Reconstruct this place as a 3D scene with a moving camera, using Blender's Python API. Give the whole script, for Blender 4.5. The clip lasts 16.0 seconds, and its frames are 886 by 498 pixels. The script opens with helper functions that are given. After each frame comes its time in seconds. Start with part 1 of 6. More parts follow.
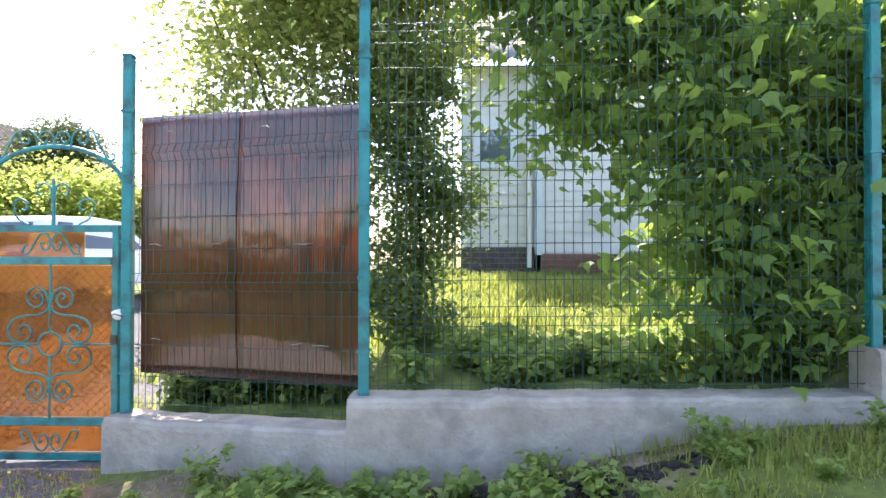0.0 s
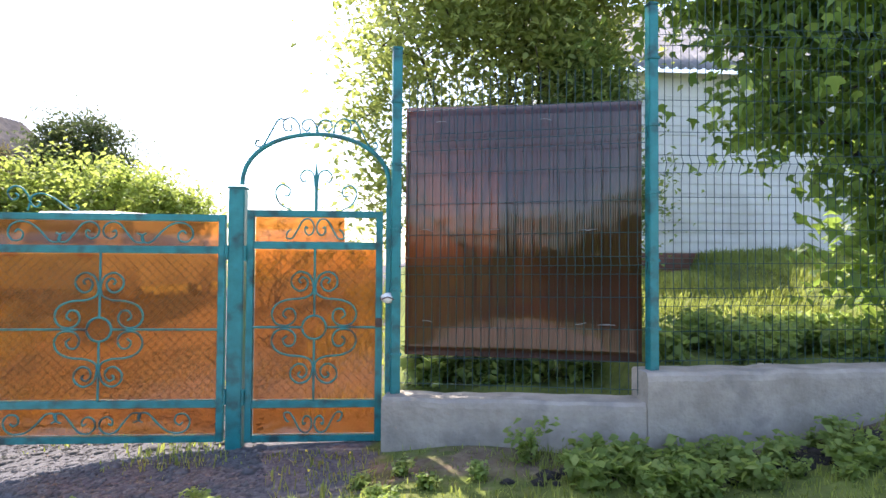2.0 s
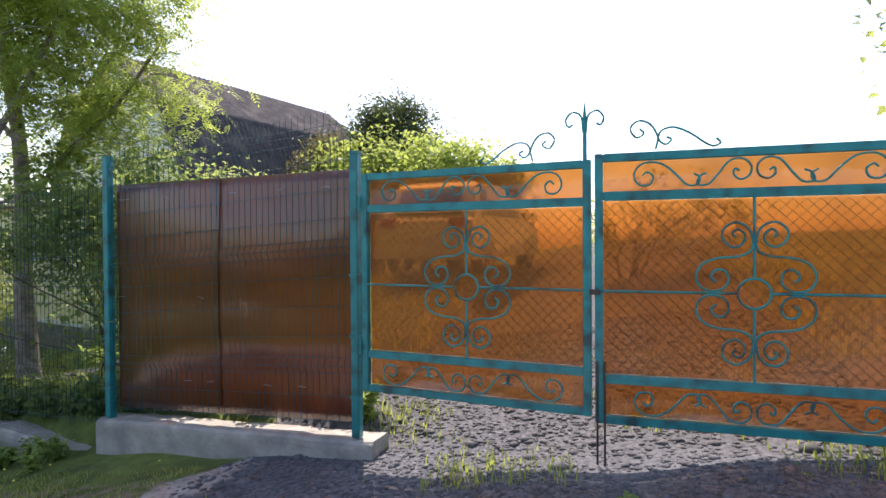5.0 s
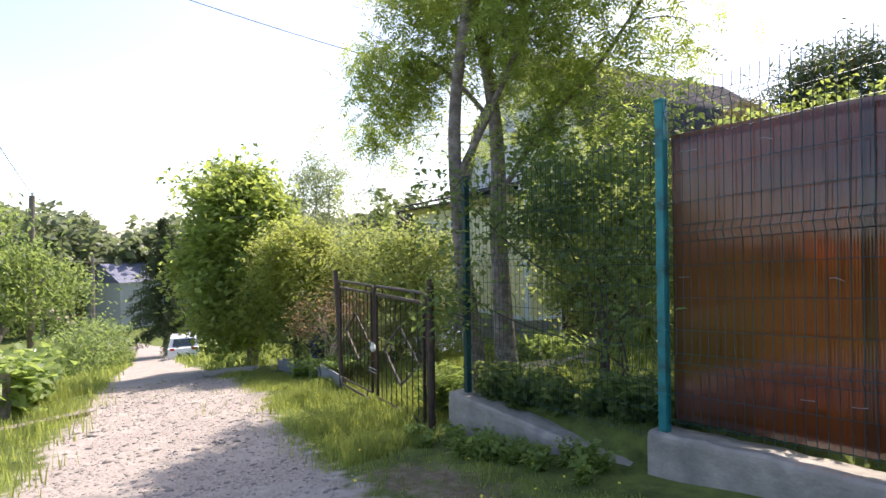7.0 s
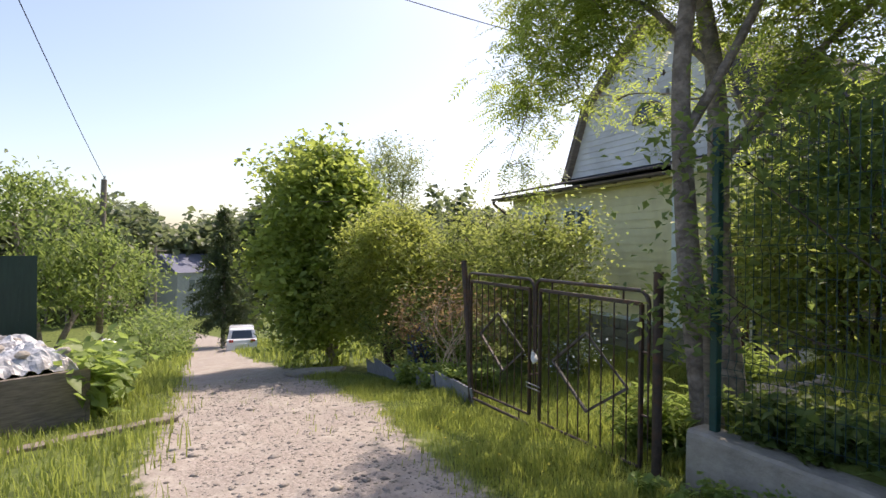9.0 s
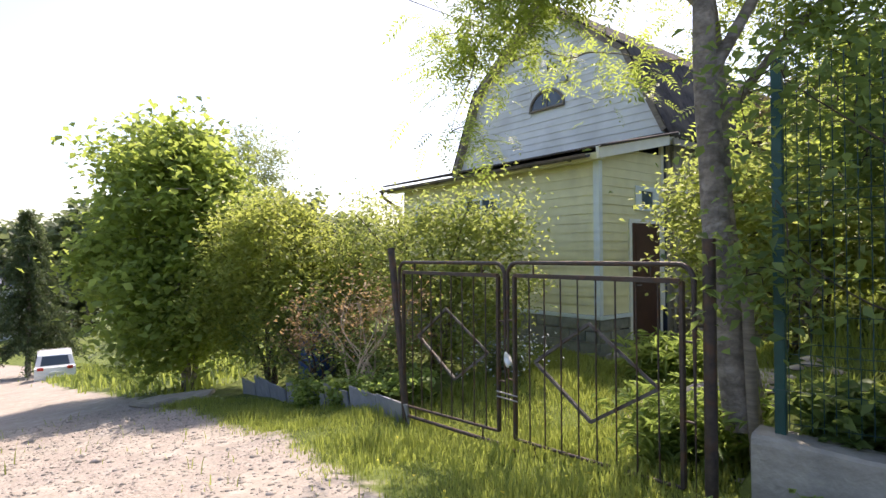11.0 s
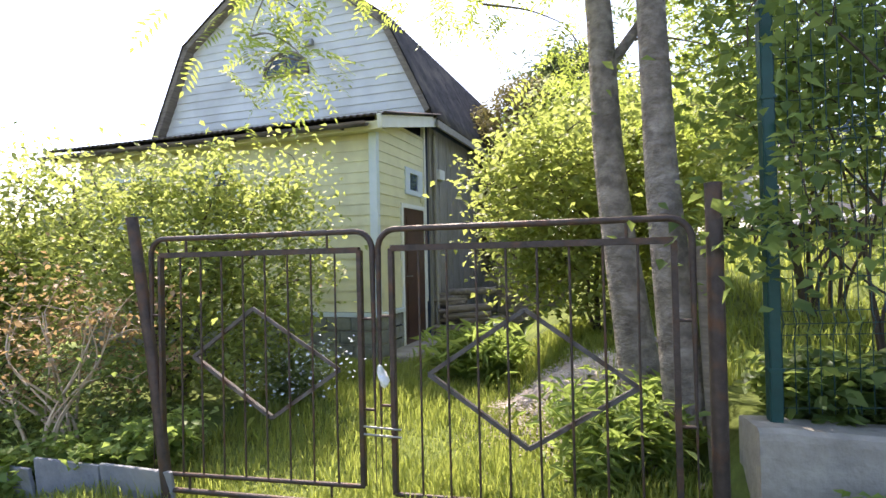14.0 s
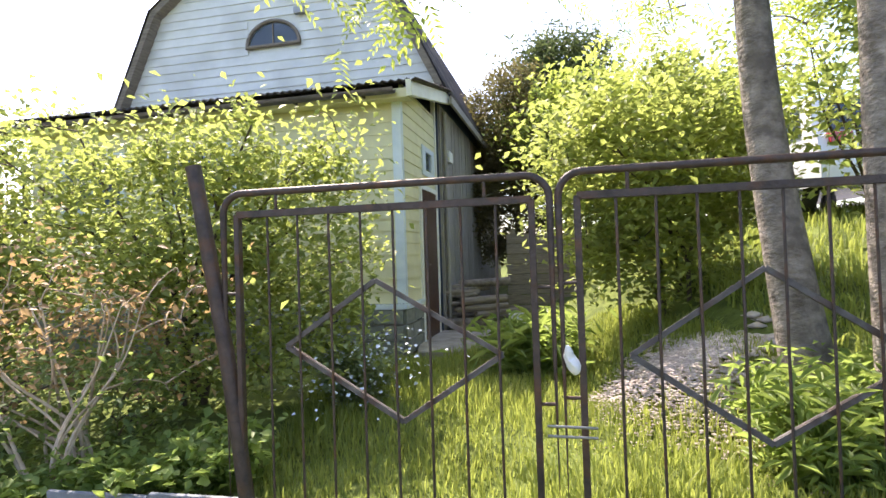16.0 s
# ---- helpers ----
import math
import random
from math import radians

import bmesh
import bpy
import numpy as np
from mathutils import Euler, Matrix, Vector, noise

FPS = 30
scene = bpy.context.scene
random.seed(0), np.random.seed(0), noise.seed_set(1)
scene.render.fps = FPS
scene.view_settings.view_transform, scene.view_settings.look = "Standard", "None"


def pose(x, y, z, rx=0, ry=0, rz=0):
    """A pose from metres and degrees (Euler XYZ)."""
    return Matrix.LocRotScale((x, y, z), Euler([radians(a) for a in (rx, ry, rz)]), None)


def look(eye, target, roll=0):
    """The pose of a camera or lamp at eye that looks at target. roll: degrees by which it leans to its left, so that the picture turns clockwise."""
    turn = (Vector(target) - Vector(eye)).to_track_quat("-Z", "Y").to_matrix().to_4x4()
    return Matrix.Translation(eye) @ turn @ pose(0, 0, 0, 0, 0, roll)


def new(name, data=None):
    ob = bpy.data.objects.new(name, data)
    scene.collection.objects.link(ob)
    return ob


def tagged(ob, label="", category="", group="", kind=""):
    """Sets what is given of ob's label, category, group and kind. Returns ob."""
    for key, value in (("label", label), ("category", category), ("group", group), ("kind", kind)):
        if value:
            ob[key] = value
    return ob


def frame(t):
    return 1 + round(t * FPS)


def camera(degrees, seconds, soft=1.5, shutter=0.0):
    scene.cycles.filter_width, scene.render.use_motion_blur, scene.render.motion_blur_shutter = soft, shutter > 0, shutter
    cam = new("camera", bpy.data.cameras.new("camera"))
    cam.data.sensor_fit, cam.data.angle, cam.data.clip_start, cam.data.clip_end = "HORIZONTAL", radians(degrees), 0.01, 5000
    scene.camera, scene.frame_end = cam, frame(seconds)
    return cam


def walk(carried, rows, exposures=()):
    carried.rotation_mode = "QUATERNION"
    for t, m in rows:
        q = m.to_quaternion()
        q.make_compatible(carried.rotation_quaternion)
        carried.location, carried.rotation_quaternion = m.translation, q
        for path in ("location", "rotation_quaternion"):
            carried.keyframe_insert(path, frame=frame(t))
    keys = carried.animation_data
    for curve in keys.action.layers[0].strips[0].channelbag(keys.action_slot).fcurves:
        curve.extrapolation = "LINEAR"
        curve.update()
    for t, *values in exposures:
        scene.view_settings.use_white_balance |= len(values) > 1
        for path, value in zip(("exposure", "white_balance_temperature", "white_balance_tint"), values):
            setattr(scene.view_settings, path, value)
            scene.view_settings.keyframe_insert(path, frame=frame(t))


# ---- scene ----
cam = camera(77.2, 16.0)
PATH = [
    (0, (0.151, -0.078, 1.375), (0.108, 1.921, 1.398), 0.1),
    (0.5, (-0.311, -0.07, 1.355), (-0.246, 1.929, 1.377), 0.2),
    (1, (-0.765, -0.105, 1.338), (-0.635, 1.891, 1.364), 0.1),
    (1.5, (-1.373, -0.147, 1.283), (-1.234, 1.848, 1.313), 0.3),
    (2, (-1.872, -0.252, 1.227), (-1.75, 1.744, 1.276), 0.4),
    (2.5, (-2.315, -0.229, 1.211), (-2.203, 1.767, 1.254), 0.3),
    (3, (-2.806, -0.195, 1.165), (-2.715, 1.802, 1.206), 0.5),
    (3.5, (-3.275, -0.083, 1.166), (-3.215, 1.916, 1.186), 0.6),
    (4, (-3.778, 0.08, 1.103), (-3.765, 2.08, 1.127), 0.7),
    (4.5, (-4.278, 0.16, 1.08), (-4.449, 2.153, 1.077), 0.5),
    (5, (-4.606, 0.307, 1.056), (-5.178, 2.224, 1.029), -0.4),
    (5.2, (-4.816, 0.33, 1.063), (-5.564, 2.185, 1.04), -0.7),
    (7.3, (-7.156, 0.488, 0.785), (-8.706, 1.753, 0.785), -0.4),
    (7.5, (-7.383, 0.493, 0.768), (-8.95, 1.736, 0.77), -0.2),
    (8, (-7.792, 0.419, 0.749), (-9.41, 1.594, 0.741), -0.7),
    (8.2, (-7.979, 0.362, 0.773), (-9.604, 1.529, 0.765), 0.1),
    (10.3, (-9.916, 0.373, 0.464), (-11.45, 1.655, 0.484), 0.1),
    (10.5, (-10.036, 0.411, 0.471), (-11.492, 1.782, 0.499), -0.1),
    (11, (-10.325, 0.557, 0.429), (-11.557, 2.132, 0.451), -0.4),
    (11.5, (-10.565, 0.701, 0.372), (-11.58, 2.425, 0.4), -0.5),
    (12, (-10.872, 0.833, 0.331), (-11.567, 2.708, 0.368), -0.5),
    (12.5, (-11.16, 1.045, 0.279), (-11.677, 2.976, 0.306), -0.9),
    (13, (-11.413, 1.164, 0.251), (-11.836, 3.119, 0.281), -1.1),
    (13.5, (-11.687, 1.282, 0.252), (-11.957, 3.263, 0.282), -1.2),
    (14, (-12.04, 1.469, 0.217), (-12.222, 3.461, 0.243), -1.3),
    (14.5, (-12.394, 1.552, 0.183), (-12.453, 3.551, 0.209), -1.4),
    (15, (-12.689, 1.764, 0.11), (-12.682, 3.764, 0.132), -1.6),
    (15.5, (-12.93, 1.993, 0.053), (-12.904, 3.992, 0.081), -2.2),
    (16, (-13.187, 2.092, 0.027), (-13.138, 4.091, 0.06), -1.9),
]
walk(cam, [(t, look(eye, target, roll)) for t, eye, target, roll in PATH],
     exposures=((0, 2.3, 6750, 19), (1.5, 1.95, 6700, 19), (3.0, 1.5, 6650, 19), (3.5, 1.35, 6650, 19), (5.2, 1.2, 6650, 19), (7.3, 1.12, 6750, 19), (8.2, 0.85, 6900, 19), (10.3, 0.5, 7150, 19), (10.5, 0.55, 7150, 19), (11.0, 1.1, 7000, 19), (12.0, 1.5, 6850, 19), (14.0, 1.72, 6900, 19), (16, 1.82, 6950, 19)))

# ---- world, sun ----
SUN_AZ, SUN_EL = radians(25), radians(56)  # azimuth west of the fence's normal
world = bpy.data.worlds.new("world")
scene.world = world
world.use_nodes = True
wn = world.node_tree
sky = wn.nodes.new("ShaderNodeTexSky")
sky.sky_type = "NISHITA"
sky.sun_disc = False
sky.sun_elevation = SUN_EL
sky.sun_rotation = -SUN_AZ
sky.dust_density = 1.8
sky.ozone_density = 1.5
wn.links.new(sky.outputs[0], wn.nodes["Background"].inputs[0])
wn.nodes["Background"].inputs[1].default_value = 0.15
sun = new("sun", bpy.data.lights.new("sun", "SUN"))
sun.data.energy, sun.data.angle, sun.data.color = 3.4, radians(0.6), (1.0, 0.94, 0.84)
sun_way = Vector((-math.sin(SUN_AZ) * math.cos(SUN_EL), math.cos(SUN_AZ) * math.cos(SUN_EL), math.sin(SUN_EL)))
sun.matrix_world = look(sun_way * 60, (0, 0, 0))


# ---- materials ----
def nodes_of(name):
    m = bpy.data.materials.new(name)
    m.use_nodes = True
    return m, m.node_tree.nodes, m.node_tree.links


def wire(ln, a, b):
    ln.new(a, b)


def noise_mat(name, c1, c2, scale, rough=0.7, metal=0.0, bump=0.2, fine=None, stain=None, stain_scale=1.2, spec=0.5, stretch=(1, 1, 1), vary=0.0, coat=0.0, bump_scale=None):
    """A painted, stone or wooden surface: two-scale colour, relief and stains."""
    m, n, ln = nodes_of(name)
    b = n["Principled BSDF"]
    co = n.new("ShaderNodeTexCoord")
    mp = n.new("ShaderNodeMapping")
    mp.inputs["Scale"].default_value = stretch
    ln.new(co.outputs["Object"], mp.inputs[0])
    t = n.new("ShaderNodeTexNoise")
    t.inputs["Scale"].default_value, t.inputs["Detail"].default_value, t.inputs["Roughness"].default_value = scale, 6, 0.65
    ln.new(mp.outputs[0], t.inputs["Vector"])
    r = n.new("ShaderNodeValToRGB")
    r.color_ramp.elements[0].position, r.color_ramp.elements[1].position = 0.3, 0.7
    r.color_ramp.elements[0].color, r.color_ramp.elements[1].color = (*c1, 1), (*c2, 1)
    ln.new(t.outputs[0], r.inputs[0])
    out = r.outputs[0]
    if stain:
        t2 = n.new("ShaderNodeTexNoise")
        t2.inputs["Scale"].default_value, t2.inputs["Detail"].default_value = stain_scale, 5
        ln.new(co.outputs["Object"], t2.inputs["Vector"])
        r2 = n.new("ShaderNodeValToRGB")
        r2.color_ramp.elements[0].position, r2.color_ramp.elements[1].position = 0.5, 0.68
        r2.color_ramp.elements[0].color, r2.color_ramp.elements[1].color = (0, 0, 0, 1), (1, 1, 1, 1)
        ln.new(t2.outputs[0], r2.inputs[0])
        mx = n.new("ShaderNodeMix")
        mx.data_type = "RGBA"
        ln.new(r2.outputs[0], mx.inputs[0])
        ln.new(out, mx.inputs[6])
        mx.inputs[7].default_value = (*stain, 1)
        out = mx.outputs[2]
    if vary:
        oi = n.new("ShaderNodeObjectInfo")
        gi = n.new("ShaderNodeNewGeometry")
        ad = n.new("ShaderNodeMath")
        ln.new(oi.outputs["Random"], ad.inputs[0])
        ln.new(gi.outputs["Random Per Island"], ad.inputs[1])
        mr = n.new("ShaderNodeMapRange")
        mr.inputs[1].default_value, mr.inputs[2].default_value = 0, 2
        mr.inputs[3].default_value, mr.inputs[4].default_value = 1 - vary, 1 + vary
        ln.new(ad.outputs[0], mr.inputs[0])
        hv = n.new("ShaderNodeHueSaturation")
        ln.new(mr.outputs[0], hv.inputs["Value"])
        ln.new(out, hv.inputs["Color"])
        out = hv.outputs[0]
    ln.new(out, b.inputs["Base Color"])
    b.inputs["Roughness"].default_value, b.inputs["Metallic"].default_value = rough, metal
    b.inputs["Specular IOR Level"].default_value = spec
    b.inputs["Coat Weight"].default_value = coat
    if bump:
        t3 = n.new("ShaderNodeTexNoise")
        t3.inputs["Scale"].default_value, t3.inputs["Detail"].default_value = bump_scale or scale * 5, 5
        ln.new(mp.outputs[0], t3.inputs["Vector"])
        bp = n.new("ShaderNodeBump")
        bp.inputs["Strength"].default_value, bp.inputs["Distance"].default_value = bump, 0.02
        ln.new(t3.outputs[0], bp.inputs["Height"])
        ln.new(bp.outputs[0], b.inputs["Normal"])
    return m


def leaf_mat(name, c1, c2, trans=(0.35, 0.55, 0.06), amount=0.45, rough=0.5):
    """Leaves: colour varies leaf by leaf, light comes through."""
    m, n, ln = nodes_of(name)
    b = n["Principled BSDF"]
    g = n.new("ShaderNodeNewGeometry")
    r = n.new("ShaderNodeValToRGB")
    r.color_ramp.elements[0].color, r.color_ramp.elements[1].color = (*c1, 1), (*c2, 1)
    ln.new(g.outputs["Random Per Island"], r.inputs[0])
    ln.new(r.outputs[0], b.inputs["Base Color"])
    b.inputs["Roughness"].default_value = rough
    b.inputs["Specular IOR Level"].default_value = 0.35
    tr = n.new("ShaderNodeBsdfTranslucent")
    mc = n.new("ShaderNodeMix")
    mc.data_type = "RGBA"
    mc.inputs[0].default_value = 0.6
    ln.new(r.outputs[0], mc.inputs[6])
    mc.inputs[7].default_value = (*trans, 1)
    ln.new(mc.outputs[2], tr.inputs[0])
    mx = n.new("ShaderNodeMixShader")
    mx.inputs[0].default_value = amount
    ln.new(b.outputs[0], mx.inputs[1])
    ln.new(tr.outputs[0], mx.inputs[2])
    ln.new(mx.outputs[0], n["Material Output"].inputs[0])
    return m


def sheet_mat(name, body, through_col, amount, rough, ribs, haze=0.3, dirt_shade=0.2, coat=1.75, wave=18.0):
    """Cellular polycarbonate: glossy skin, light-carrying body, fine upright channels."""
    m, n, ln = nodes_of(name)
    b = n["Principled BSDF"]
    co = n.new("ShaderNodeTexCoord")
    # body blotches: dirt, plus painted patches of passing light and yard shadows
    t = n.new("ShaderNodeTexNoise")
    t.inputs["Scale"].default_value, t.inputs["Detail"].default_value = 1.3, 7
    ln.new(co.outputs["Object"], t.inputs["Vector"])
    r = n.new("ShaderNodeValToRGB")
    r.color_ramp.elements[0].position, r.color_ramp.elements[1].position = 0.35, 0.7
    r.color_ramp.elements[0].color = (*[c * (1 - dirt_shade) for c in body], 1)
    r.color_ramp.elements[1].color = (*[min(1, c * (1 + dirt_shade)) for c in body], 1)
    ln.new(t.outputs[0], r.inputs[0])
    ln.new(r.outputs[0], b.inputs["Base Color"])
    b.inputs["Roughness"].default_value = rough
    b.inputs["Coat Weight"].default_value = 1.0
    b.inputs["Coat IOR"].default_value = coat
    b.inputs["Coat Roughness"].default_value = rough * 0.35
    sx = n.new("ShaderNodeSeparateXYZ")
    ln.new(co.outputs["Object"], sx.inputs[0])
    w = n.new("ShaderNodeMath")
    w.operation = "MULTIPLY"
    w.inputs[1].default_value = ribs
    ln.new(sx.outputs[0], w.inputs[0])
    s = n.new("ShaderNodeMath")
    s.operation = "SINE"
    ln.new(w.outputs[0], s.inputs[0])
    t2 = n.new("ShaderNodeTexNoise")
    t2.inputs["Scale"].default_value, t2.inputs["Detail"].default_value = 1.6, 3
    ln.new(co.outputs["Object"], t2.inputs["Vector"])
    k = n.new("ShaderNodeMath")
    k.operation = "MULTIPLY_ADD"
    k.inputs[1].default_value = wave
    ln.new(t2.outputs[0], k.inputs[0])
    ln.new(s.outputs[0], k.inputs[2])
    bp = n.new("ShaderNodeBump")
    bp.inputs["Strength"].default_value, bp.inputs["Distance"].default_value = 0.25, 0.003
    ln.new(k.outputs[0], bp.inputs["Height"])
    ln.new(bp.outputs[0], b.inputs["Normal"])
    ln.new(bp.outputs[0], b.inputs["Coat Normal"])
    rf = n.new("ShaderNodeBsdfRefraction")
    rf.inputs["Color"].default_value = (*through_col, 1)
    rf.inputs["Roughness"].default_value = haze
    rf.inputs["IOR"].default_value = 1.12
    tr = n.new("ShaderNodeBsdfTranslucent")
    tr.inputs[0].default_value = (*[c * 0.8 for c in through_col], 1)
    m0 = n.new("ShaderNodeMixShader")
    m0.inputs[0].default_value = 0.12
    ln.new(rf.outputs[0], m0.inputs[1])
    ln.new(tr.outputs[0], m0.inputs[2])
    mx = n.new("ShaderNodeMixShader")
    mx.inputs[0].default_value = amount
    ln.new(b.outputs[0], mx.inputs[1])
    ln.new(m0.outputs[0], mx.inputs[2])
    ln.new(mx.outputs[0], n["Material Output"].inputs[0])
    return m


def skin_mat(name, through_col, haze):
    """The far skin of a cellular sheet: tinted, slightly clouded clear plastic."""
    m, n, ln = nodes_of(name)
    n.remove(n["Principled BSDF"])
    co = n.new("ShaderNodeTexCoord")
    mp = n.new("ShaderNodeMapping")
    mp.inputs["Scale"].default_value = (1, 1, 0.35)
    ln.new(co.outputs["Object"], mp.inputs[0])
    t = n.new("ShaderNodeTexNoise")
    t.inputs["Scale"].default_value, t.inputs["Detail"].default_value = 2.2, 5
    ln.new(mp.outputs[0], t.inputs["Vector"])
    r = n.new("ShaderNodeValToRGB")
    r.color_ramp.elements[0].position, r.color_ramp.elements[1].position = 0.35, 0.65
    r.color_ramp.elements[0].color = (*[c * 0.72 for c in through_col], 1)
    r.color_ramp.elements[1].color = (*through_col, 1)
    ln.new(t.outputs[0], r.inputs[0])
    rf = n.new("ShaderNodeBsdfRefraction")
    ln.new(r.outputs[0], rf.inputs["Color"])
    rf.inputs["Roughness"].default_value = haze
    rf.inputs["IOR"].default_value = 1.12
    tr = n.new("ShaderNodeBsdfTranslucent")
    ln.new(r.outputs[0], tr.inputs[0])
    mx = n.new("ShaderNodeMixShader")
    mx.inputs[0].default_value = 0.06
    ln.new(rf.outputs[0], mx.inputs[1])
    ln.new(tr.outputs[0], mx.inputs[2])
    ln.new(mx.outputs[0], n["Material Output"].inputs[0])
    return m


def ground_mat():
    m, n, ln = nodes_of("ground")
    b = n["Principled BSDF"]
    co = n.new("ShaderNodeTexCoord")
    at = n.new("ShaderNodeVertexColor")
    at.layer_name = "cover"
    sp = n.new("ShaderNodeSeparateColor")
    ln.new(at.outputs[0], sp.inputs[0])

    def two(scale, c1, c2, lo=0.35, hi=0.65):
        t = n.new("ShaderNodeTexNoise")
        t.inputs["Scale"].default_value, t.inputs["Detail"].default_value, t.inputs["Roughness"].default_value = scale, 8, 0.7
        ln.new(co.outputs["Object"], t.inputs["Vector"])
        r = n.new("ShaderNodeValToRGB")
        r.color_ramp.elements[0].position, r.color_ramp.elements[1].position = lo, hi
        r.color_ramp.elements[0].color, r.color_ramp.elements[1].color = (*c1, 1), (*c2, 1)
        ln.new(t.outputs[0], r.inputs[0])
        return t, r

    nt, turf = two(3.0, (0.06, 0.08, 0.022), (0.17, 0.21, 0.05))
    _, gravelly = two(38.0, (0.2, 0.165, 0.14), (0.46, 0.40, 0.35))
    _, packed = two(5.0, (0.29, 0.25, 0.21), (0.44, 0.39, 0.34))
    worn, _ = two(1.1, (0, 0, 0), (1, 1, 1))
    wr = n.new("ShaderNodeMapRange")
    wr.inputs[1].default_value, wr.inputs[2].default_value = 0.44, 0.56
    ln.new(worn.outputs[0], wr.inputs[0])
    grit = n.new("ShaderNodeMix")
    grit.data_type = "RGBA"
    ln.new(wr.outputs[0], grit.inputs[0])
    ln.new(gravelly.outputs[0], grit.inputs[6])
    ln.new(packed.outputs[0], grit.inputs[7])
    _, soil = two(9.0, (0.10, 0.075, 0.05), (0.24, 0.19, 0.13))
    tn = n.new("ShaderNodeTexNoise")
    tn.inputs["Scale"].default_value, tn.inputs["Detail"].default_value = 6.0, 6
    ln.new(co.outputs["Object"], tn.inputs["Vector"])

    def mask(chan):
        a = n.new("ShaderNodeMath")
        a.operation = "ADD"
        ln.new(sp.outputs[chan], a.inputs[0])
        ln.new(tn.outputs[0], a.inputs[1])
        r = n.new("ShaderNodeMapRange")
        r.inputs[1].default_value, r.inputs[2].default_value = 0.9, 1.12
        ln.new(a.outputs[0], r.inputs[0])
        return r.outputs[0]

    m1 = n.new("ShaderNodeMix")
    m1.data_type = "RGBA"
    ln.new(mask(1), m1.inputs[0])
    ln.new(turf.outputs[0], m1.inputs[6])
    ln.new(soil.outputs[0], m1.inputs[7])
    m2 = n.new("ShaderNodeMix")
    m2.data_type = "RGBA"
    ln.new(mask(0), m2.inputs[0])
    ln.new(m1.outputs[2], m2.inputs[6])
    ln.new(grit.outputs[2], m2.inputs[7])
    _, slatey = two(30.0, (0.05, 0.05, 0.055), (0.16, 0.157, 0.163))
    m3 = n.new("ShaderNodeMix")
    m3.data_type = "RGBA"
    ln.new(mask(2), m3.inputs[0])
    ln.new(m2.outputs[2], m3.inputs[6])
    ln.new(slatey.outputs[0], m3.inputs[7])
    _, tilled = two(14.0, (0.03, 0.023, 0.017), (0.075, 0.056, 0.04))
    m4 = n.new("ShaderNodeMix")
    m4.data_type = "RGBA"
    ln.new(at.outputs["Alpha"], m4.inputs[0])
    ln.new(m3.outputs[2], m4.inputs[6])
    ln.new(tilled.outputs[0], m4.inputs[7])
    ln.new(m4.outputs[2], b.inputs["Base Color"])
    b.inputs["Roughness"].default_value = 0.95
    b.inputs["Specular IOR Level"].default_value = 0.2
    v = n.new("ShaderNodeTexNoise")
    v.inputs["Scale"].default_value, v.inputs["Detail"].default_value = 25, 6
    ln.new(co.outputs["Object"], v.inputs["Vector"])
    bp = n.new("ShaderNodeBump")
    bp.inputs["Strength"].default_value, bp.inputs["Distance"].default_value = 0.5, 0.03
    ln.new(v.outputs[0], bp.inputs["Height"])
    ln.new(bp.outputs[0], b.inputs["Normal"])
    return m


def glass_mat(name, tint):
    m, n, ln = nodes_of(name)
    b = n["Principled BSDF"]
    b.inputs["Base Color"].default_value = (*tint, 1)
    b.inputs["Roughness"].default_value = 0.04
    b.inputs["Specular IOR Level"].default_value = 1.0
    b.inputs["Coat Weight"].default_value = 1.0
    return m


TEAL = noise_mat("teal_paint", (0.0, 0.15, 0.16), (0.01, 0.24, 0.25), 9, 0.38, 0, 0.12, stain=(0.012, 0.06, 0.065), stain_scale=8, vary=0.12)
TEAL_DARK = noise_mat("teal_wire", (0.006, 0.04, 0.042), (0.012, 0.065, 0.068), 9, 0.45, 0, 0)
CONCRETE = noise_mat("concrete", (0.29, 0.258, 0.215), (0.45, 0.405, 0.345), 5, 0.9, 0, 0.6, stain=(0.25, 0.232, 0.205), stain_scale=4.5, spec=0.25)
BROWN_SHEET = sheet_mat("brown_polycarbonate", (0.042, 0.016, 0.010), (0.56, 0.24, 0.10), 0.14, 0.06, 420, 0.3, 0.35, 1.55, 30.0)
BROWN_SHEET.node_tree.nodes["Principled BSDF"].inputs["Specular IOR Level"].default_value = 0.3
RUST_SHEET = sheet_mat("rust_red_polycarbonate", (0.08, 0.026, 0.012), (0.68, 0.25, 0.08), 0.26, 0.08, 420, 0.3, 0.35, 1.5)
# strong blotches stand for yard shadows and light seen through the sheet
ORANGE_SHEET = sheet_mat("amber_polycarbonate", (0.13, 0.055, 0.032), (0.80, 0.465, 0.2), 0.64, 0.09, 420, 0.14, 0.72, 1.8)
AMBER_BACK = skin_mat("amber_far_skin", (0.88, 0.53, 0.24), 0.14)
BROWN_BACK = skin_mat("brown_far_skin", (0.60, 0.29, 0.13), 0.3)
RUST = noise_mat("rusty_dark_iron", (0.035, 0.026, 0.024), (0.085, 0.06, 0.052), 14, 0.5, 0.3, 0.25, stain=(0.10, 0.05, 0.03), stain_scale=9, vary=0.1)
DARKSTONE = noise_mat("blue_grey_gravel", (0.055, 0.053, 0.055), (0.16, 0.153, 0.153), 9, 0.9, 0, 0.3, vary=0.35)
GUTTER = noise_mat("weathered_grey_gutter", (0.13, 0.12, 0.115), (0.22, 0.20, 0.19), 9, 0.6, 0, 0.2)
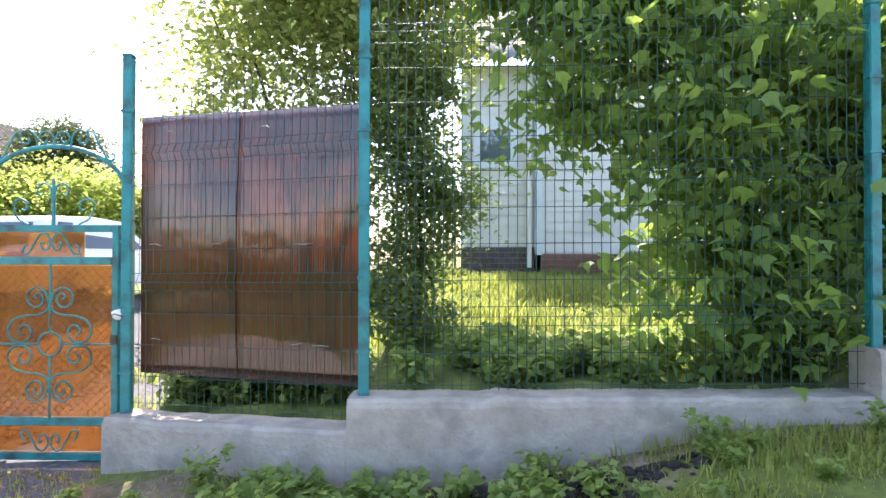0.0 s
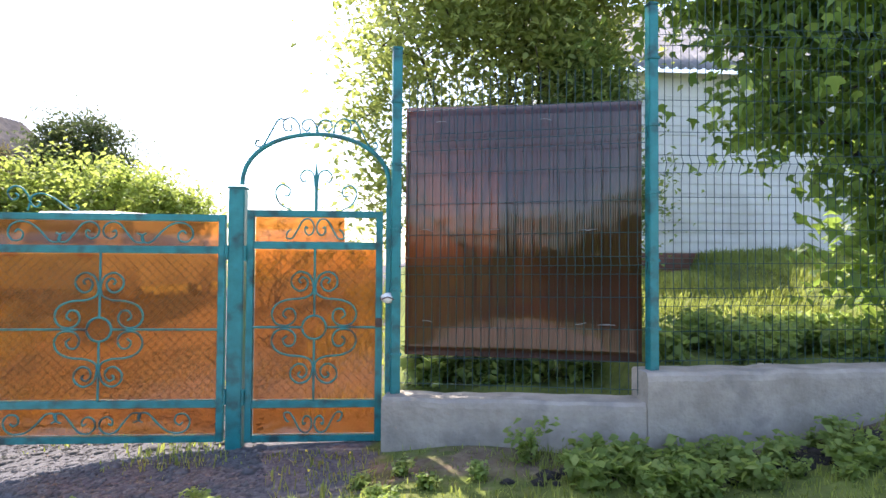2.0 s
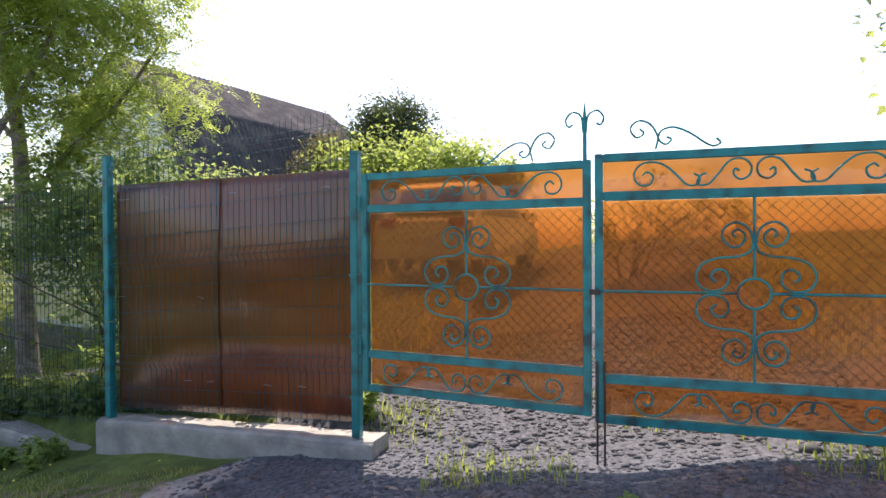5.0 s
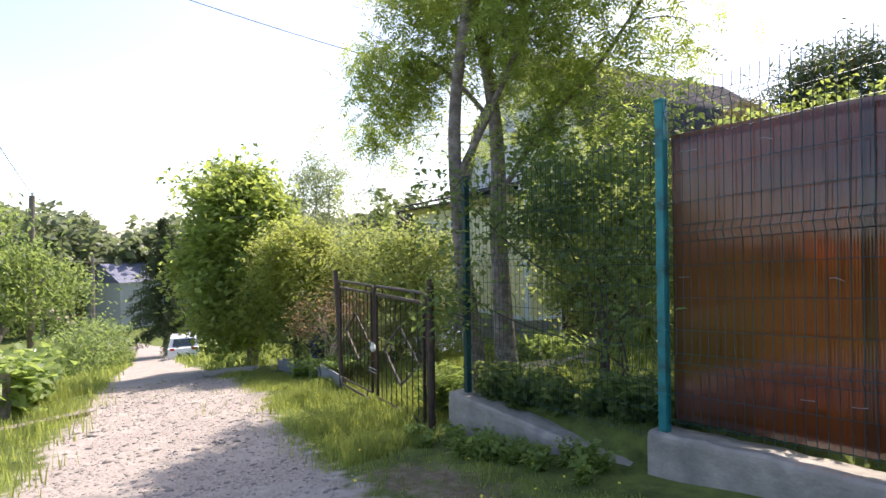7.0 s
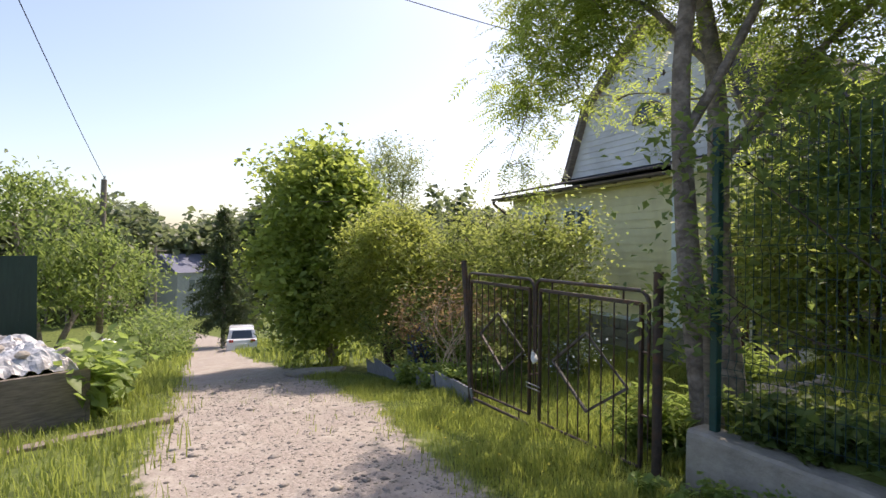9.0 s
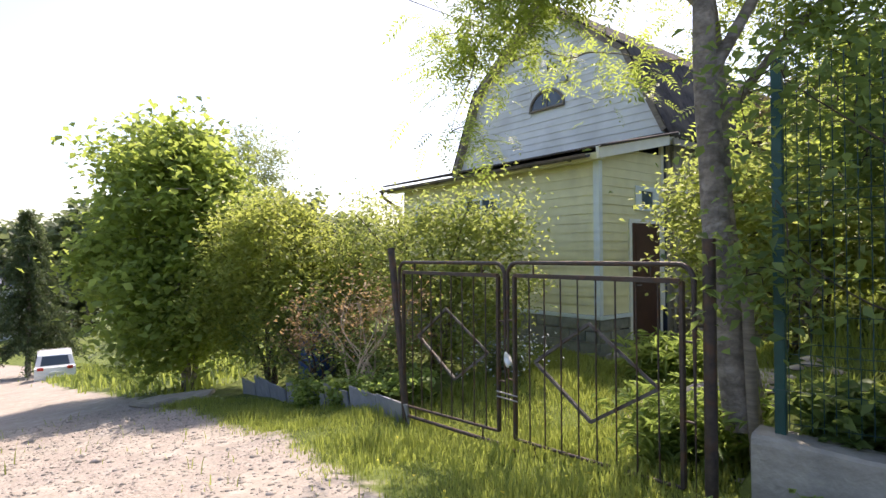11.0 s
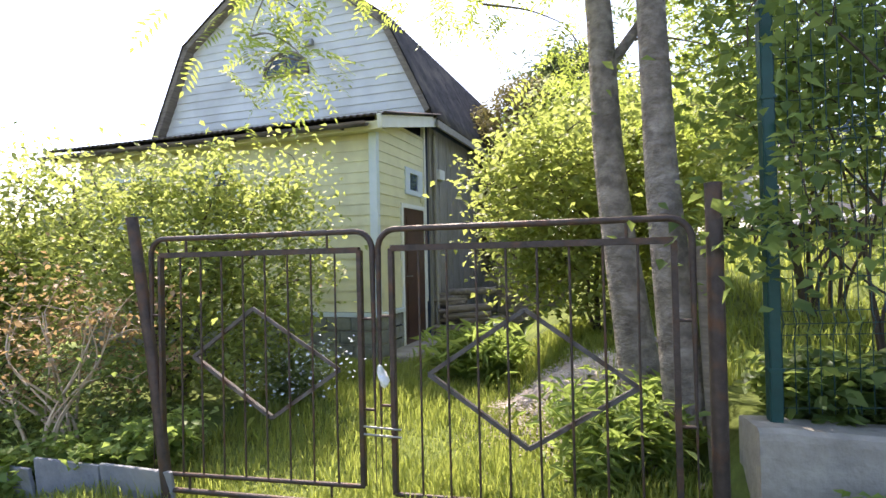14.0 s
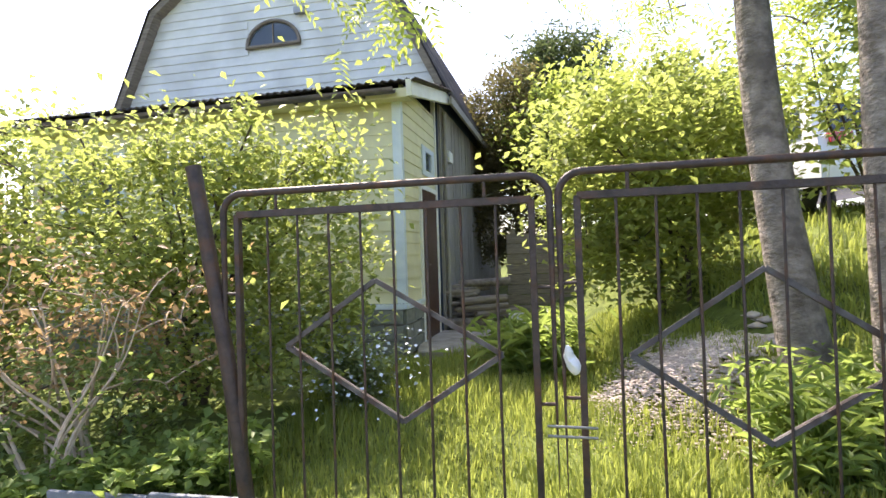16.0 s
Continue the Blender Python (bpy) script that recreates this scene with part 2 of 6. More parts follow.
# post paint darkened to hold the shade the post stands in
SHADED_POST = noise_mat("shaded_green_paint", (0.006, 0.045, 0.042), (0.01, 0.072, 0.066), 9, 0.45, 0, 0.1, vary=0.1)
ANGLE = noise_mat("worn_angle_iron", (0.07, 0.062, 0.058), (0.14, 0.128, 0.122), 14, 0.68, 0.2, 0.25, stain=(0.08, 0.05, 0.04), stain_scale=9)
BARE = noise_mat("bare_steel", (0.22, 0.22, 0.21), (0.4, 0.39, 0.37), 12, 0.4, 0.7, 0.1)
WHITE_SIDING = noise_mat("white_board_paint", (0.68, 0.68, 0.66), (0.77, 0.765, 0.74), 4, 0.5, 0, 0.08, stain=(0.6, 0.595, 0.57), stain_scale=1.4, vary=0.06)
YELLOW_SIDING = noise_mat("yellow_board_paint", (0.68, 0.64, 0.40), (0.77, 0.73, 0.48), 4, 0.5, 0, 0.08, stain=(0.6, 0.56, 0.36), stain_scale=1.4, vary=0.06)
TRIM = noise_mat("pale_blue_trim_paint", (0.60, 0.68, 0.74), (0.72, 0.78, 0.82), 5, 0.45, 0, 0.06)
WHITE_TRIM = noise_mat("white_trim_paint", (0.72, 0.72, 0.68), (0.8, 0.8, 0.77), 5, 0.5, 0, 0.06)
ROOF = noise_mat("dark_corrugated_roofing", (0.055, 0.05, 0.052), (0.11, 0.10, 0.10), 6, 0.95, 0, 0.3, stain=(0.15, 0.13, 0.115), stain_scale=2, spec=0.12)
SLATE_ROOF = noise_mat("grey_corrugated_slate", (0.19, 0.185, 0.19), (0.32, 0.31, 0.31), 5, 0.85, 0, 0.3, stain=(0.14, 0.14, 0.12))
# dark blue stands for the shade on this side of the house
DARK_WALL = noise_mat("shade_blue_wall", (0.02, 0.03, 0.06), (0.04, 0.055, 0.10), 4, 0.6, 0, 0.15)
DOOR = noise_mat("brown_door_paint", (0.05, 0.024, 0.018), (0.09, 0.042, 0.03), 6, 0.4, 0, 0.1)
PLINTH = noise_mat("grey_green_stone_tile", (0.15, 0.155, 0.14), (0.27, 0.28, 0.25), 8, 0.85, 0, 0.4, vary=0.15)
BRICK = noise_mat("dark_brick", (0.06, 0.05, 0.055), (0.12, 0.10, 0.10), 12, 0.85, 0, 0.3, vary=0.25)
REDBRICK = noise_mat("red_brick", (0.16, 0.07, 0.055), (0.26, 0.12, 0.09), 12, 0.85, 0, 0.3, vary=0.25)
MORTAR = noise_mat("mortar", (0.28, 0.27, 0.25), (0.38, 0.36, 0.34), 20, 0.9, 0, 0.3)
# bluish tint lightened to paint in some of the sky's reflection
GLASS = glass_mat("sky_tinted_glass", (0.09, 0.125, 0.17))
BARK = noise_mat("grey_brown_bark", (0.10, 0.08, 0.066), (0.40, 0.345, 0.30), 8, 0.9, 0, 1.0, stain=(0.15, 0.125, 0.108), stain_scale=9, stretch=(1, 1, 1.5), bump_scale=30)
TWIG = noise_mat("twig_bark", (0.055, 0.04, 0.03), (0.12, 0.09, 0.07), 12, 0.9, 0, 0.3)
DRY = noise_mat("dry_stalk", (0.32, 0.24, 0.17), (0.56, 0.46, 0.35), 12, 0.8, 0, 0.2, vary=0.2)
WOOD = noise_mat("weathered_wood", (0.15, 0.12, 0.095), (0.30, 0.25, 0.20), 5, 0.85, 0, 0.4, stretch=(1, 1, 8))
GREY_BOARD = noise_mat("weathered_grey_board", (0.20, 0.185, 0.165), (0.34, 0.315, 0.285), 5, 0.85, 0, 0.4, stretch=(8, 8, 1), vary=0.18)
STONE = noise_mat("crushed_stone", (0.24, 0.205, 0.175), (0.48, 0.43, 0.375), 9, 0.9, 0, 0.3, vary=0.45)
MULCH = noise_mat("pale_wood_chips", (0.36, 0.29, 0.26), (0.58, 0.5, 0.46), 9, 0.9, 0, 0.3, vary=0.35)
COAL = noise_mat("dark_ash", (0.012, 0.011, 0.011), (0.04, 0.036, 0.034), 30, 0.9, 0, 0.8)
GROUND = ground_mat()
L_BUSH = leaf_mat("bush_leaf", (0.11, 0.155, 0.05), (0.30, 0.335, 0.11), (0.64, 0.72, 0.18), 0.52)
L_VINE = leaf_mat("broad_leaf", (0.055, 0.12, 0.03), (0.21, 0.31, 0.075), (0.52, 0.72, 0.12), 0.44)
L_ROWAN = leaf_mat("rowan_leaf", (0.075, 0.125, 0.04), (0.24, 0.31, 0.085), (0.72, 0.84, 0.16), 0.55)
L_DARK = leaf_mat("shrub_leaf", (0.05, 0.095, 0.035), (0.16, 0.22, 0.075), (0.54, 0.68, 0.17), 0.48)
L_MAPLE = leaf_mat("maple_leaf", (0.10, 0.16, 0.045), (0.24, 0.31, 0.085), (0.68, 0.78, 0.16), 0.55)
L_YELLOW = leaf_mat("yellow_green_leaf", (0.11, 0.15, 0.04), (0.29, 0.33, 0.085), (0.74, 0.80, 0.18), 0.5)
L_SILVER = leaf_mat("grey_green_leaf", (0.13, 0.17, 0.085), (0.26, 0.31, 0.16), (0.55, 0.62, 0.28), 0.48)
L_SPRUCE = leaf_mat("spruce_needle", (0.045, 0.07, 0.035), (0.10, 0.135, 0.06), (0.2, 0.26, 0.09), 0.3)
# greyed green: the distance haze is put into the leaf colour
L_FAR = leaf_mat("hazed_far_leaf", (0.10, 0.13, 0.07), (0.18, 0.21, 0.11), (0.35, 0.42, 0.18), 0.4)
L_DRY = leaf_mat("dry_leaf", (0.24, 0.15, 0.08), (0.44, 0.30, 0.16), (0.6, 0.4, 0.18))
L_THUJA = leaf_mat("brown_green_needle", (0.10, 0.085, 0.04), (0.20, 0.17, 0.08), (0.3, 0.28, 0.1), 0.3)
L_GRASS = leaf_mat("grass_blade", (0.10, 0.145, 0.03), (0.30, 0.33, 0.085), (0.60, 0.68, 0.15), 0.47)
L_HERB = leaf_mat("herb_leaf", (0.11, 0.18, 0.05), (0.26, 0.33, 0.10), (0.58, 0.74, 0.17), 0.48)


# ---- mesh helpers ----
def finish(name, mesh, mat, parent=None, label="", smooth=False):
    mesh.materials.append(mat)
    if smooth:
        mesh.polygons.foreach_set("use_smooth", [True] * len(mesh.polygons))
    ob = new(name, mesh)
    if parent is not None:
        ob.parent = parent
    if label:
        ob["label"] = label
    return ob


def part(name, bm, mat, parent=None, label="", smooth=False):
    """Links a bmesh as one mesh object under a thing or a part."""
    me = bpy.data.meshes.new(name)
    bm.to_mesh(me)
    bm.free()
    return finish(name, me, mat, parent, label, smooth)


def part_np(name, verts, faces, mat, parent=None, label="", smooth=False):
    """Links arrays of vertices and same-sized faces as one mesh object."""
    v = np.asarray(verts, dtype=np.float32).reshape(-1, 3)
    f = np.asarray(faces, dtype=np.int32)
    k = f.shape[1]
    me = bpy.data.meshes.new(name)
    me.vertices.add(len(v))
    me.vertices.foreach_set("co", v.ravel())
    me.loops.add(f.size)
    me.loops.foreach_set("vertex_index", f.ravel())
    me.polygons.add(len(f))
    me.polygons.foreach_set("loop_start", np.arange(0, f.size, k, dtype=np.int32))
    me.update(calc_edges=True)
    me.validate()
    return finish(name, me, mat, parent, label, smooth)


def thing(name, label, category, at=(0, 0, 0), group="", kind="", turn=0.0):
    ob = new(name)
    ob.matrix_world = pose(*at, 0, 0, turn)
    return tagged(ob, label, category, group, kind)


def add_box(bm, lo, hi, bevel=0.0, m=None):
    a, b = Vector(lo), Vector(hi)
    mid = (a + b) / 2
    geo = bmesh.ops.create_cube(bm, size=1.0, matrix=Matrix.Translation(mid) @ Matrix.Diagonal((*(b - a), 1)))
    vs = geo["verts"]
    if bevel:
        es = list({e for v in vs for e in v.link_edges})
        res = bmesh.ops.bevel(bm, geom=es, offset=bevel, segments=2, affect="EDGES", clamp_overlap=True)
        vs = list({v for f in res["faces"] for v in f.verts} | {v for v in vs if v.is_valid})
    if m is not None:
        bmesh.ops.transform(bm, matrix=m, verts=[v for v in vs if v.is_valid])
    return bm


def box(name, lo, hi, mat, parent=None, bevel=0.004, label="", m=None):
    return part(name, add_box(bmesh.new(), lo, hi, bevel, m), mat, parent, label)


def tube_arrays(pts, rad, sides=6):
    """A tube swept along points; rad is one radius or one a point."""
    p = np.asarray(pts, float)
    n = len(p)
    r = np.full(n, rad) if np.isscalar(rad) else np.asarray(rad, float)
    t = np.gradient(p, axis=0)
    t /= np.linalg.norm(t, axis=1)[:, None] + 1e-9
    ref = np.array([0.0, 0, 1]) if abs(t[:, 2]).mean() < 0.8 else np.array([0.0, 1, 0])
    u = np.cross(t, ref)
    u /= np.linalg.norm(u, axis=1)[:, None] + 1e-9
    w = np.cross(t, u)
    a = np.arange(sides) * 2 * np.pi / sides
    ring = np.cos(a)[None, :, None] * u[:, None] + np.sin(a)[None, :, None] * w[:, None]
    v = (p[:, None] + ring * r[:, None, None]).reshape(-1, 3)
    i = np.arange(n - 1)[:, None] * sides
    j = np.arange(sides)[None]
    k = (j + 1) % sides
    f = np.stack([i + j, i + k, i + sides + k, i + sides + j], -1).reshape(-1, 4)
    return v, f


def tubes(name, lines, mat, parent=None, label="", sides=6, smooth=True):
    vs, fs, n = [], [], 0
    for pts, rad in lines:
        v, f = tube_arrays(pts, rad, sides)
        vs.append(v)
        fs.append(f + n)
        n += len(v)
    return part_np(name, np.concatenate(vs), np.concatenate(fs), mat, parent, label, smooth)


def smooth_line(ctrl, steps=5):
    """Catmull-Rom through control points."""
    c = np.asarray(ctrl, float)
    c = np.vstack([2 * c[0] - c[1], c, 2 * c[-1] - c[-2]])
    out = []
    for i in range(1, len(c) - 2):
        for s in np.linspace(0, 1, steps, endpoint=False):
            a, b, d, e = c[i - 1], c[i], c[i + 1], c[i + 2]
            out.append(0.5 * (2 * b + (d - a) * s + (2 * a - 5 * b + 4 * d - e) * s * s + (3 * b - a - 3 * d + e) * s ** 3))
    out.append(c[-2])
    return np.array(out)


def leaf_arrays(centres, size, rng, droop=0.3, aspect=0.6, spread=0.35, broad=False):
    """Folded kite-shaped leaves, four vertices and two triangles each."""
    n = len(centres)
    az = rng.uniform(0, 2 * np.pi, n)
    d = np.stack([np.cos(az), np.sin(az), rng.normal(-droop, 0.45, n)], -1)
    d /= np.linalg.norm(d, axis=1)[:, None]
    up = np.stack([rng.normal(0, 0.5, n), rng.normal(0, 0.5, n), np.ones(n)], -1)
    s = np.cross(d, up)
    s /= np.linalg.norm(s, axis=1)[:, None] + 1e-9
    nn = np.cross(s, d)
    L = size * rng.uniform(1 - spread, 1 + spread, n)[:, None]
    base = centres - d * L * 0.5
    mid = centres - d * L * 0.05
    lift = nn * L * 0.10
    a = mid + s * L * aspect * 0.5 + lift
    b = mid - s * L * aspect * 0.5 + lift
    tip = centres + d * L * 0.5 - nn * L * 0.12
    if broad:
        lobes = ((-0.02, 0.0, 0), (0.02, 0.30, 0.5), (0.36, 0.55, 0.9), (0.46, 0.22, 0.7), (1.0, 0.0, -1.1), (0.46, -0.22, 0.7), (0.36, -0.55, 0.9), (0.02, -0.30, 0.5))
        v = np.stack([base + d * L * p + s * L * aspect * q + lift * r for p, q, r in lobes], 1).reshape(-1, 3)
        i = np.arange(n)[:, None] * 8
        f = np.concatenate([i + np.array([[0, k, k + 1]]) for k in range(1, 7)], 1).reshape(-1, 3)
        return v, f
    v = np.stack([base, a, tip, b], 1).reshape(-1, 3)
    i = np.arange(n)[:, None] * 4
    f = np.concatenate([i + np.array([[0, 1, 2]]), i + np.array([[0, 2, 3]])], 1).reshape(-1, 3)
    return v, f


def pinnate_arrays(centres, size, rng, pairs=6):
    """Feathered leaves: pairs of narrow leaflets along a drooping midrib."""
    n = len(centres)
    az = rng.uniform(0, 2 * np.pi, n)
    d = np.stack([np.cos(az), np.sin(az), rng.normal(-0.45, 0.4, n)], -1)
    d /= np.linalg.norm(d, axis=1)[:, None]
    up = np.stack([rng.normal(0, 0.35, n), rng.normal(0, 0.35, n), np.ones(n)], -1)
    s = np.cross(d, up)
    s /= np.linalg.norm(s, axis=1)[:, None] + 1e-9
    L = size * rng.uniform(0.7, 1.25, n)[:, None]
    quads = []
    for k in range(pairs + 1):
        t = k / pairs
        root = centres + d * L * t - np.array([0, 0, 1.0]) * L * 0.28 * t * t
        for side in ((1, -1) if k < pairs else (0,)):
            e = s * side * 0.92 + d * (0.42 if side else 1.0) + rng.normal(0, 0.10, (n, 3))
            w = (d if side else s) * 0.075
            q = 0.34 * (1 - 0.45 * abs(t - 0.45))
            quads.append(np.stack([root, root + e * L * q * 0.45 + w * L * 0.8, root + e * L * q - np.array([0, 0, 1.0]) * L * 0.04, root + e * L * q * 0.45 - w * L * 0.8], 1))
    v = np.concatenate(quads, 1).reshape(-1, 3)
    i = np.arange(len(v) // 4)[:, None] * 4
    return v, np.concatenate([i + np.array([[0, 1, 2]]), i + np.array([[0, 2, 3]])], 1).reshape(-1, 3)


def clump_points(blobs, clumps, per, radius, rng, shell=0.55):
    """Leaf places in clumps inside ellipsoids, denser towards the outside."""
    vol = np.array([b[3] * b[4] * b[5] for b in blobs]) ** 0.8
    pick = rng.choice(len(blobs), clumps, p=vol / vol.sum())
    B = np.array(blobs)[pick]
    d = rng.normal(size=(clumps, 3))
    d /= np.linalg.norm(d, axis=1)[:, None]
    r = shell + (1 - shell) * rng.uniform(0, 1, clumps) ** 0.6
    r = r * rng.uniform(0.8, 1.12, clumps)
    c = B[:, :3] + d * B[:, 3:6] * r[:, None]
    k = rng.integers(int(per * 0.4), int(per * 1.6), clumps)
    rr = radius * rng.uniform(0.6, 1.5, clumps)
    pts = np.repeat(c, k, 0) + rng.normal(size=(k.sum(), 3)) * np.repeat(rr, k)[:, None] * np.array([1, 1, 0.75])
    return pts, c


def plant(name, label, category, base, blobs, mat, clumps, per, size, radius=0.16, seed=1, stems=3, trunk_r=0.05, twigs=40,
          bark=None, aspect=0.6, droop=0.3, group="", trunks=None, shell=0.55, crown_label="", broad=False, girth=(), feathered=False, thin=0.3):
    """A shrub or tree: tapered stems, limbs to the clumps, and a crown of single leaves."""
    rng = np.random.default_rng(seed)
    bark = bark or TWIG
    o = thing(name, label, category, base, group)
    bl = [(b[0] - base[0], b[1] - base[1], b[2] - base[2], *b[3:]) for b in blobs]
    pts, c = clump_points(bl, clumps, per, radius, rng, shell)
    low = -0.0
    keep = pts[:, 2] > low
    v, f = pinnate_arrays(pts[keep], size, rng) if feathered else leaf_arrays(pts[keep], size, rng, droop, aspect, broad=broad)
    top = max(b[2] + b[5] * 0.4 for b in bl)
    mid = np.array([np.mean([b[0] for b in bl]), np.mean([b[1] for b in bl])])
    lines, ends = [], []
    if trunks is None:
        trunks = []
        for i in range(stems):
            a = rng.uniform(0, 6.28)
            off = np.array([math.cos(a), math.sin(a)]) * 0.12 * (stems > 1)
            b = bl[i % len(bl)]
            end = np.array([b[0] + rng.normal(0, 0.15) * b[3], b[1] + rng.normal(0, 0.15) * b[4], b[2] + 0.3 * b[5]])
            trunks.append([(off[0], off[1], -0.1), (off[0] * 1.4 + end[0] * 0.15, off[1] * 1.4 + end[1] * 0.15, end[2] * 0.35),
                           (end[0] * 0.6 + rng.normal(0, 0.1), end[1] * 0.6 + rng.normal(0, 0.1), end[2] * 0.7), tuple(end)])
    for k, tr in enumerate(trunks):
        line = smooth_line(tr, 6)
        rad = trunk_r * (girth[k] if girth else rng.uniform(0.8, 1.1)) * np.linspace(1.05, thin, len(line))
        part_np("trunk" if trunk_r > 0.03 else "stem", *tube_arrays(line, rad, 10 if trunk_r > 0.05 else 6), bark, o, smooth=True)
        ends.append(line)
    allp = np.concatenate(ends)
    sel = c[rng.choice(len(c), min(twigs, len(c)), replace=False)]
    sel = sel[np.argsort([np.linalg.norm(allp - q, axis=1).min() for q in sel])]
    for q in sel:
        d2 = np.linalg.norm(allp - q, axis=1) + 0.8 * np.maximum(0, allp[:, 2] - q[2] + 0.05)
        s = allp[np.argmin(d2)]
        L = np.linalg.norm(q - s)
        m = (s + q) / 2 + rng.normal(0, 0.07 * L, 3) + np.array([0, 0, 0.10 * L])
        ln = smooth_line([s, m, q, q + (q - m) * 0.25 - np.array([0, 0, 0.05])], 4)
        lines.append((ln, np.linspace(min(trunk_r * 0.4, 0.004 + 0.011 * L), 0.002, len(ln))))
        allp = np.concatenate([allp, ln[2:]])
    if lines:
        tagged(tubes("branchwork", lines, bark, o, sides=4), kind="stuff")
    part_np("crown" if trunk_r > 0.03 else "leaves", v, f, mat, o, crown_label)
    return o


# ---- the lie of the land ----
GX = (-400, -140, -100, -70, -54, -46, -30, -20, -13.96, -10.9, -8.7, -4.7, -3.3, -2.5, -2, -0.4, 0.68, 1.95, 4, 10, 40, 400)
GZ = (-9, -10, -9.6, -8.6, -7.15, -6.2, -3.6, -2.0, -1.24, -0.98, -0.70, -0.22, -0.01, 0.02, 0.03, 0.09, 0.21, 0.42, 0.65, 1.0, 1.5, 1.5)
FX = (-400, -60, -20, -13.96, -10.9, -8.65, -6.3, -4.65, -2.0, -0.4, 2.5, 6, 400)
FY = (110, 19, 6.3, 4.72, 4.12, 4.04, 3.85, 3.62, 3.62, 3.2, 3.2, 3.2, 3.2)


def sstep(a, b, x):
    t = np.clip((x - a) / (b - a), 0, 1)
    return t * t * (3 - 2 * t)


def land(x, y):
    """Height of the ground."""
    x, y = np.asarray(x, float), np.asarray(y, float)
    base = np.interp(x, GX, GZ)
    yf = np.interp(x, FX, FY)
    d = y - yf
    # raised garden behind the mesh fence, rising to the white house
    g1 = np.interp(x, (-1.9, -0.5, -0.45, 2.4, 2.5, 6), (0.36, 0.36, 0.57, 0.57, 0.8, 0.95)) + 0.50 * sstep(0.2, 4.6, d) * (1 - 0.25 * sstep(3, 8, x))
    w1 = sstep(-2.05, -1.85, x) * sstep(0.0, 0.14, d)
    # planted strip beside the tall panel and along the low wall
    g2 = np.interp(x, (-10.9, -8.75, -8.6, -6.3), (-0.62, -0.52, -0.42, -0.2)) + 0.75 * sstep(0.8, 6.0, d)
    w2 = sstep(-10.95, -10.8, x) * (1 - sstep(-6.6, -6.2, x)) * sstep(0.0, 0.14, d)
    # drive behind the car gate climbs gently
    g3 = base + 0.10 * np.clip(d, 0, 10)
    w3 = sstep(-6.6, -6.2, x) * (1 - sstep(-2.05, -1.85, x)) * sstep(0.0, 0.3, d)
    # yard of the yellow house lies level
    g4 = np.where(x < -20, base, -1.03 + 0.42 * sstep(-12.0, -11.1, x) * sstep(0.5, 1.4, d))
    w4 = (1 - sstep(-10.95, -10.8, x)) * sstep(0.0, 1.6, d) * sstep(-23, -19, x)
    z = base * (1 - w1 - w2 - w3 - w4) + g1 * w1 + g2 * w2 + g3 * w3 + g4 * w4
    z = z + 0.035 * np.sin(x * 2.1 + 1.3) * np.sin(y * 1.7) + 0.018 * np.sin(x * 5.3) * np.sin(y * 4.7 + 2)
    z = z - 0.5 * sstep(-0.2, -4.0, y - (x + 13) * -0.25) * sstep(-11, -14, x)
    return z


def hz(x, y):
    return float(land(x, y))


def road_mask(x, y):
    lo = np.interp(x, (-60, -18.6, -13, -10, 0, 8), (11.5, 2.2, 0.85, 0.0, -1.2, -1.6))
    hi = np.interp(x, (-60, -30, -18.5, -15, -13.5, -10.9, -9, -7.6, -6.6, -3.2, -2.6, -1.5, 4), (14.2, 6.9, 4.6, 3.95, 3.35, 2.75, 2.3, 2.4, 5.5, 5.5, 2.6, 1.6, 1.0))
    hi = np.where((x < -3.0) & (x > -6.5), 12.0, hi)
    return np.clip(0.5 + np.minimum(x * 0 + y - lo, hi - y) / 0.7, 0, 1)


def build_ground():
    xs = np.concatenate([np.linspace(-420, -70, 18), np.linspace(-66, -24, 43), np.arange(-23, 5, 0.125), np.linspace(5.5, 14, 12), np.linspace(20, 420, 10)])
    ys = np.concatenate([np.linspace(-420, -30, 14), np.linspace(-26, -5, 15), np.arange(-4, 12, 0.11), np.linspace(12.5, 30, 24), np.linspace(36, 420, 16)])
    X, Y = np.meshgrid(xs, ys)
    Z = land(X, Y)
    v = np.stack([X, Y, Z], -1).reshape(-1, 3)
    nx, ny = len(xs), len(ys)
    i = (np.arange(ny - 1)[:, None] * nx + np.arange(nx - 1)[None]).ravel()
    f = np.stack([i, i + 1, i + nx + 1, i + nx], -1)
    o = part_np("ground", v, f, GROUND, smooth=True)
    tagged(o, "sloping ground of gravel lane, worn soil and turf", "ground", kind="structure")
    col = o.data.color_attributes.new("cover", "FLOAT_COLOR", "POINT")
    soil = np.exp(-((Y - 2.95) / 0.5) ** 2) * (X > -10.5) * 0.62 + 0.5 * np.exp(-((X - 1.3) / 1.1) ** 2 - ((Y - 5.0) / 0.9) ** 2)
    soil = soil + 0.9 * np.exp(-((X + 12.7) / 0.8) ** 2 - ((Y - 8.6) / 1.2) ** 2)
    field = (1 - sstep(-2.0, -1.6, Y)) * sstep(-9.5, -8.8, X) * (Y > -19)
    c = np.zeros((len(v), 4), np.float32)
    c[:, 2] = (sstep(-7.4, -6.7, X) * (1 - sstep(-2.3, -1.9, X)) * sstep(2.2, 3.0, Y)).ravel()
    c[:, 0], c[:, 1], c[:, 3] = road_mask(X, Y).ravel(), soil.ravel(), field.ravel()
    col.data.foreach_set("color", c.ravel())
    return o


build_ground()


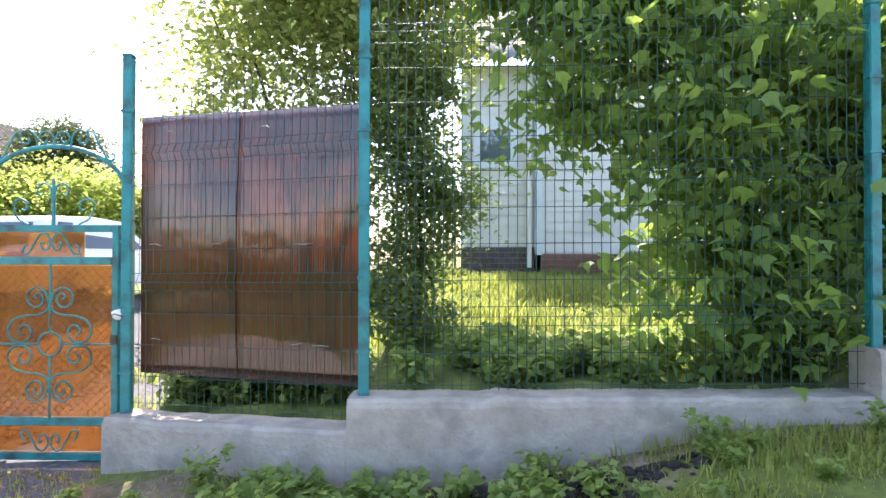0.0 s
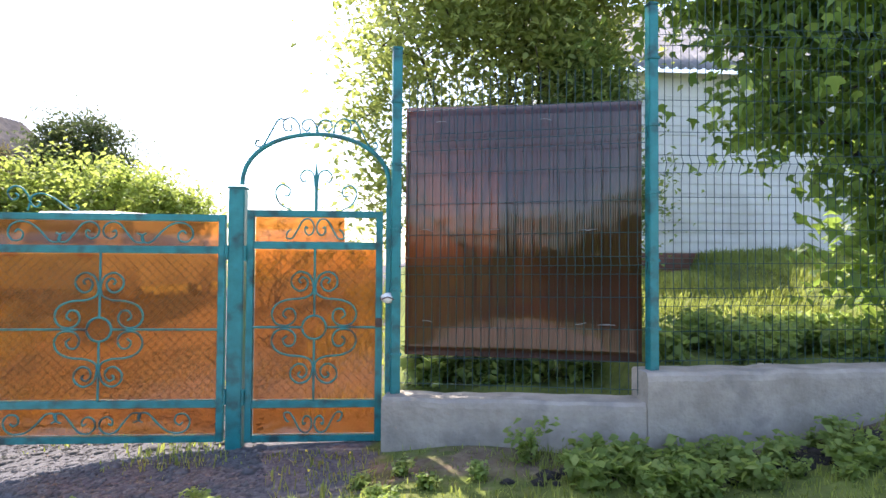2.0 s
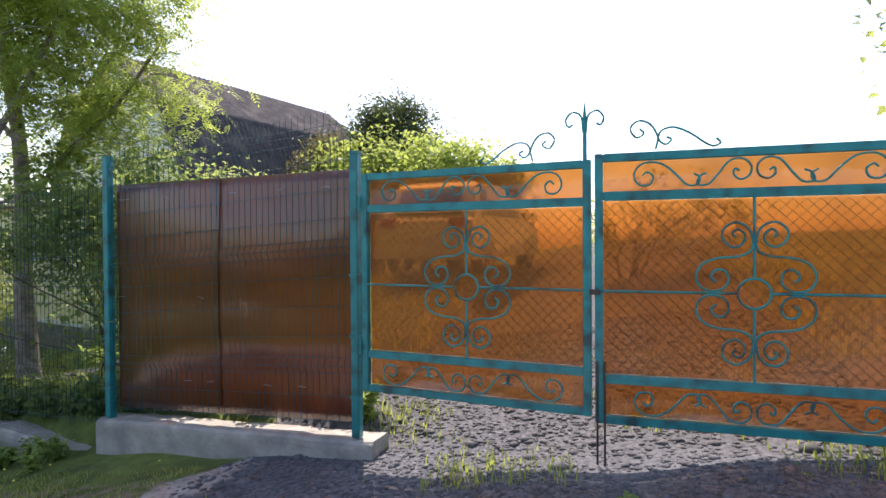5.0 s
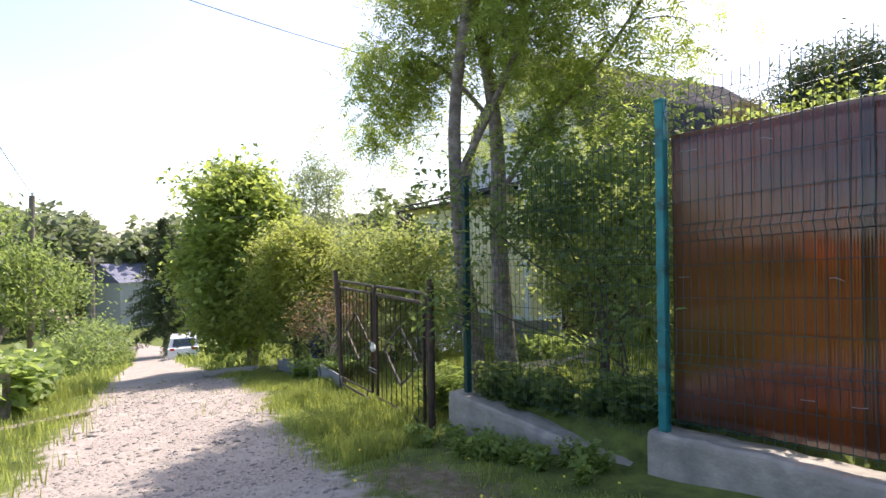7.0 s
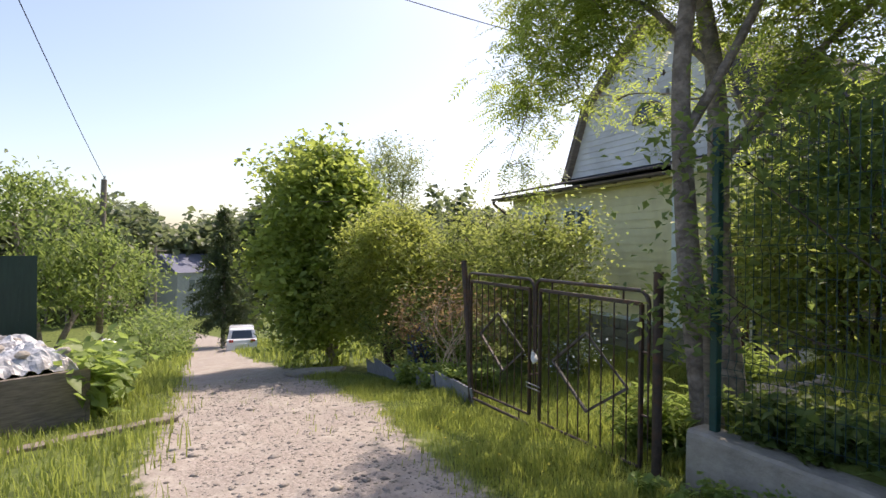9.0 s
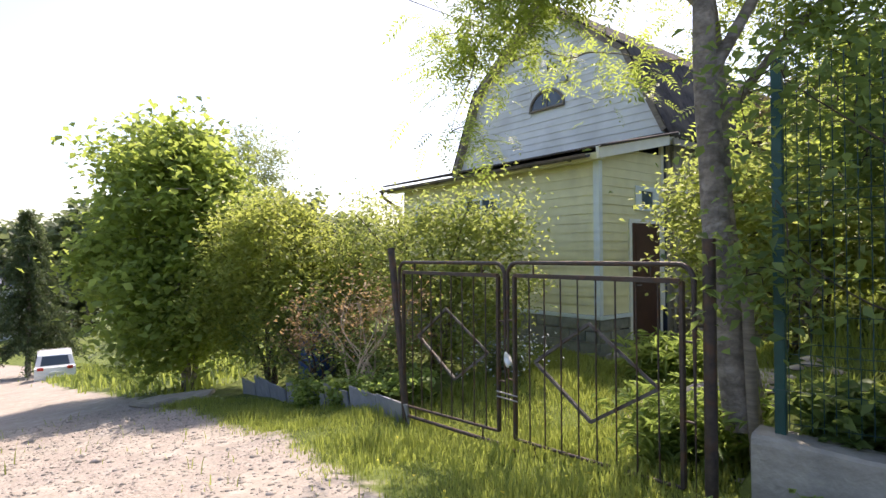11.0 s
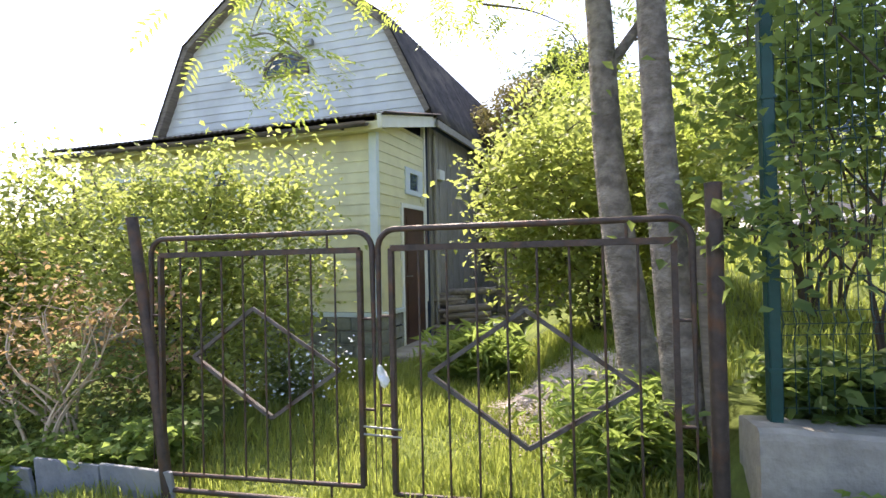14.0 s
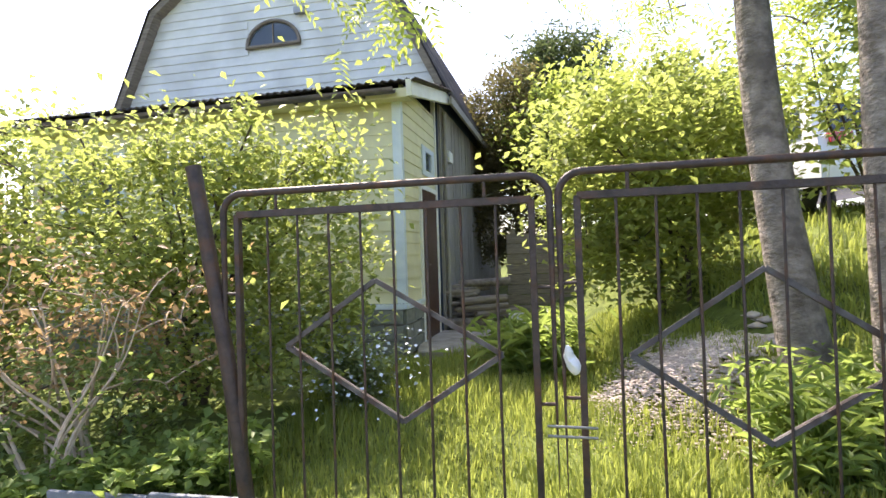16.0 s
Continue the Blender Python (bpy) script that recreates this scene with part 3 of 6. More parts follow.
# ---- concrete footings ----
def footing(label, a, b, top_a, top_b, bottom, thick=0.24, seed=0):
    """A cast concrete strip with a slightly wavy, chipped top edge."""
    rng = np.random.default_rng(seed)
    a2, b2 = np.array(a, float), np.array(b, float)
    n = max(4, int(np.linalg.norm(b2 - a2) / 0.12))
    d = (b2 - a2) / np.linalg.norm(b2 - a2)
    out = np.array([d[1], -d[0]])
    if out[1] > 0:
        out = -out
    prof = [(0.012, None), (0.006, -0.05), (0.0, -0.018), (-0.02, 0.0), (-thick + 0.02, 0.0), (-thick, -0.018), (-thick, None)]
    v = []
    for i in range(n + 1):
        s = i / n
        p = a2 + (b2 - a2) * s
        top = top_a + (top_b - top_a) * s + rng.normal(0, 0.004)
        for o, dz in prof:
            z = bottom if dz is None else top + dz
            q = p + out * (o + rng.normal(0, 0.002))
            v.append((q[0], q[1], z))
    k = len(prof)
    bm = bmesh.new()
    vs = [bm.verts.new(p) for p in v]
    for i in range(n):
        for j in range(k - 1):
            bm.faces.new((vs[i * k + j], vs[(i + 1) * k + j], vs[(i + 1) * k + j + 1], vs[i * k + j + 1]))
    bm.faces.new([vs[j] for j in range(k)])
    bm.faces.new([vs[n * k + j] for j in reversed(range(k))])
    bmesh.ops.recalc_face_normals(bm, faces=bm.faces)
    o = part("concrete_wall", bm, CONCRETE)
    return tagged(o, label, "wall", "concrete footings of the fence", kind="structure")


footing("low grey cast concrete footing under the panel fence", (-2.04, 3.34), (-0.45, 3.00), 0.36, 0.39, -0.5, seed=1)
footing("low grey cast concrete footing, cracked, with stained face", (-0.447, 2.99), (2.45, 2.99), 0.575, 0.61, -0.5, seed=2)
footing("higher grey concrete footing stepping up the slope", (2.453, 2.98), (7.0, 2.98), 0.86, 0.92, -0.3, seed=3)
footing("low grey concrete footing under the brown panel", (-8.73, 3.92), (-6.12, 3.70), -0.41, -0.29, -1.3, seed=4)
footing("sloping grey concrete footing beside the planted strip", (-10.89, 4.05), (-8.735, 3.93), -0.575, -0.72, -1.6, seed=5)


# ---- fence posts and mesh ----
def fence_post(x, y, z0, z1, turn=0.0, wide=0.062, paint=None):
    paint = paint or TEAL
    o = thing("fence_post", "teal-painted square steel fence post standing on concrete", "fence post", (x, y, z0), "teal fence posts", turn=turn)
    h = z1 - z0
    box("post_tube", (-wide / 2, -0.03, -0.02), (wide / 2, 0.03, h), paint, o, 0.005)
    box("cap", (-wide / 2 - 0.004, -0.034, h), (wide / 2 + 0.004, 0.034, h + 0.02), paint, o, 0.006)
    k = int(h / 0.42)
    for i in range(k):
        z = 0.25 + i * 0.42
        box("clamp", (-wide / 2 - 0.008, -0.037, z), (wide / 2 + 0.008, 0.012, z + 0.018), paint, o, 0.003)
    return o


POSTS = {"p3": (2.5, 3.09, 0.86, 3.25, 0), "p2": (-0.37, 3.10, 0.57, 2.84, 6), "p1": (-1.96, 3.46, 0.36, 2.65, 10),
         "p0": (-6.27, 3.79, -0.27, 1.66, -6), "pL": (-8.645, 3.985, -0.42, 1.77, -4), "pG": (-10.76, 4.18, -0.60, 1.5, -4)}
for key, (px, py, pz0, pz1, turn) in POSTS.items():
    # pG gets the darker paint with its shade put into the colour
    fence_post(px, py, pz0, pz1, turn, 0.054 if key == "pG" else 0.062, SHADED_POST if key == "pG" else TEAL)


def mesh_panel(a, b, z0a, z0b, height, label, folds, pitch=0.053):
    """A welded wire panel with stiffening folds."""
    ax, ay = a
    L = math.dist(a, b)
    turn = math.degrees(math.atan2(b[1] - ay, b[0] - ax))
    o = thing("mesh_panel", label, "fence panel", (ax, ay, z0a), "welded mesh panels", turn=turn)
    sl = (z0b - z0a) / L
    ups, n = [], int(L / pitch)
    for i in range(n + 1):
        x = i * L / n
        zz = [0.0]
        yy = [0.0]
        for f in folds:
            zz += [f - 0.055, f, f + 0.055]
            yy += [0.0, -0.028, 0.0]
        zz.append(height)
        yy.append(0.0)
        ups.append((np.array([(x, y, z + sl * x) for y, z in zip(yy, zz)]), 0.0026))
    first = None
    for pts, r in ups:
        if first is None:
            first = tubes("upright_wire", [(pts, r)], TEAL_DARK, o, sides=4, smooth=False)
            continue
        w = new("upright_wire", first.data)
        w.parent = o
        w.location = (pts[0][0], 0, sl * pts[0][0])
    hs = []
    marks = sorted({0.03} | {f + e for f in folds for e in (-0.055, 0, 0.055)})
    z = 0.03
    edges = [0.0] + [f for f in folds] + [height]
    for f0, f1 in zip(edges[:-1], edges[1:]):
        m = max(1, round((f1 - f0) / 0.213))
        for j in range(1, m):
            marks.append(f0 + (f1 - f0) * j / m)
    for z in marks:
        y = -0.028 if any(abs(z - f) < 1e-6 for f in folds) else 0.0
        hs.append((np.array([(0, y - 0.005, z), (L, y - 0.005, z + sl * L)]), 0.0021))
    for h in hs:
        tubes("level_wire", [h], TEAL_DARK, o, sides=4, smooth=False)
    return o


mesh_panel((-1.93, 3.46), (-0.40, 3.11), 0.40, 0.42, 2.05, "teal welded wire mesh panel in front of brown sheets", (0.80, 1.62))
mesh_panel((-0.34, 3.10), (2.47, 3.10), 0.60, 0.63, 2.3, "open teal welded wire mesh panel before the garden", (0.42, 1.25, 2.05))
mesh_panel((2.53, 3.09), (5.5, 3.09), 0.9, 0.95, 2.3, "open teal welded wire mesh panel overgrown by leaves", (0.42, 1.25, 2.05))
mesh_panel((-8.61, 3.985), (-6.31, 3.80), -0.36, -0.22, 2.2, "teal welded wire mesh panel over brown sheet", (0.42, 1.25, 2.05))
mesh_panel((-10.72, 4.18), (-8.68, 4.0), -0.55, -0.5, 2.05, "teal welded wire mesh panel grown through by shrubs", (0.42, 1.25))


def sheet_pair(a, b, za, zb, split, label, mat):
    """Brown cellular sheets tied behind the mesh; slightly bowed."""
    L = math.dist(a, b)
    turn = math.degrees(math.atan2(b[1] - a[1], b[0] - a[0]))
    o = thing("plastic_fence", label, "fence panel", (a[0], a[1], 0), turn=turn)
    cuts = [0.0] + list(split) + [L]
    rng = np.random.default_rng(int(L * 100))
    for x0, x1 in zip(cuts[:-1], cuts[1:]):
        bm = bmesh.new()
        nx, nz = 16, 24
        grid = []
        ph = rng.uniform(0, 6)
        for side in (0.0, 0.006):
            g = []
            for i in range(nx + 1):
                x = x0 + (x1 - x0) * i / nx + (0.06 if x1 < L and i == nx else 0)
                row = []
                for j in range(nz + 1):
                    s = x / L
                    lo = za[0] + (zb[0] - za[0]) * s
                    hi = za[1] + (zb[1] - za[1]) * s
                    t = j / nz
                    y = 0.016 - 0.030 * math.sin(math.pi * s) * math.sin(math.pi * min(1, t + 0.04)) + 0.004 * math.sin(4 * s + 5 * t + ph) + (0.012 if x0 > 0 else 0)
                    row.append(bm.verts.new((x, y + side, lo + (hi - lo) * t)))
                g.append(row)
            grid.append(g)
        for g, flip in ((grid[0], False), (grid[1], True)):
            for i in range(nx):
                for j in range(nz):
                    q = (g[i][j], g[i + 1][j], g[i + 1][j + 1], g[i][j + 1])
                    bm.faces.new(q[::-1] if flip else q).material_index = int(flip)
        for i in range(nx):
            bm.faces.new((grid[0][i][nz], grid[0][i + 1][nz], grid[1][i + 1][nz], grid[1][i][nz]))
            bm.faces.new((grid[0][i][0], grid[1][i][0], grid[1][i + 1][0], grid[0][i + 1][0]))
        bmesh.ops.recalc_face_normals(bm, faces=bm.faces)
        part("sheet", bm, mat, o, smooth=True).data.materials.append(BROWN_BACK)
    ties = []
    for k in range(12):
        x, z = rng.uniform(0.06, L - 0.1), rng.choice([0.14, 0.5, 0.93])
        s = x / L
        lo, hi = za[0] + (zb[0] - za[0]) * s, za[1] + (zb[1] - za[1]) * s
        zz = lo + (hi - lo) * z
        ties.append((np.array([(x, -0.034, zz), (x + 0.03, -0.04, zz + 0.003), (x + 0.07, -0.034, zz + rng.normal(0, 0.01))]), 0.0022))
    for t in ties:
        tubes("wire_tie", [t], BARE, o, "bare steel wire tie", sides=4)
    return o


sheet_pair((-1.90, 3.485), (-0.41, 3.145), (0.61, 2.275), (0.61, 2.265), (0.66,), "brown glossy cellular plastic sheets tied behind mesh", BROWN_SHEET)
sheet_pair((-8.60, 4.015), (-6.31, 3.83), (-0.33, 1.55), (-0.21, 1.57), (1.05,), "reddish-brown cellular plastic sheet tied behind mesh", RUST_SHEET)


# ---- scrollwork gates ----
Q_SCROLL = [(24, 80), (28, 86), (20, 91), (12, 82), (16, 70), (28, 66), (40, 76), (40, 91), (26, 101), (10, 95), (3, 80), (4, 62),
            (20, 53), (48, 50), (68, 41), (76, 24), (69, 8), (54, 3), (40, 7), (33, 19), (38, 32), (50, 33), (56, 23), (49, 16)]
B_SCROLL = [(19, 2), (25, 5), (26, -4), (17, -11), (6, -5), (4, 9), (15, 20), (32, 17), (48, -4), (60, -17), (74, -16), (70, -4), (62, 0)]
E_SCROLL = [(78, 0), (70, -6), (74, -17), (88, -16), (104, 2), (122, 17), (142, 20), (156, 12), (160, -3), (152, -15), (138, -14), (134, -2), (142, 5), (148, 0)]
K = 1 / 273.0


def bowed_sheet(x0, z0, x1, z1, o):
    """An amber sheet fixed at its edges, bellied back between them."""
    nx, nz = 16, 12
    u, w = np.meshgrid(np.linspace(0, 1, nx + 1), np.linspace(0, 1, nz + 1))
    belly = 0.016 * np.sin(np.pi * u) * np.sin(np.pi * w) + 0.004 * np.sin(7 * u + 3 * x0) * np.sin(np.pi * w)
    vs = [np.stack([x0 + (x1 - x0) * u, 0.025 + belly + k * 0.006, z0 + (z1 - z0) * w], -1).reshape(-1, 3) for k in (0, 1)]
    i = (np.arange(nz)[:, None] * (nx + 1) + np.arange(nx)[None]).ravel()
    f = np.stack([i, i + 1, i + nx + 2, i + nx + 1], -1)
    n = (nx + 1) * (nz + 1)
    sheet = part_np("sheet", np.concatenate(vs), np.concatenate([f, f[:, ::-1] + n]), ORANGE_SHEET, o, "amber translucent plastic sheet", smooth=True)
    sheet.data.materials.append(AMBER_BACK)
    sheet.data.polygons.foreach_set("material_index", [0] * len(f) + [1] * len(f))


def gate_leaf(name, label, length, height, ends, at, turn, sheets, half_band=1.0):
    """A leaf: tube frame, amber sheet, cross bars, ring, four big scrolls, scrolls in both bands."""
    o = thing(name, label, "gate", at, "teal scrollwork gates", turn=turn)
    w, h, t = length, height, 0.045
    rails = [("top_rail", h - t, h), ("upper_rail", h - 0.26, h - 0.21), ("lower_rail", 0.225, 0.275), ("bottom_rail", 0.0, t)]
    for nm, z0, z1 in rails:
        box(nm, (t, -0.02, z0), (w - t, 0.02, z1), TEAL, o, 0.004)
    box("stile", (0, -0.022, 0), (t, 0.022, h), TEAL, o, 0.004)
    box("stile", (w - t, -0.022, 0), (w, 0.022, h), TEAL, o, 0.004)
    cx, cz = w / 2, h / 2 - 0.01
    ring = np.array([(cx + 0.078 * math.cos(a), -0.024, cz + 0.078 * math.sin(a)) for a in np.linspace(0, 2 * math.pi, 33)])
    tubes("ring", [(ring, 0.0075)], TEAL, o)
    for nm, p, q in (("upright_bar", (cx, -0.022, h - 0.26), (cx, -0.022, cz + 0.078)), ("upright_bar", (cx, -0.022, cz - 0.078), (cx, -0.022, 0.27)),
                     ("level_bar", (t, -0.022, cz), (cx - 0.078, -0.022, cz)), ("level_bar", (cx + 0.078, -0.022, cz), (w - t, -0.022, cz))):
        tubes(nm, [(np.array([p, q]), 0.0075)], TEAL, o, sides=8)
    for sx in (1, -1):
        for sz in (1, -1):
            line = smooth_line([(cx + sx * x * K, -0.026, cz + sz * z * K) for x, z in Q_SCROLL], 6)
            tubes("scroll", [(line, 0.0068)], TEAL, o)
    for zc in (h - 0.128, 0.135):
        for sx in (1, -1):
            for ctrl in ((B_SCROLL, E_SCROLL) if half_band > 0.9 else (B_SCROLL,)):
                up = 1 if zc > 0.5 else -1
                line = smooth_line([(cx + sx * x * K * min(1, w / 1.5 + 0.1 * (ctrl is B_SCROLL)), -0.02, zc + up * z * K * 0.95) for x, z in ctrl], 6)
                tubes("band_scroll", [(line, 0.006)], TEAL, o)
    for x0, z0, x1, z1 in sheets:
        bowed_sheet(x0, z0, x1, z1, o)
    wires, n = [], int((w + h) / 0.062)
    for i in range(-n, n):
        c0 = i * 0.062
        for s in (1, -1):
            pts = []
            for z in (0.28, h - 0.27):
                pts.append((c0 + (z if s == 1 else w - z) * 1.0 - 0.0, 0.021, z))
            p, q = np.array(pts[0]), np.array(pts[1])
            lo, hi = t, w - t
            if max(p[0], q[0]) < lo or min(p[0], q[0]) > hi:
                continue
            d = q - p
            ts = sorted([(lo - p[0]) / d[0], (hi - p[0]) / d[0]])
            a0, a1 = max(0, ts[0]), min(1, ts[1])
            if a1 - a0 > 0.02:
                wires.append((np.array([p + d * a0, p + d * a1]), 0.0014))
    tubes("chain_link", wires, RUST, o, "thin rusty diamond wire netting", sides=3, smooth=False)
    return o


def crest(o, x, z, s=1.0, mirror=(1, -1), spike=0.36):
    """Spike with two curls, on the top rail."""
    tubes("spike", [(np.array([(x, 0, z), (x, 0, z + spike * 0.75), (x, 0, z + spike)]), np.array([0.012, 0.011, 0.001]))], TEAL, o, sides=8)
    for sx in mirror:
        c = [(0.008, 0.16), (0.02, 0.25), (0.07, 0.275), (0.105, 0.235), (0.09, 0.195), (0.065, 0.205)]
        tubes("curl", [(smooth_line([(x + sx * a * s, -0.005, z + b * s) for a, b in c], 6), 0.006)], TEAL, o)


gate_r = gate_leaf("car_gate", "closed teal iron gate leaf with scrolls and amber sheet", 1.59, 1.50, 1, (-4.68, 3.53, 0.035), 0,
                   ((0.045, 0.275, 1.545, 1.24), (0.045, 1.29, 1.545, 1.46), (0.045, 0.045, 1.545, 0.225)))
gate_l = gate_leaf("car_gate", "closed teal iron gate leaf hung on the fence post", 1.495, 1.45, 1, (-6.185, 3.72, 0.06), -6.4,
                   ((0.045, 0.275, 1.45, 1.19), (0.045, 1.24, 1.45, 1.41), (0.045, 0.045, 1.45, 0.225)))
wicket = gate_leaf("wicket_gate", "closed narrow teal iron wicket with scrolls and amber sheet", 0.90, 1.54, 0, (-2.95, 3.53, 0.03), 0,
                   ((0.045, 0.275, 0.855, 1.28), (0.045, 1.33, 0.64, 1.50), (0.045, 0.045, 0.855, 0.225)), 0.5)
crest(wicket, 0.45, 1.54, 1.0, spike=0.34)
for sx in (1, -1):
    tubes("curl", [(smooth_line([(0.45 + sx * a, 0, 1.545 + b) for a, b in ((0.17, 0), (0.24, 0.04), (0.27, 0.12), (0.23, 0.17), (0.175, 0.14), (0.185, 0.095), (0.215, 0.10))], 6), 0.006)], TEAL, wicket)
crest(gate_l, 1.46, 1.45, 1.0, spike=0.33)


def top_scrolls(o, x, z, sx):
    """The pair of running scrolls that rises to the meeting of the leaves."""
    line = smooth_line([(x + sx * (a - 0.62), -0.004, z + 0.012 + b) for a, b in ((0.0, 0.045), (-0.02, 0.02), (0.01, 0.004), (0.05, 0.02), (0.13, 0.08), (0.21, 0.115), (0.27, 0.10), (0.285, 0.055), (0.25, 0.025), (0.22, 0.05), (0.245, 0.065))], 6)
    tubes("top_scroll", [(line, 0.006)], TEAL, o)
    line = smooth_line([(x + sx * (a - 0.62), -0.004, z + 0.012 + b) for a, b in ((0.30, 0.002), (0.29, 0.07), (0.33, 0.14), (0.39, 0.16), (0.43, 0.12), (0.40, 0.07), (0.36, 0.09), (0.38, 0.115))], 6)
    tubes("top_scroll", [(line, 0.006)], TEAL, o)


top_scrolls(gate_l, 1.48, 1.45, 1)
top_scrolls(gate_r, 0.0, 1.50, -1)
for x in (0.012, 0.052):
    tubes("drop_bolt", [(np.array([(x, -0.03, 0.35), (x, -0.03, -0.23)]), 0.006)], RUST, gate_r, "thin dark drop bolt", sides=6)
box("latch", (-0.03, -0.05, 0.72), (0.03, -0.02, 0.75), RUST, gate_r, 0.004, "small dark latch")
for z in (0.25, 1.2):
    for o, x in ((gate_r, 1.59), (wicket, -0.02), (gate_l, -0.02)):
        tubes("hinge", [(np.array([(x + 0.012, -0.03, z), (x + 0.012, -0.03, z + 0.10)]), 0.012)], TEAL, o, sides=8)
box("lock", (0.855, -0.04, 0.76), (0.90, -0.018, 0.82), RUST, wicket, 0.004, "small dark lock")

gp = thing("gate_post", "wide teal steel post between the gates", "gate post", (-3.02, 3.55, -0.15), "gate posts")
box("post_tube", (-0.052, -0.045, 0), (0.052, 0.045, 1.86), TEAL, gp, 0.006)
box("cap", (-0.06, -0.052, 1.86), (0.06, 0.052, 1.875), TEAL, gp, 0.004)
gp2 = thing("gate_post", "narrow teal steel post carrying the arch", "gate post", (-2.0, 3.53, -0.15), "gate posts")
box("post_tube", (-0.028, -0.035, 0), (0.028, 0.035, 1.90), TEAL, gp2, 0.005)
arch = thing("gate_arch", "teal iron arch with scrolls over the wicket", "arch", (-2.50, 3.53, 1.73))
ang = np.linspace(0, math.pi, 41)
tubes("hoop", [(np.array([(0.49 * math.cos(a), 0, 0.01 + 0.35 * math.sin(a) ** 0.9) for a in ang]), 0.016)], TEAL, arch, sides=8)
for sx in (1, -1):
    for c in ([(-0.005, 0.36), (0.0, 0.40), (0.035, 0.455), (0.085, 0.45), (0.10, 0.405), (0.065, 0.38), (0.045, 0.41)],
              [(0.11, 0.36), (0.125, 0.43), (0.175, 0.47), (0.225, 0.44), (0.215, 0.385), (0.17, 0.385), (0.175, 0.42)],
              [(0.215, 0.46), (0.26, 0.45), (0.31, 0.36), (0.36, 0.275), (0.405, 0.275), (0.40, 0.31), (0.38, 0.305)]):
        tubes("curl", [(smooth_line([(sx * a, 0, b) for a, b in c], 6), 0.006)], TEAL, arch)
knob = thing("cloth_knot", "small bundle of white cloth tied to the post", "cloth", (-2.01, 3.46, 0.99))
bm = bmesh.new()
bmesh.ops.create_icosphere(bm, subdivisions=2, radius=0.048)
for v in bm.verts:
    v.co *= 1 + 0.16 * noise.noise(v.co * 30)
    v.co.z *= 0.75
part("bundle", bm, WHITE_TRIM, knob, smooth=True)
tubes("string", [(np.array([(0.05 * math.cos(a), -0.005 + 0.05 * math.sin(a), 0.01 * math.sin(3 * a)) for a in np.linspace(0, 6.28, 13)]), 0.004)], RUST, knob, sides=4)


# ---- black gates of the yellow house ----
BA = np.array([-11.1, 3.99])
BD = np.array([-13.96, 4.68]) - BA
BD = BD / np.linalg.norm(BD)
BTURN = math.degrees(math.atan2(BD[1], BD[0]))


def iron_post(s, z0, lean, h, label):
    p = BA + BD * s
    o = thing("iron_post", label, "gate post", (p[0], p[1], z0), "dark iron gate posts", turn=BTURN)
    tubes("pipe", [(np.array([(0, 0, -0.3), (lean * 0.5, 0, h * 0.5), (lean, 0, h)]), 0.036)], RUST, o, sides=12)
    tubes("cap", [(np.array([(lean, 0, h - 0.004), (lean * 1.01, 0, h + 0.012)]), 0.038)], RUST, o, sides=12)
    return o


iron_post(-0.02, -1.05, 0.0, 1.55, "upright dark rusty iron pipe gate post")
iron_post(2.99, -1.28, 0.30, 1.77, "leaning dark rusty iron pipe gate post")


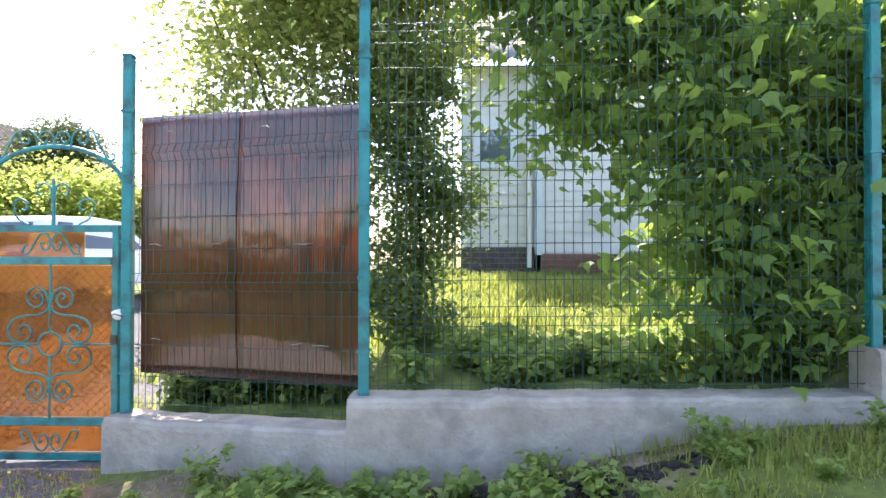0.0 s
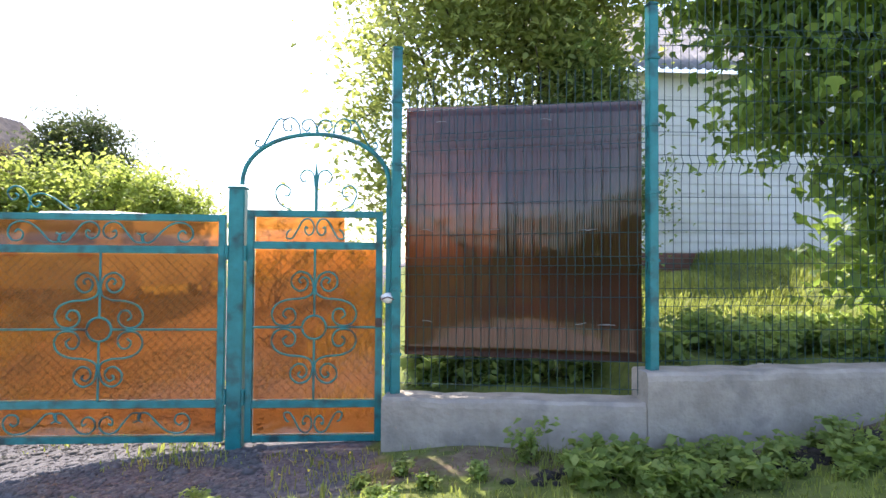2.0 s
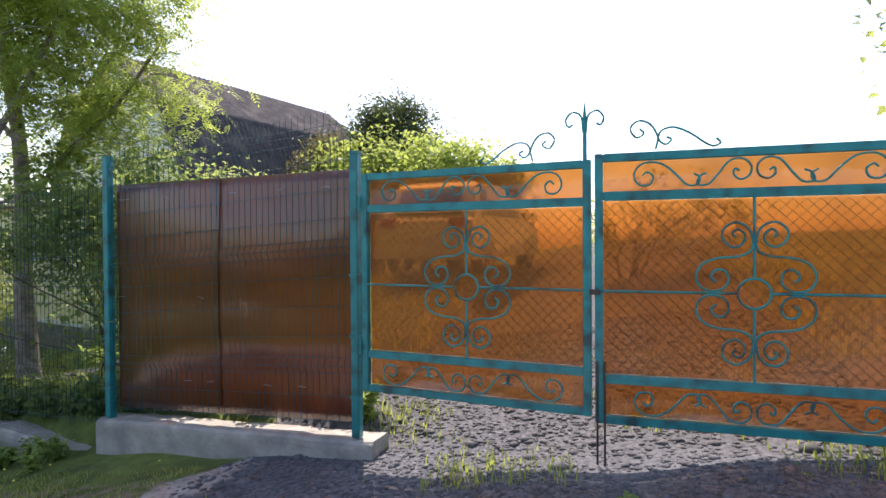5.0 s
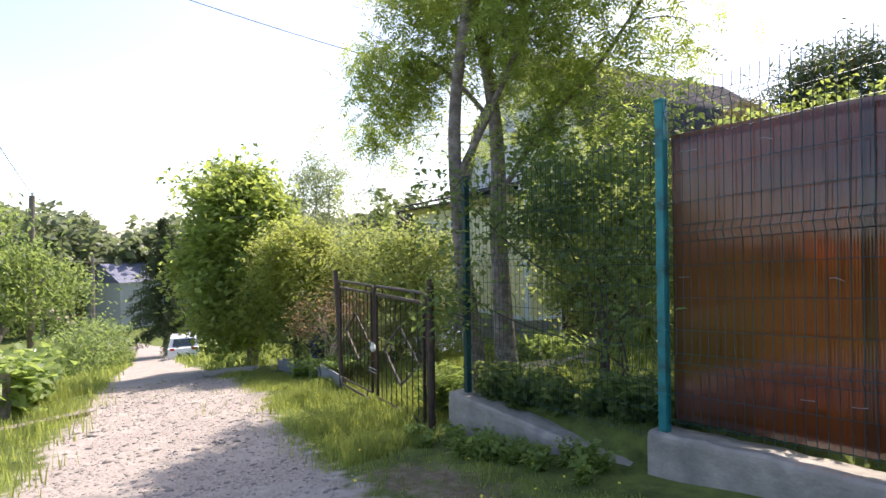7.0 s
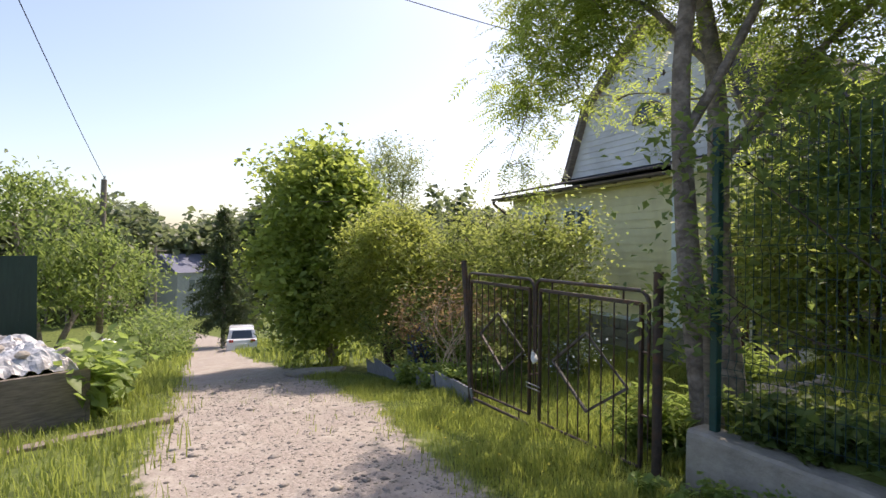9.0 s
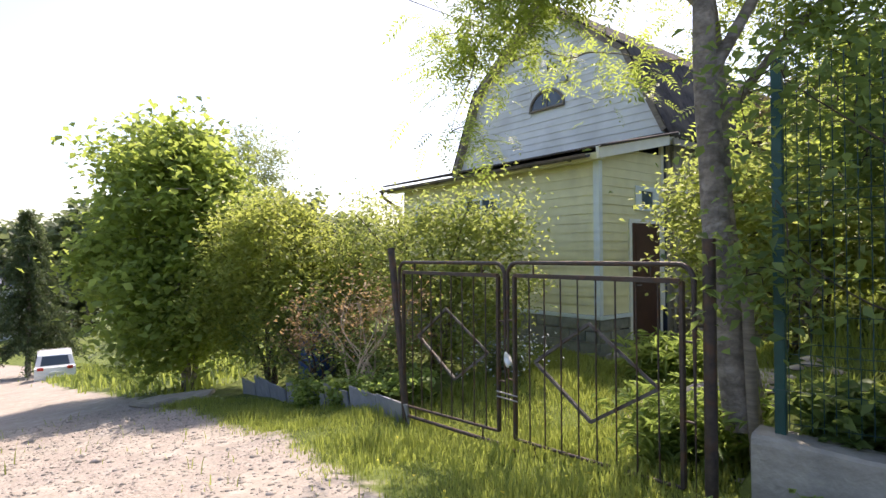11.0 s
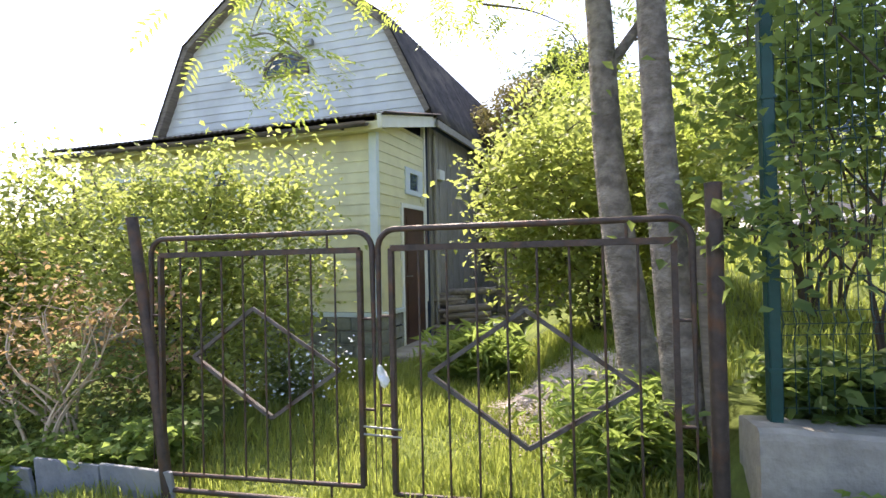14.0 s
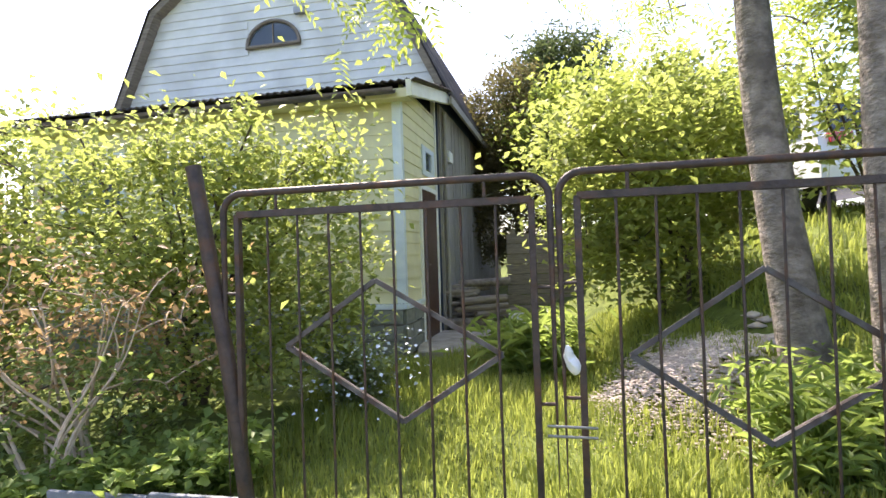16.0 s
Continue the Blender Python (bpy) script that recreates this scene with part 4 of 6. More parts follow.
def bar_gate(label, s0, s1, lift0, lift1, top, bottom0, bottom1, diamond, hung):
    """A leaf of bent pipe: outer hoop, inner frame, upright rods and a diamond of angle iron."""
    p = BA + BD * s0
    o = thing("iron_gate", label, "gate", (p[0], p[1], 0), "dark iron gates", turn=BTURN)
    w, r = s1 - s0, 0.10
    hoop = [(0, bottom0)] + [(0, top - r)]
    hoop += [(r - r * math.cos(a), top - r + r * math.sin(a)) for a in np.linspace(0.2, math.pi / 2, 7)]
    hoop += [(w - r + r * math.sin(a), top - r + r * math.cos(a)) for a in np.linspace(0, math.pi / 2, 8)] + [(w, bottom1)]
    tubes("hoop", [(np.array([(x, 0, z) for x, z in hoop]), 0.0165)], RUST, o, sides=10)
    tubes("bottom_pipe", [(np.array([(0, 0, bottom0), (w, 0, bottom1)]), 0.0165)], RUST, o, sides=10)
    x0, x1, zt = 0.075, w - 0.075, top - 0.10
    zb0, zb1 = bottom0 + 0.10, bottom1 + 0.10
    box("inner_top", (x0, -0.016, zt - 0.016), (x1, 0.016, zt + 0.016), RUST, o, 0.003)
    tubes("inner_bottom", [(np.array([(x0, 0, zb0), (x1, 0, zb1)]), 0.013)], RUST, o, sides=6)
    box("inner_stile", (x0 - 0.014, -0.016, zb0), (x0 + 0.014, 0.016, zt), RUST, o, 0.003)
    box("inner_stile", (x1 - 0.014, -0.016, zb1), (x1 + 0.014, 0.016, zt), RUST, o, 0.003)
    n = 9
    for i in range(1, n):
        x = x0 + (x1 - x0) * i / n
        zb = zb0 + (zb1 - zb0) * i / n
        tubes("rod", [(np.array([(x, 0, zb), (x + 0.003 * math.sin(i * 2), 0, (zb + zt) / 2), (x, 0, zt)]), 0.0062)], RUST, o, sides=6)
    for fx in (0.18, 0.82):
        tubes("stub", [(np.array([(w * fx, 0, zt), (w * fx, 0, top)]), 0.008)], RUST, o, sides=6)
        tubes("stub", [(np.array([(w * fx, 0, bottom0 * (1 - fx) + bottom1 * fx), (w * fx, 0, zb0 * (1 - fx) + zb1 * fx)]), 0.008)], RUST, o, sides=6)
    for z in (0.35, 0.68):
        zz = bottom0 + (top - bottom0) * z
        tubes("stub", [(np.array([(0, 0, zz), (x0, 0, zz)]), 0.008)], RUST, o, sides=6)
        tubes("stub", [(np.array([(x1, 0, zz), (w, 0, zz)]), 0.008)], RUST, o, sides=6)
    for i in range(4):
        a, b = diamond[i], diamond[(i + 1) % 4]
        va = Vector((a[0] - s0, -0.014, a[1]))
        vb = Vector((b[0] - s0, -0.014, b[1]))
        d = vb - va
        turn = math.degrees(math.atan2(d.z, d.x))
        bm = bmesh.new()
        m = Matrix.Translation(va) @ pose(0, 0, 0, 0, -turn, 0)
        add_box(bm, (0, -0.003, -0.011), (d.length, 0.003, 0.011), 0.0, m)
        add_box(bm, (0, -0.018, 0.009), (d.length, -0.003, 0.0125), 0.0, m)
        part("diamond_bar", bm, ANGLE, o, "worn steel angle bar")
    return o


right_leaf = bar_gate("closed dark iron bar gate with a steel diamond", 0.07, 1.595, 0, 0, 0.365, -1.06, -1.12, ((1.33, -0.39), (0.825, -0.05), (0.305, -0.405), (0.82, -0.73)), 0)
left_leaf = bar_gate("closed dark iron bar gate hung on a leaning post", 1.63, 3.14, 0, 0, 0.36, -1.10, -1.17, ((2.84, -0.355), (2.405, -0.06), (1.845, -0.39), (2.29, -0.685)), 1)
bp = BA + BD * 1.58
bag = thing("plastic_bag", "crumpled white plastic bag tied over the gate lock", "bag", (bp[0], bp[1] - 0.04, -0.40))
bm = bmesh.new()
bmesh.ops.create_icosphere(bm, subdivisions=3, radius=0.035)
for v in bm.verts:
    v.co.z *= 1.5
    v.co.x *= 0.75
    v.co *= 1 + 0.75 * noise.noise(v.co * 24) + 0.12 * noise.noise(v.co * 45)
    v.co.x += 0.35 * v.co.z * -1 * (v.co.z < 0)
part("bag", bm, WHITE_TRIM, bag)
for z in (-0.66, -0.70):
    tubes("bolt", [(np.array([(-0.10, 0, z + 0.40), (0.10, -0.01, z + 0.385)]), 0.006)], BARE, bag, "bare steel gate bolt")


# ---- yellow house ----
HT = math.degrees(math.atan2(math.sin(radians(14)), -math.cos(radians(14))))
house = new("yellow_house")
house.matrix_world = Matrix(((-math.cos(radians(14)), math.sin(radians(14)), 0, -13.48), (math.sin(radians(14)), math.cos(radians(14)), 0, 8.23), (0, 0, 1, 0), (0, 0, 0, 1)))
tagged(house, "pale yellow and white boarded country house with dark gambrel roof", "house")
# local axes: x along the front to the west, y into the house


def siding(name, x0, x1, y, z0, z1, mat, parent, pitch=0.135, face=-1, clip=None, holes=(), axis="x"):
    """Lap boards, one object a course, each tilted a little; clip(z) gives the ends at that height."""
    z, made = z0, []
    while z < z1 - 0.01:
        zt = min(z + pitch, z1)
        lo, hi = (x0, x1)
        lo2, hi2 = (x0, x1)
        if clip:
            lo, hi = clip(z)
            lo2, hi2 = clip(zt)
        spans = [(lo, hi, lo2, hi2)]
        for hx0, hx1, hz0, hz1 in holes:
            if zt > hz0 + 0.02 and z < hz1 - 0.02:
                cut = []
                for a, b, a2, b2 in spans:
                    if hx0 > a and hx1 < b:
                        cut += [(a, hx0, a2, hx0), (hx1, b, hx1, b2)]
                    else:
                        cut.append((a, b, a2, b2))
                spans = cut
        for a, b, a2, b2 in spans:
            bm = bmesh.new()
            e = 0.016
            co = [(a, y + face * e, z), (b, y + face * e, z), (b2, y + face * 0.003, zt), (a2, y + face * 0.003, zt), (a, y, z), (b, y, z), (b2, y, zt), (a2, y, zt)]
            if axis == "y":
                co = [(q, p, r) for p, q, r in co]
            vs = [bm.verts.new(c) for c in co]
            for f in ((0, 1, 2, 3), (0, 4, 5, 1), (3, 2, 6, 7), (0, 3, 7, 4), (1, 5, 6, 2), (4, 7, 6, 5)):
                bm.faces.new([vs[i] for i in f])
            bmesh.ops.recalc_face_normals(bm, faces=bm.faces)
            made.append(part("board", bm, mat, parent))
        z = zt
    return made


GZ0 = -1.03
body = box("wall", (0.0, 0.012, -0.46), (5.0, 1.7, 1.84), YELLOW_SIDING, house, 0.0, "yellow boarded porch wall")
# side wall with its shade put into the dark blue colour
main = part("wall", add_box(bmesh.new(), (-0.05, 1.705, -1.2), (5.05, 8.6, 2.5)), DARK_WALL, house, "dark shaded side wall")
siding("board", 0.02, 5.0, 0.012, -0.46, 1.78, YELLOW_SIDING, body, holes=((2.05, 2.95, 0.75, 1.45), (3.6, 4.5, 0.75, 1.45)))
siding("board", 0.02, 1.69, 0.0, -0.46, 2.02, YELLOW_SIDING, body, axis="y", holes=((0.75, 1.58, -1.2, 0.95), (0.93, 1.5, 1.12, 1.44)))
box("corner_trim", (-0.03, -0.022, -0.46), (0.075, 0.06, 1.80), TRIM, body, 0.004, "pale blue corner board")
box("corner_trim", (-0.024, 1.64, -0.46), (0.03, 1.72, 2.25), WHITE_TRIM, body, 0.004, "white corner board")
box("skirt_board", (-0.045, -0.05, -0.52), (5.02, 0.0, -0.465), TRIM, body, 0.004, "pale sill board")
box("skirt_board", (-0.05, 0.003, -0.52), (0.0, 0.75, -0.465), TRIM, body, 0.004, "pale sill board")
for wx in (2.5, 4.05):
    w = box("window", (wx - 0.42, -0.005, 0.78), (wx + 0.42, 0.02, 1.42), GLASS, body, 0.0, "dark glazed window with white frame")
    for lo, hi in (((wx - 0.48, -0.03, 0.72), (wx + 0.48, 0.0, 0.79)), ((wx - 0.48, -0.03, 1.41), (wx + 0.48, 0.0, 1.48)), ((wx - 0.48, -0.03, 0.79), (wx - 0.41, 0.0, 1.41)),
                   ((wx + 0.41, -0.03, 0.79), (wx + 0.48, 0.0, 1.41)), ((wx - 0.025, -0.025, 0.79), (wx + 0.025, 0.0, 1.41))):
        box("frame", lo, hi, TRIM, w, 0.003)
# door in the side wall, and the small window over it
door = box("door", (-0.03, 0.78, -1.03), (0.0, 1.55, 0.90), DOOR, house, 0.004, "dark brown closed wooden door")
for lo, hi in (((-0.04, 0.72, -1.03), (0.0, 0.78, 0.96)), ((-0.04, 1.55, -1.03), (0.0, 1.61, 0.96)), ((-0.04, 0.78, 0.90), (0.0, 1.55, 0.96))):
    box("frame", lo, hi, WHITE_TRIM, door, 0.003, "white door frame")
for z0, z1 in ((-0.9, -0.15), (0.0, 0.78)):
    box("door_panel", (-0.038, 0.88, z0), (-0.03, 1.45, z1), DOOR, door, 0.003)
tubes("door_handle", [(np.array([(-0.03, 0.86, -0.05), (-0.075, 0.86, -0.05), (-0.075, 0.96, -0.05)]), 0.009)], BARE, door, "steel door handle")
sw = box("window", (-0.012, 0.98, 1.16), (0.01, 1.46, 1.42), GLASS, house, 0.0, "small square window in a pale frame")
for lo, hi in (((-0.03, 0.9, 1.10), (0.0, 1.54, 1.17)), ((-0.03, 0.9, 1.41), (0.0, 1.54, 1.48)), ((-0.03, 0.9, 1.17), (0.0, 1.06, 1.41)), ((-0.03, 1.38, 1.17), (0.0, 1.54, 1.41))):
    box("frame", lo, hi, TRIM, sw, 0.003)
# plinth of rough blocks
plinth = box("plinth", (0.0, -0.02, -1.4), (5.0, 0.5, -0.52), MORTAR, house, 0.0, "grey-green rough stone plinth")
rngp = random.Random(4)
for row in range(3):
    z = -1.03 + row * 0.17
    x = 0.0 - 0.1 * (row % 2)
    while x < 4.9:
        L = rngp.uniform(0.28, 0.5)
        box("stone", (max(0.002, x), -0.045 - rngp.uniform(0, 0.012), z + 0.008), (min(x + L - 0.014, 5.0), -0.02, z + 0.16), PLINTH, plinth, 0.006)
        x += L
    y = -0.02
    while y < 0.72:
        L = rngp.uniform(0.22, 0.4)
        box("stone", (-0.03, y, z + 0.008), (0.0, min(y + L - 0.014, 0.74), z + 0.16), PLINTH, plinth, 0.006)
        y += L
# gable
KINK = [(-0.12, 2.45), (0.60, 3.92), (2.5, 5.35), (4.40, 3.98), (5.12, 2.45)]


def gable_clip(z):
    def at(pts):
        for (x0, z0), (x1, z1) in zip(pts[:-1], pts[1:]):
            if z0 <= z <= z1:
                return x0 + (x1 - x0) * (z - z0) / (z1 - z0)
        return pts[-1][0]
    return at(KINK[:3]) + 0.02, at(KINK[:1:-1]) - 0.02


gable = part("gable", bmesh.new(), WHITE_SIDING, house, "white boarded gable wall")
bm = bmesh.new()
f0 = [bm.verts.new((x, 1.70, z)) for x, z in KINK]
f1 = [bm.verts.new((x, 1.85, z)) for x, z in KINK]
bm.faces.new(f0)
bm.faces.new(f1[::-1])
for i in range(5):
    j = (i + 1) % 5
    bm.faces.new((f0[i], f1[i], f1[j], f0[j]))
bmesh.ops.recalc_face_normals(bm, faces=bm.faces)
bm.to_mesh(gable.data)
bm.free()
siding("board", 0, 5, 1.70, 2.40, 5.2, WHITE_SIDING, gable, clip=lambda z: gable_clip(max(z, 2.45)), holes=((2.0, 2.86, 3.3, 3.66),))
# half-round window
bm = bmesh.new()
arc = [(2.43 + 0.40 * math.cos(a), 3.32 + 0.33 * math.sin(a)) for a in np.linspace(0, math.pi, 17)]
vs = [bm.verts.new((x, 1.682, z)) for x, z in arc]
bm.faces.new(vs)
bmesh.ops.solidify(bm, geom=bm.faces[:], thickness=0.02)
# part of the sky reflection is in the glass tint
lunette = part("window", bm, GLASS, house, "half-round attic window reflecting the sky")
tubes("frame", [(np.array([(2.43 + 0.43 * math.cos(a), 1.665, 3.32 + 0.36 * math.sin(a)) for a in np.linspace(0, math.pi, 21)]), 0.028), (np.array([(1.98, 1.665, 3.31), (2.88, 1.665, 3.31)]), 0.028)], WOOD, lunette, "brown window frame")
tubes("glazing_bar", [(np.array([(2.43, 1.67, 3.32), (2.43, 1.67, 3.65)]), 0.012)], WOOD, lunette)
# roofs


def corrugated(name, a, b, c, d, mat, parent, label, wave=0.14, amp=0.022, thick=0.012):
    """Wavy sheet over a four-cornered slope; a-b is the eave, d-c the ridge."""
    a, b, c, d = (np.array(p, float) for p in (a, b, c, d))
    L = np.linalg.norm(b - a)
    nrm = np.cross(b - a, d - a)
    nrm /= np.linalg.norm(nrm)
    n = int(L / wave) * 4
    rows = 6
    v = []
    for k in (0, 1):
        for j in range(rows + 1):
            t = j / rows
            for i in range(n + 1):
                s = i / n
                p = (a * (1 - s) + b * s) * (1 - t) + (d * (1 - s) + c * s) * t
                v.append(p + nrm * (amp * math.sin(2 * math.pi * s * L / wave) - thick * k + 0.012 * (1 - (t * rows) % 1) * 0))
    v = np.array(v)
    f = []
    off = (rows + 1) * (n + 1)
    for j in range(rows):
        for i in range(n):
            q = j * (n + 1) + i
            f.append((q, q + 1, q + n + 2, q + n + 1))
            f.append((q + off, q + off + n + 1, q + off + n + 2, q + off + 1))
    for i in range(n):
        f.append((i, i + off, i + 1 + off, i + 1))
    return part_np(name, v, f, mat, parent, label, smooth=True)


corrugated("roof", (-0.30, -0.28, 1.93), (5.42, -0.28, 1.93), (5.42, 1.70, 2.36), (-0.30, 1.70, 2.36), ROOF, house, "dark corrugated porch roof", wave=0.09, amp=0.014)
BACK = 8.8
for p, q, lab in ((KINK[0], KINK[1], "steep dark roof slope"), (KINK[1], KINK[2], "upper dark roof slope"), (KINK[3], KINK[2], "upper dark roof slope"), (KINK[4], KINK[3], "steep dark roof slope")):
    sx = -0.14 if p[0] < 2.5 else 0.14
    px, pz = (p[0] + sx, p[1] - 0.22) if p in (KINK[0], KINK[4]) else (p[0] + sx * 0.3, p[1])
    qx, qz = (q[0] + sx * 0.3, q[1] + 0.02)
    corrugated("roof", (px, 1.5, pz + 0.05), (px, BACK, pz + 0.05), (qx, BACK, qz + 0.05), (qx, 1.5, qz + 0.05), ROOF, house, lab)
for p, q in zip(KINK[:-1], KINK[1:]):
    d = Vector((q[0] - p[0], 0, q[1] - p[1]))
    m = Matrix.Translation((p[0], 1.55, p[1])) @ pose(0, 0, 0, 0, -math.degrees(math.atan2(d.z, d.x)), 0)
    part("bargeboard", add_box(bmesh.new(), (-0.05, -0.03, -0.05), (d.length + 0.03, 0.16, 0.05), 0.004, m), WOOD, house, "brown bargeboard")
# fascia, gutter, downpipe
m = pose(-0.20, -0.20, 1.80, math.degrees(math.atan2(0.43, 1.98)), 0, 0)
part("fascia", add_box(bmesh.new(), (-0.03, -0.06, -0.03), (0.03, 2.12, 0.14), 0.004, m), WHITE_TRIM, house, "white sloping fascia board")
box("fascia", (-0.16, -0.22, 1.76), (5.35, -0.19, 1.86), YELLOW_SIDING, house, 0.004, "yellow eave board")
box("soffit", (-0.16, -0.19, 1.775), (5.3, 0.0, 1.79), YELLOW_SIDING, house, 0.0)
gut = [(x, -0.30 + 0.055 * math.cos(a), 1.84 + 0.055 * math.sin(a)) for x in (-0.05, 5.45) for a in np.linspace(math.pi, 2 * math.pi, 9)]
bm = bmesh.new()
vs = [bm.verts.new(p) for p in gut]
for i in range(8):
    bm.faces.new((vs[i], vs[i + 1], vs[i + 10], vs[i + 9]))
bmesh.ops.solidify(bm, geom=bm.faces[:], thickness=0.006)
gutter = part("gutter", bm, GUTTER, house, "dark brown half-round gutter")
tubes("downpipe", [(smooth_line([(5.38, -0.30, 1.80), (5.38, -0.29, 1.70), (5.25, -0.10, 1.52), (5.06, -0.06, 1.38), (5.05, -0.06, 0.9), (5.05, -0.06, -0.9)], 4), 0.035)], RUST, house, "dark brown downpipe", sides=10)
for x in np.arange(0.3, 5.3, 0.8):
    box("bracket", (x, -0.30, 1.78), (x + 0.02, -0.19, 1.81), RUST, gutter, 0.0)
# weathered board wall of the main house under the eave
side = box("wall", (-0.062, 1.725, -1.2), (-0.05, 8.6, 2.2), GREY_BOARD, house, 0.0, "weathered grey board side wall")
for i in range(34):
    yb = 1.735 + i * 0.2
    box("board", (-0.078 - 0.004 * (i % 3), yb, -1.0), (-0.062, yb + 0.188, 2.2), GREY_BOARD, side, 0.003)
box("eave_board", (-0.30, 1.55, 2.14), (-0.26, 8.7, 2.25), GREY_BOARD, house, 0.003, "weathered eave board")
box("vent", (-0.16, 1.95, 1.42), (-0.08, 2.2, 1.58), WHITE_TRIM, house, 0.006, "small white vent box")
tubes("downpipe", [(np.array([(-0.12, 1.84, 2.1), (-0.12, 1.84, -0.9)]), 0.03)], GREY_BOARD, house, sides=8)
slit = box("window", (-0.085, 5.3, 0.1), (-0.079, 5.5, 1.1), GLASS, house, 0.0, "narrow window in a pale frame")
for lo, hi in (((-0.1, 5.22, 0.02), (-0.079, 5.3, 1.18)), ((-0.1, 5.5, 0.02), (-0.079, 5.58, 1.18)), ((-0.1, 5.3, 1.1), (-0.079, 5.5, 1.18)), ((-0.1, 5.3, 0.02), (-0.079, 5.5, 0.1))):
    box("frame", lo, hi, WHITE_TRIM, slit, 0.003)
# insulator bracket on the gable
tubes("cable_bracket", [(np.array([(2.2, 1.68, 3.98), (2.2, 1.45, 4.0), (1.75, 1.45, 4.06)]), 0.012), (np.array([(2.2, 1.45, 3.95), (2.2, 1.45, 4.08)]), 0.02), (np.array([(1.8, 1.45, 4.02), (1.8, 1.45, 4.13)]), 0.02)], RUST, house, "small iron cable bracket")
box("meter_box", (1.88, 1.6, 3.72), (2.05, 1.68, 3.82), BARE, house, 0.004)
# floor slab by the door
step = box("doorstep", (-13.35, 8.1, -1.10), (-12.0, 9.9, -0.985), CONCRETE, None, 0.012)
tagged(step, "worn concrete slab before the house door", "doorstep", kind="structure")

# ---- white house behind the garden ----
wh = thing("white_house", "pale boarded house with blue-framed window behind the garden", "house", (0, 0, 0))
w1 = box("wall", (0.28, 8.15, 1.0), (1.32, 12, 4.2), WHITE_SIDING, wh, 0.0, "white boarded wall")
w2 = box("wall", (1.40, 8.05, 1.0), (9.5, 12, 4.2), WHITE_SIDING, wh, 0.0, "white boarded wall")
siding("board", 0.28, 1.30, 8.15, 1.52, 4.2, WHITE_SIDING, w1, 0.15, holes=((0.50, 1.05, 2.75, 3.25),))
siding("board", 1.42, 9.5, 8.05, 1.42, 4.2, WHITE_SIDING, w2, 0.15)
box("corner_board", (1.32, 7.99, 1.38), (1.42, 8.14, 4.2), TRIM, wh, 0.004, "white-blue corner board")
box("corner_board", (0.24, 8.08, 1.5), (0.32, 8.2, 4.2), TRIM, wh, 0.004)
ww = box("window", (0.52, 8.13, 2.76), (0.98, 8.16, 3.24), GLASS, wh, 0.0, "window with thick pale blue frame")
for lo, hi in (((0.42, 8.09, 2.66), (1.08, 8.14, 2.77)), ((0.42, 8.09, 3.23), (1.08, 8.14, 3.34)), ((0.42, 8.09, 2.77), (0.53, 8.14, 3.23)), ((0.97, 8.09, 2.77), (1.08, 8.14, 3.23))):
    box("frame", lo, hi, TRIM, ww, 0.004)
p1 = box("plinth", (0.24, 8.13, 0.8), (1.32, 8.4, 1.50), MORTAR, wh, 0.0)
p2 = box("plinth", (1.40, 8.02, 0.8), (9.5, 8.3, 1.40), MORTAR, wh, 0.0)
rngb = random.Random(6)
for x0, x1, y, zt, mat, par in ((0.24, 1.31, 8.13, 1.50, BRICK, p1), (1.42, 3.6, 8.02, 1.40, REDBRICK, p2)):
    for r in range(5):
        z = zt - 0.08 * (r + 1)
        x = x0 - 0.12 * (r % 2)
        while x < x1:
            a, b = max(x, x0), min(x + 0.245, x1)
            if b - a > 0.03:
                box("brick", (a, y - 0.012 - rngb.uniform(0, 0.004), z + 0.006), (b, y, z + 0.074), mat, par, 0.0)
            x += 0.255
tubes("downpipe", [(np.array([(1.24, 8.06, 4.1), (1.24, 8.06, 1.2)]), 0.035)], WHITE_TRIM, wh, "white downpipe", sides=10)
corrugated("roof", (-0.2, 7.7, 4.15), (9.8, 7.7, 4.15), (9.8, 10.2, 6.2), (-0.2, 10.2, 6.2), SLATE_ROOF, wh, "grey corrugated roof")
steps = thing("wooden_steps", "short weathered wooden stair rail beside the white house", "stair", (0.05, 8.3, hz(0.05, 8.3)))
for i in range(4):
    box("baluster", (-0.28 + i * 0.12, -0.02, 0), (-0.24 + i * 0.12, 0.02, 1.1 + 0.0 * i), WOOD, steps, 0.004)
box("handrail", (-0.34, -0.03, 1.1), (0.2, 0.03, 1.15), WOOD, steps, 0.004)
box("bottom_rail", (-0.34, -0.025, 0.25), (0.2, 0.025, 0.3), WOOD, steps, 0.004)


# ---- trees and shrubs ----
plant("bush", "tall light green leafy bush behind the brown panel", "bush", (-1.1, 5.1, hz(-1.1, 5.1)),
      [(-2.2, 5.0, 2.1, 0.35, 0.4, 0.8), (-1.75, 5.1, 3.2, 0.85, 0.7, 1.1), (-0.8, 5.0, 3.0, 0.9, 0.7, 1.2), (-1.2, 5.2, 4.3, 1.3, 0.8, 0.8), (-0.1, 5.0, 4.1, 0.7, 0.7, 0.5), (-0.55, 4.9, 3.2, 0.5, 0.5, 0.8), (0.15, 5.3, 3.5, 0.4, 0.4, 0.5), (0.4, 5.2, 4.3, 0.6, 0.5, 0.45)],
      L_BUSH, 400, 72, 0.075, 0.18, seed=3, stems=7, trunk_r=0.035, twigs=190, shell=0.35)
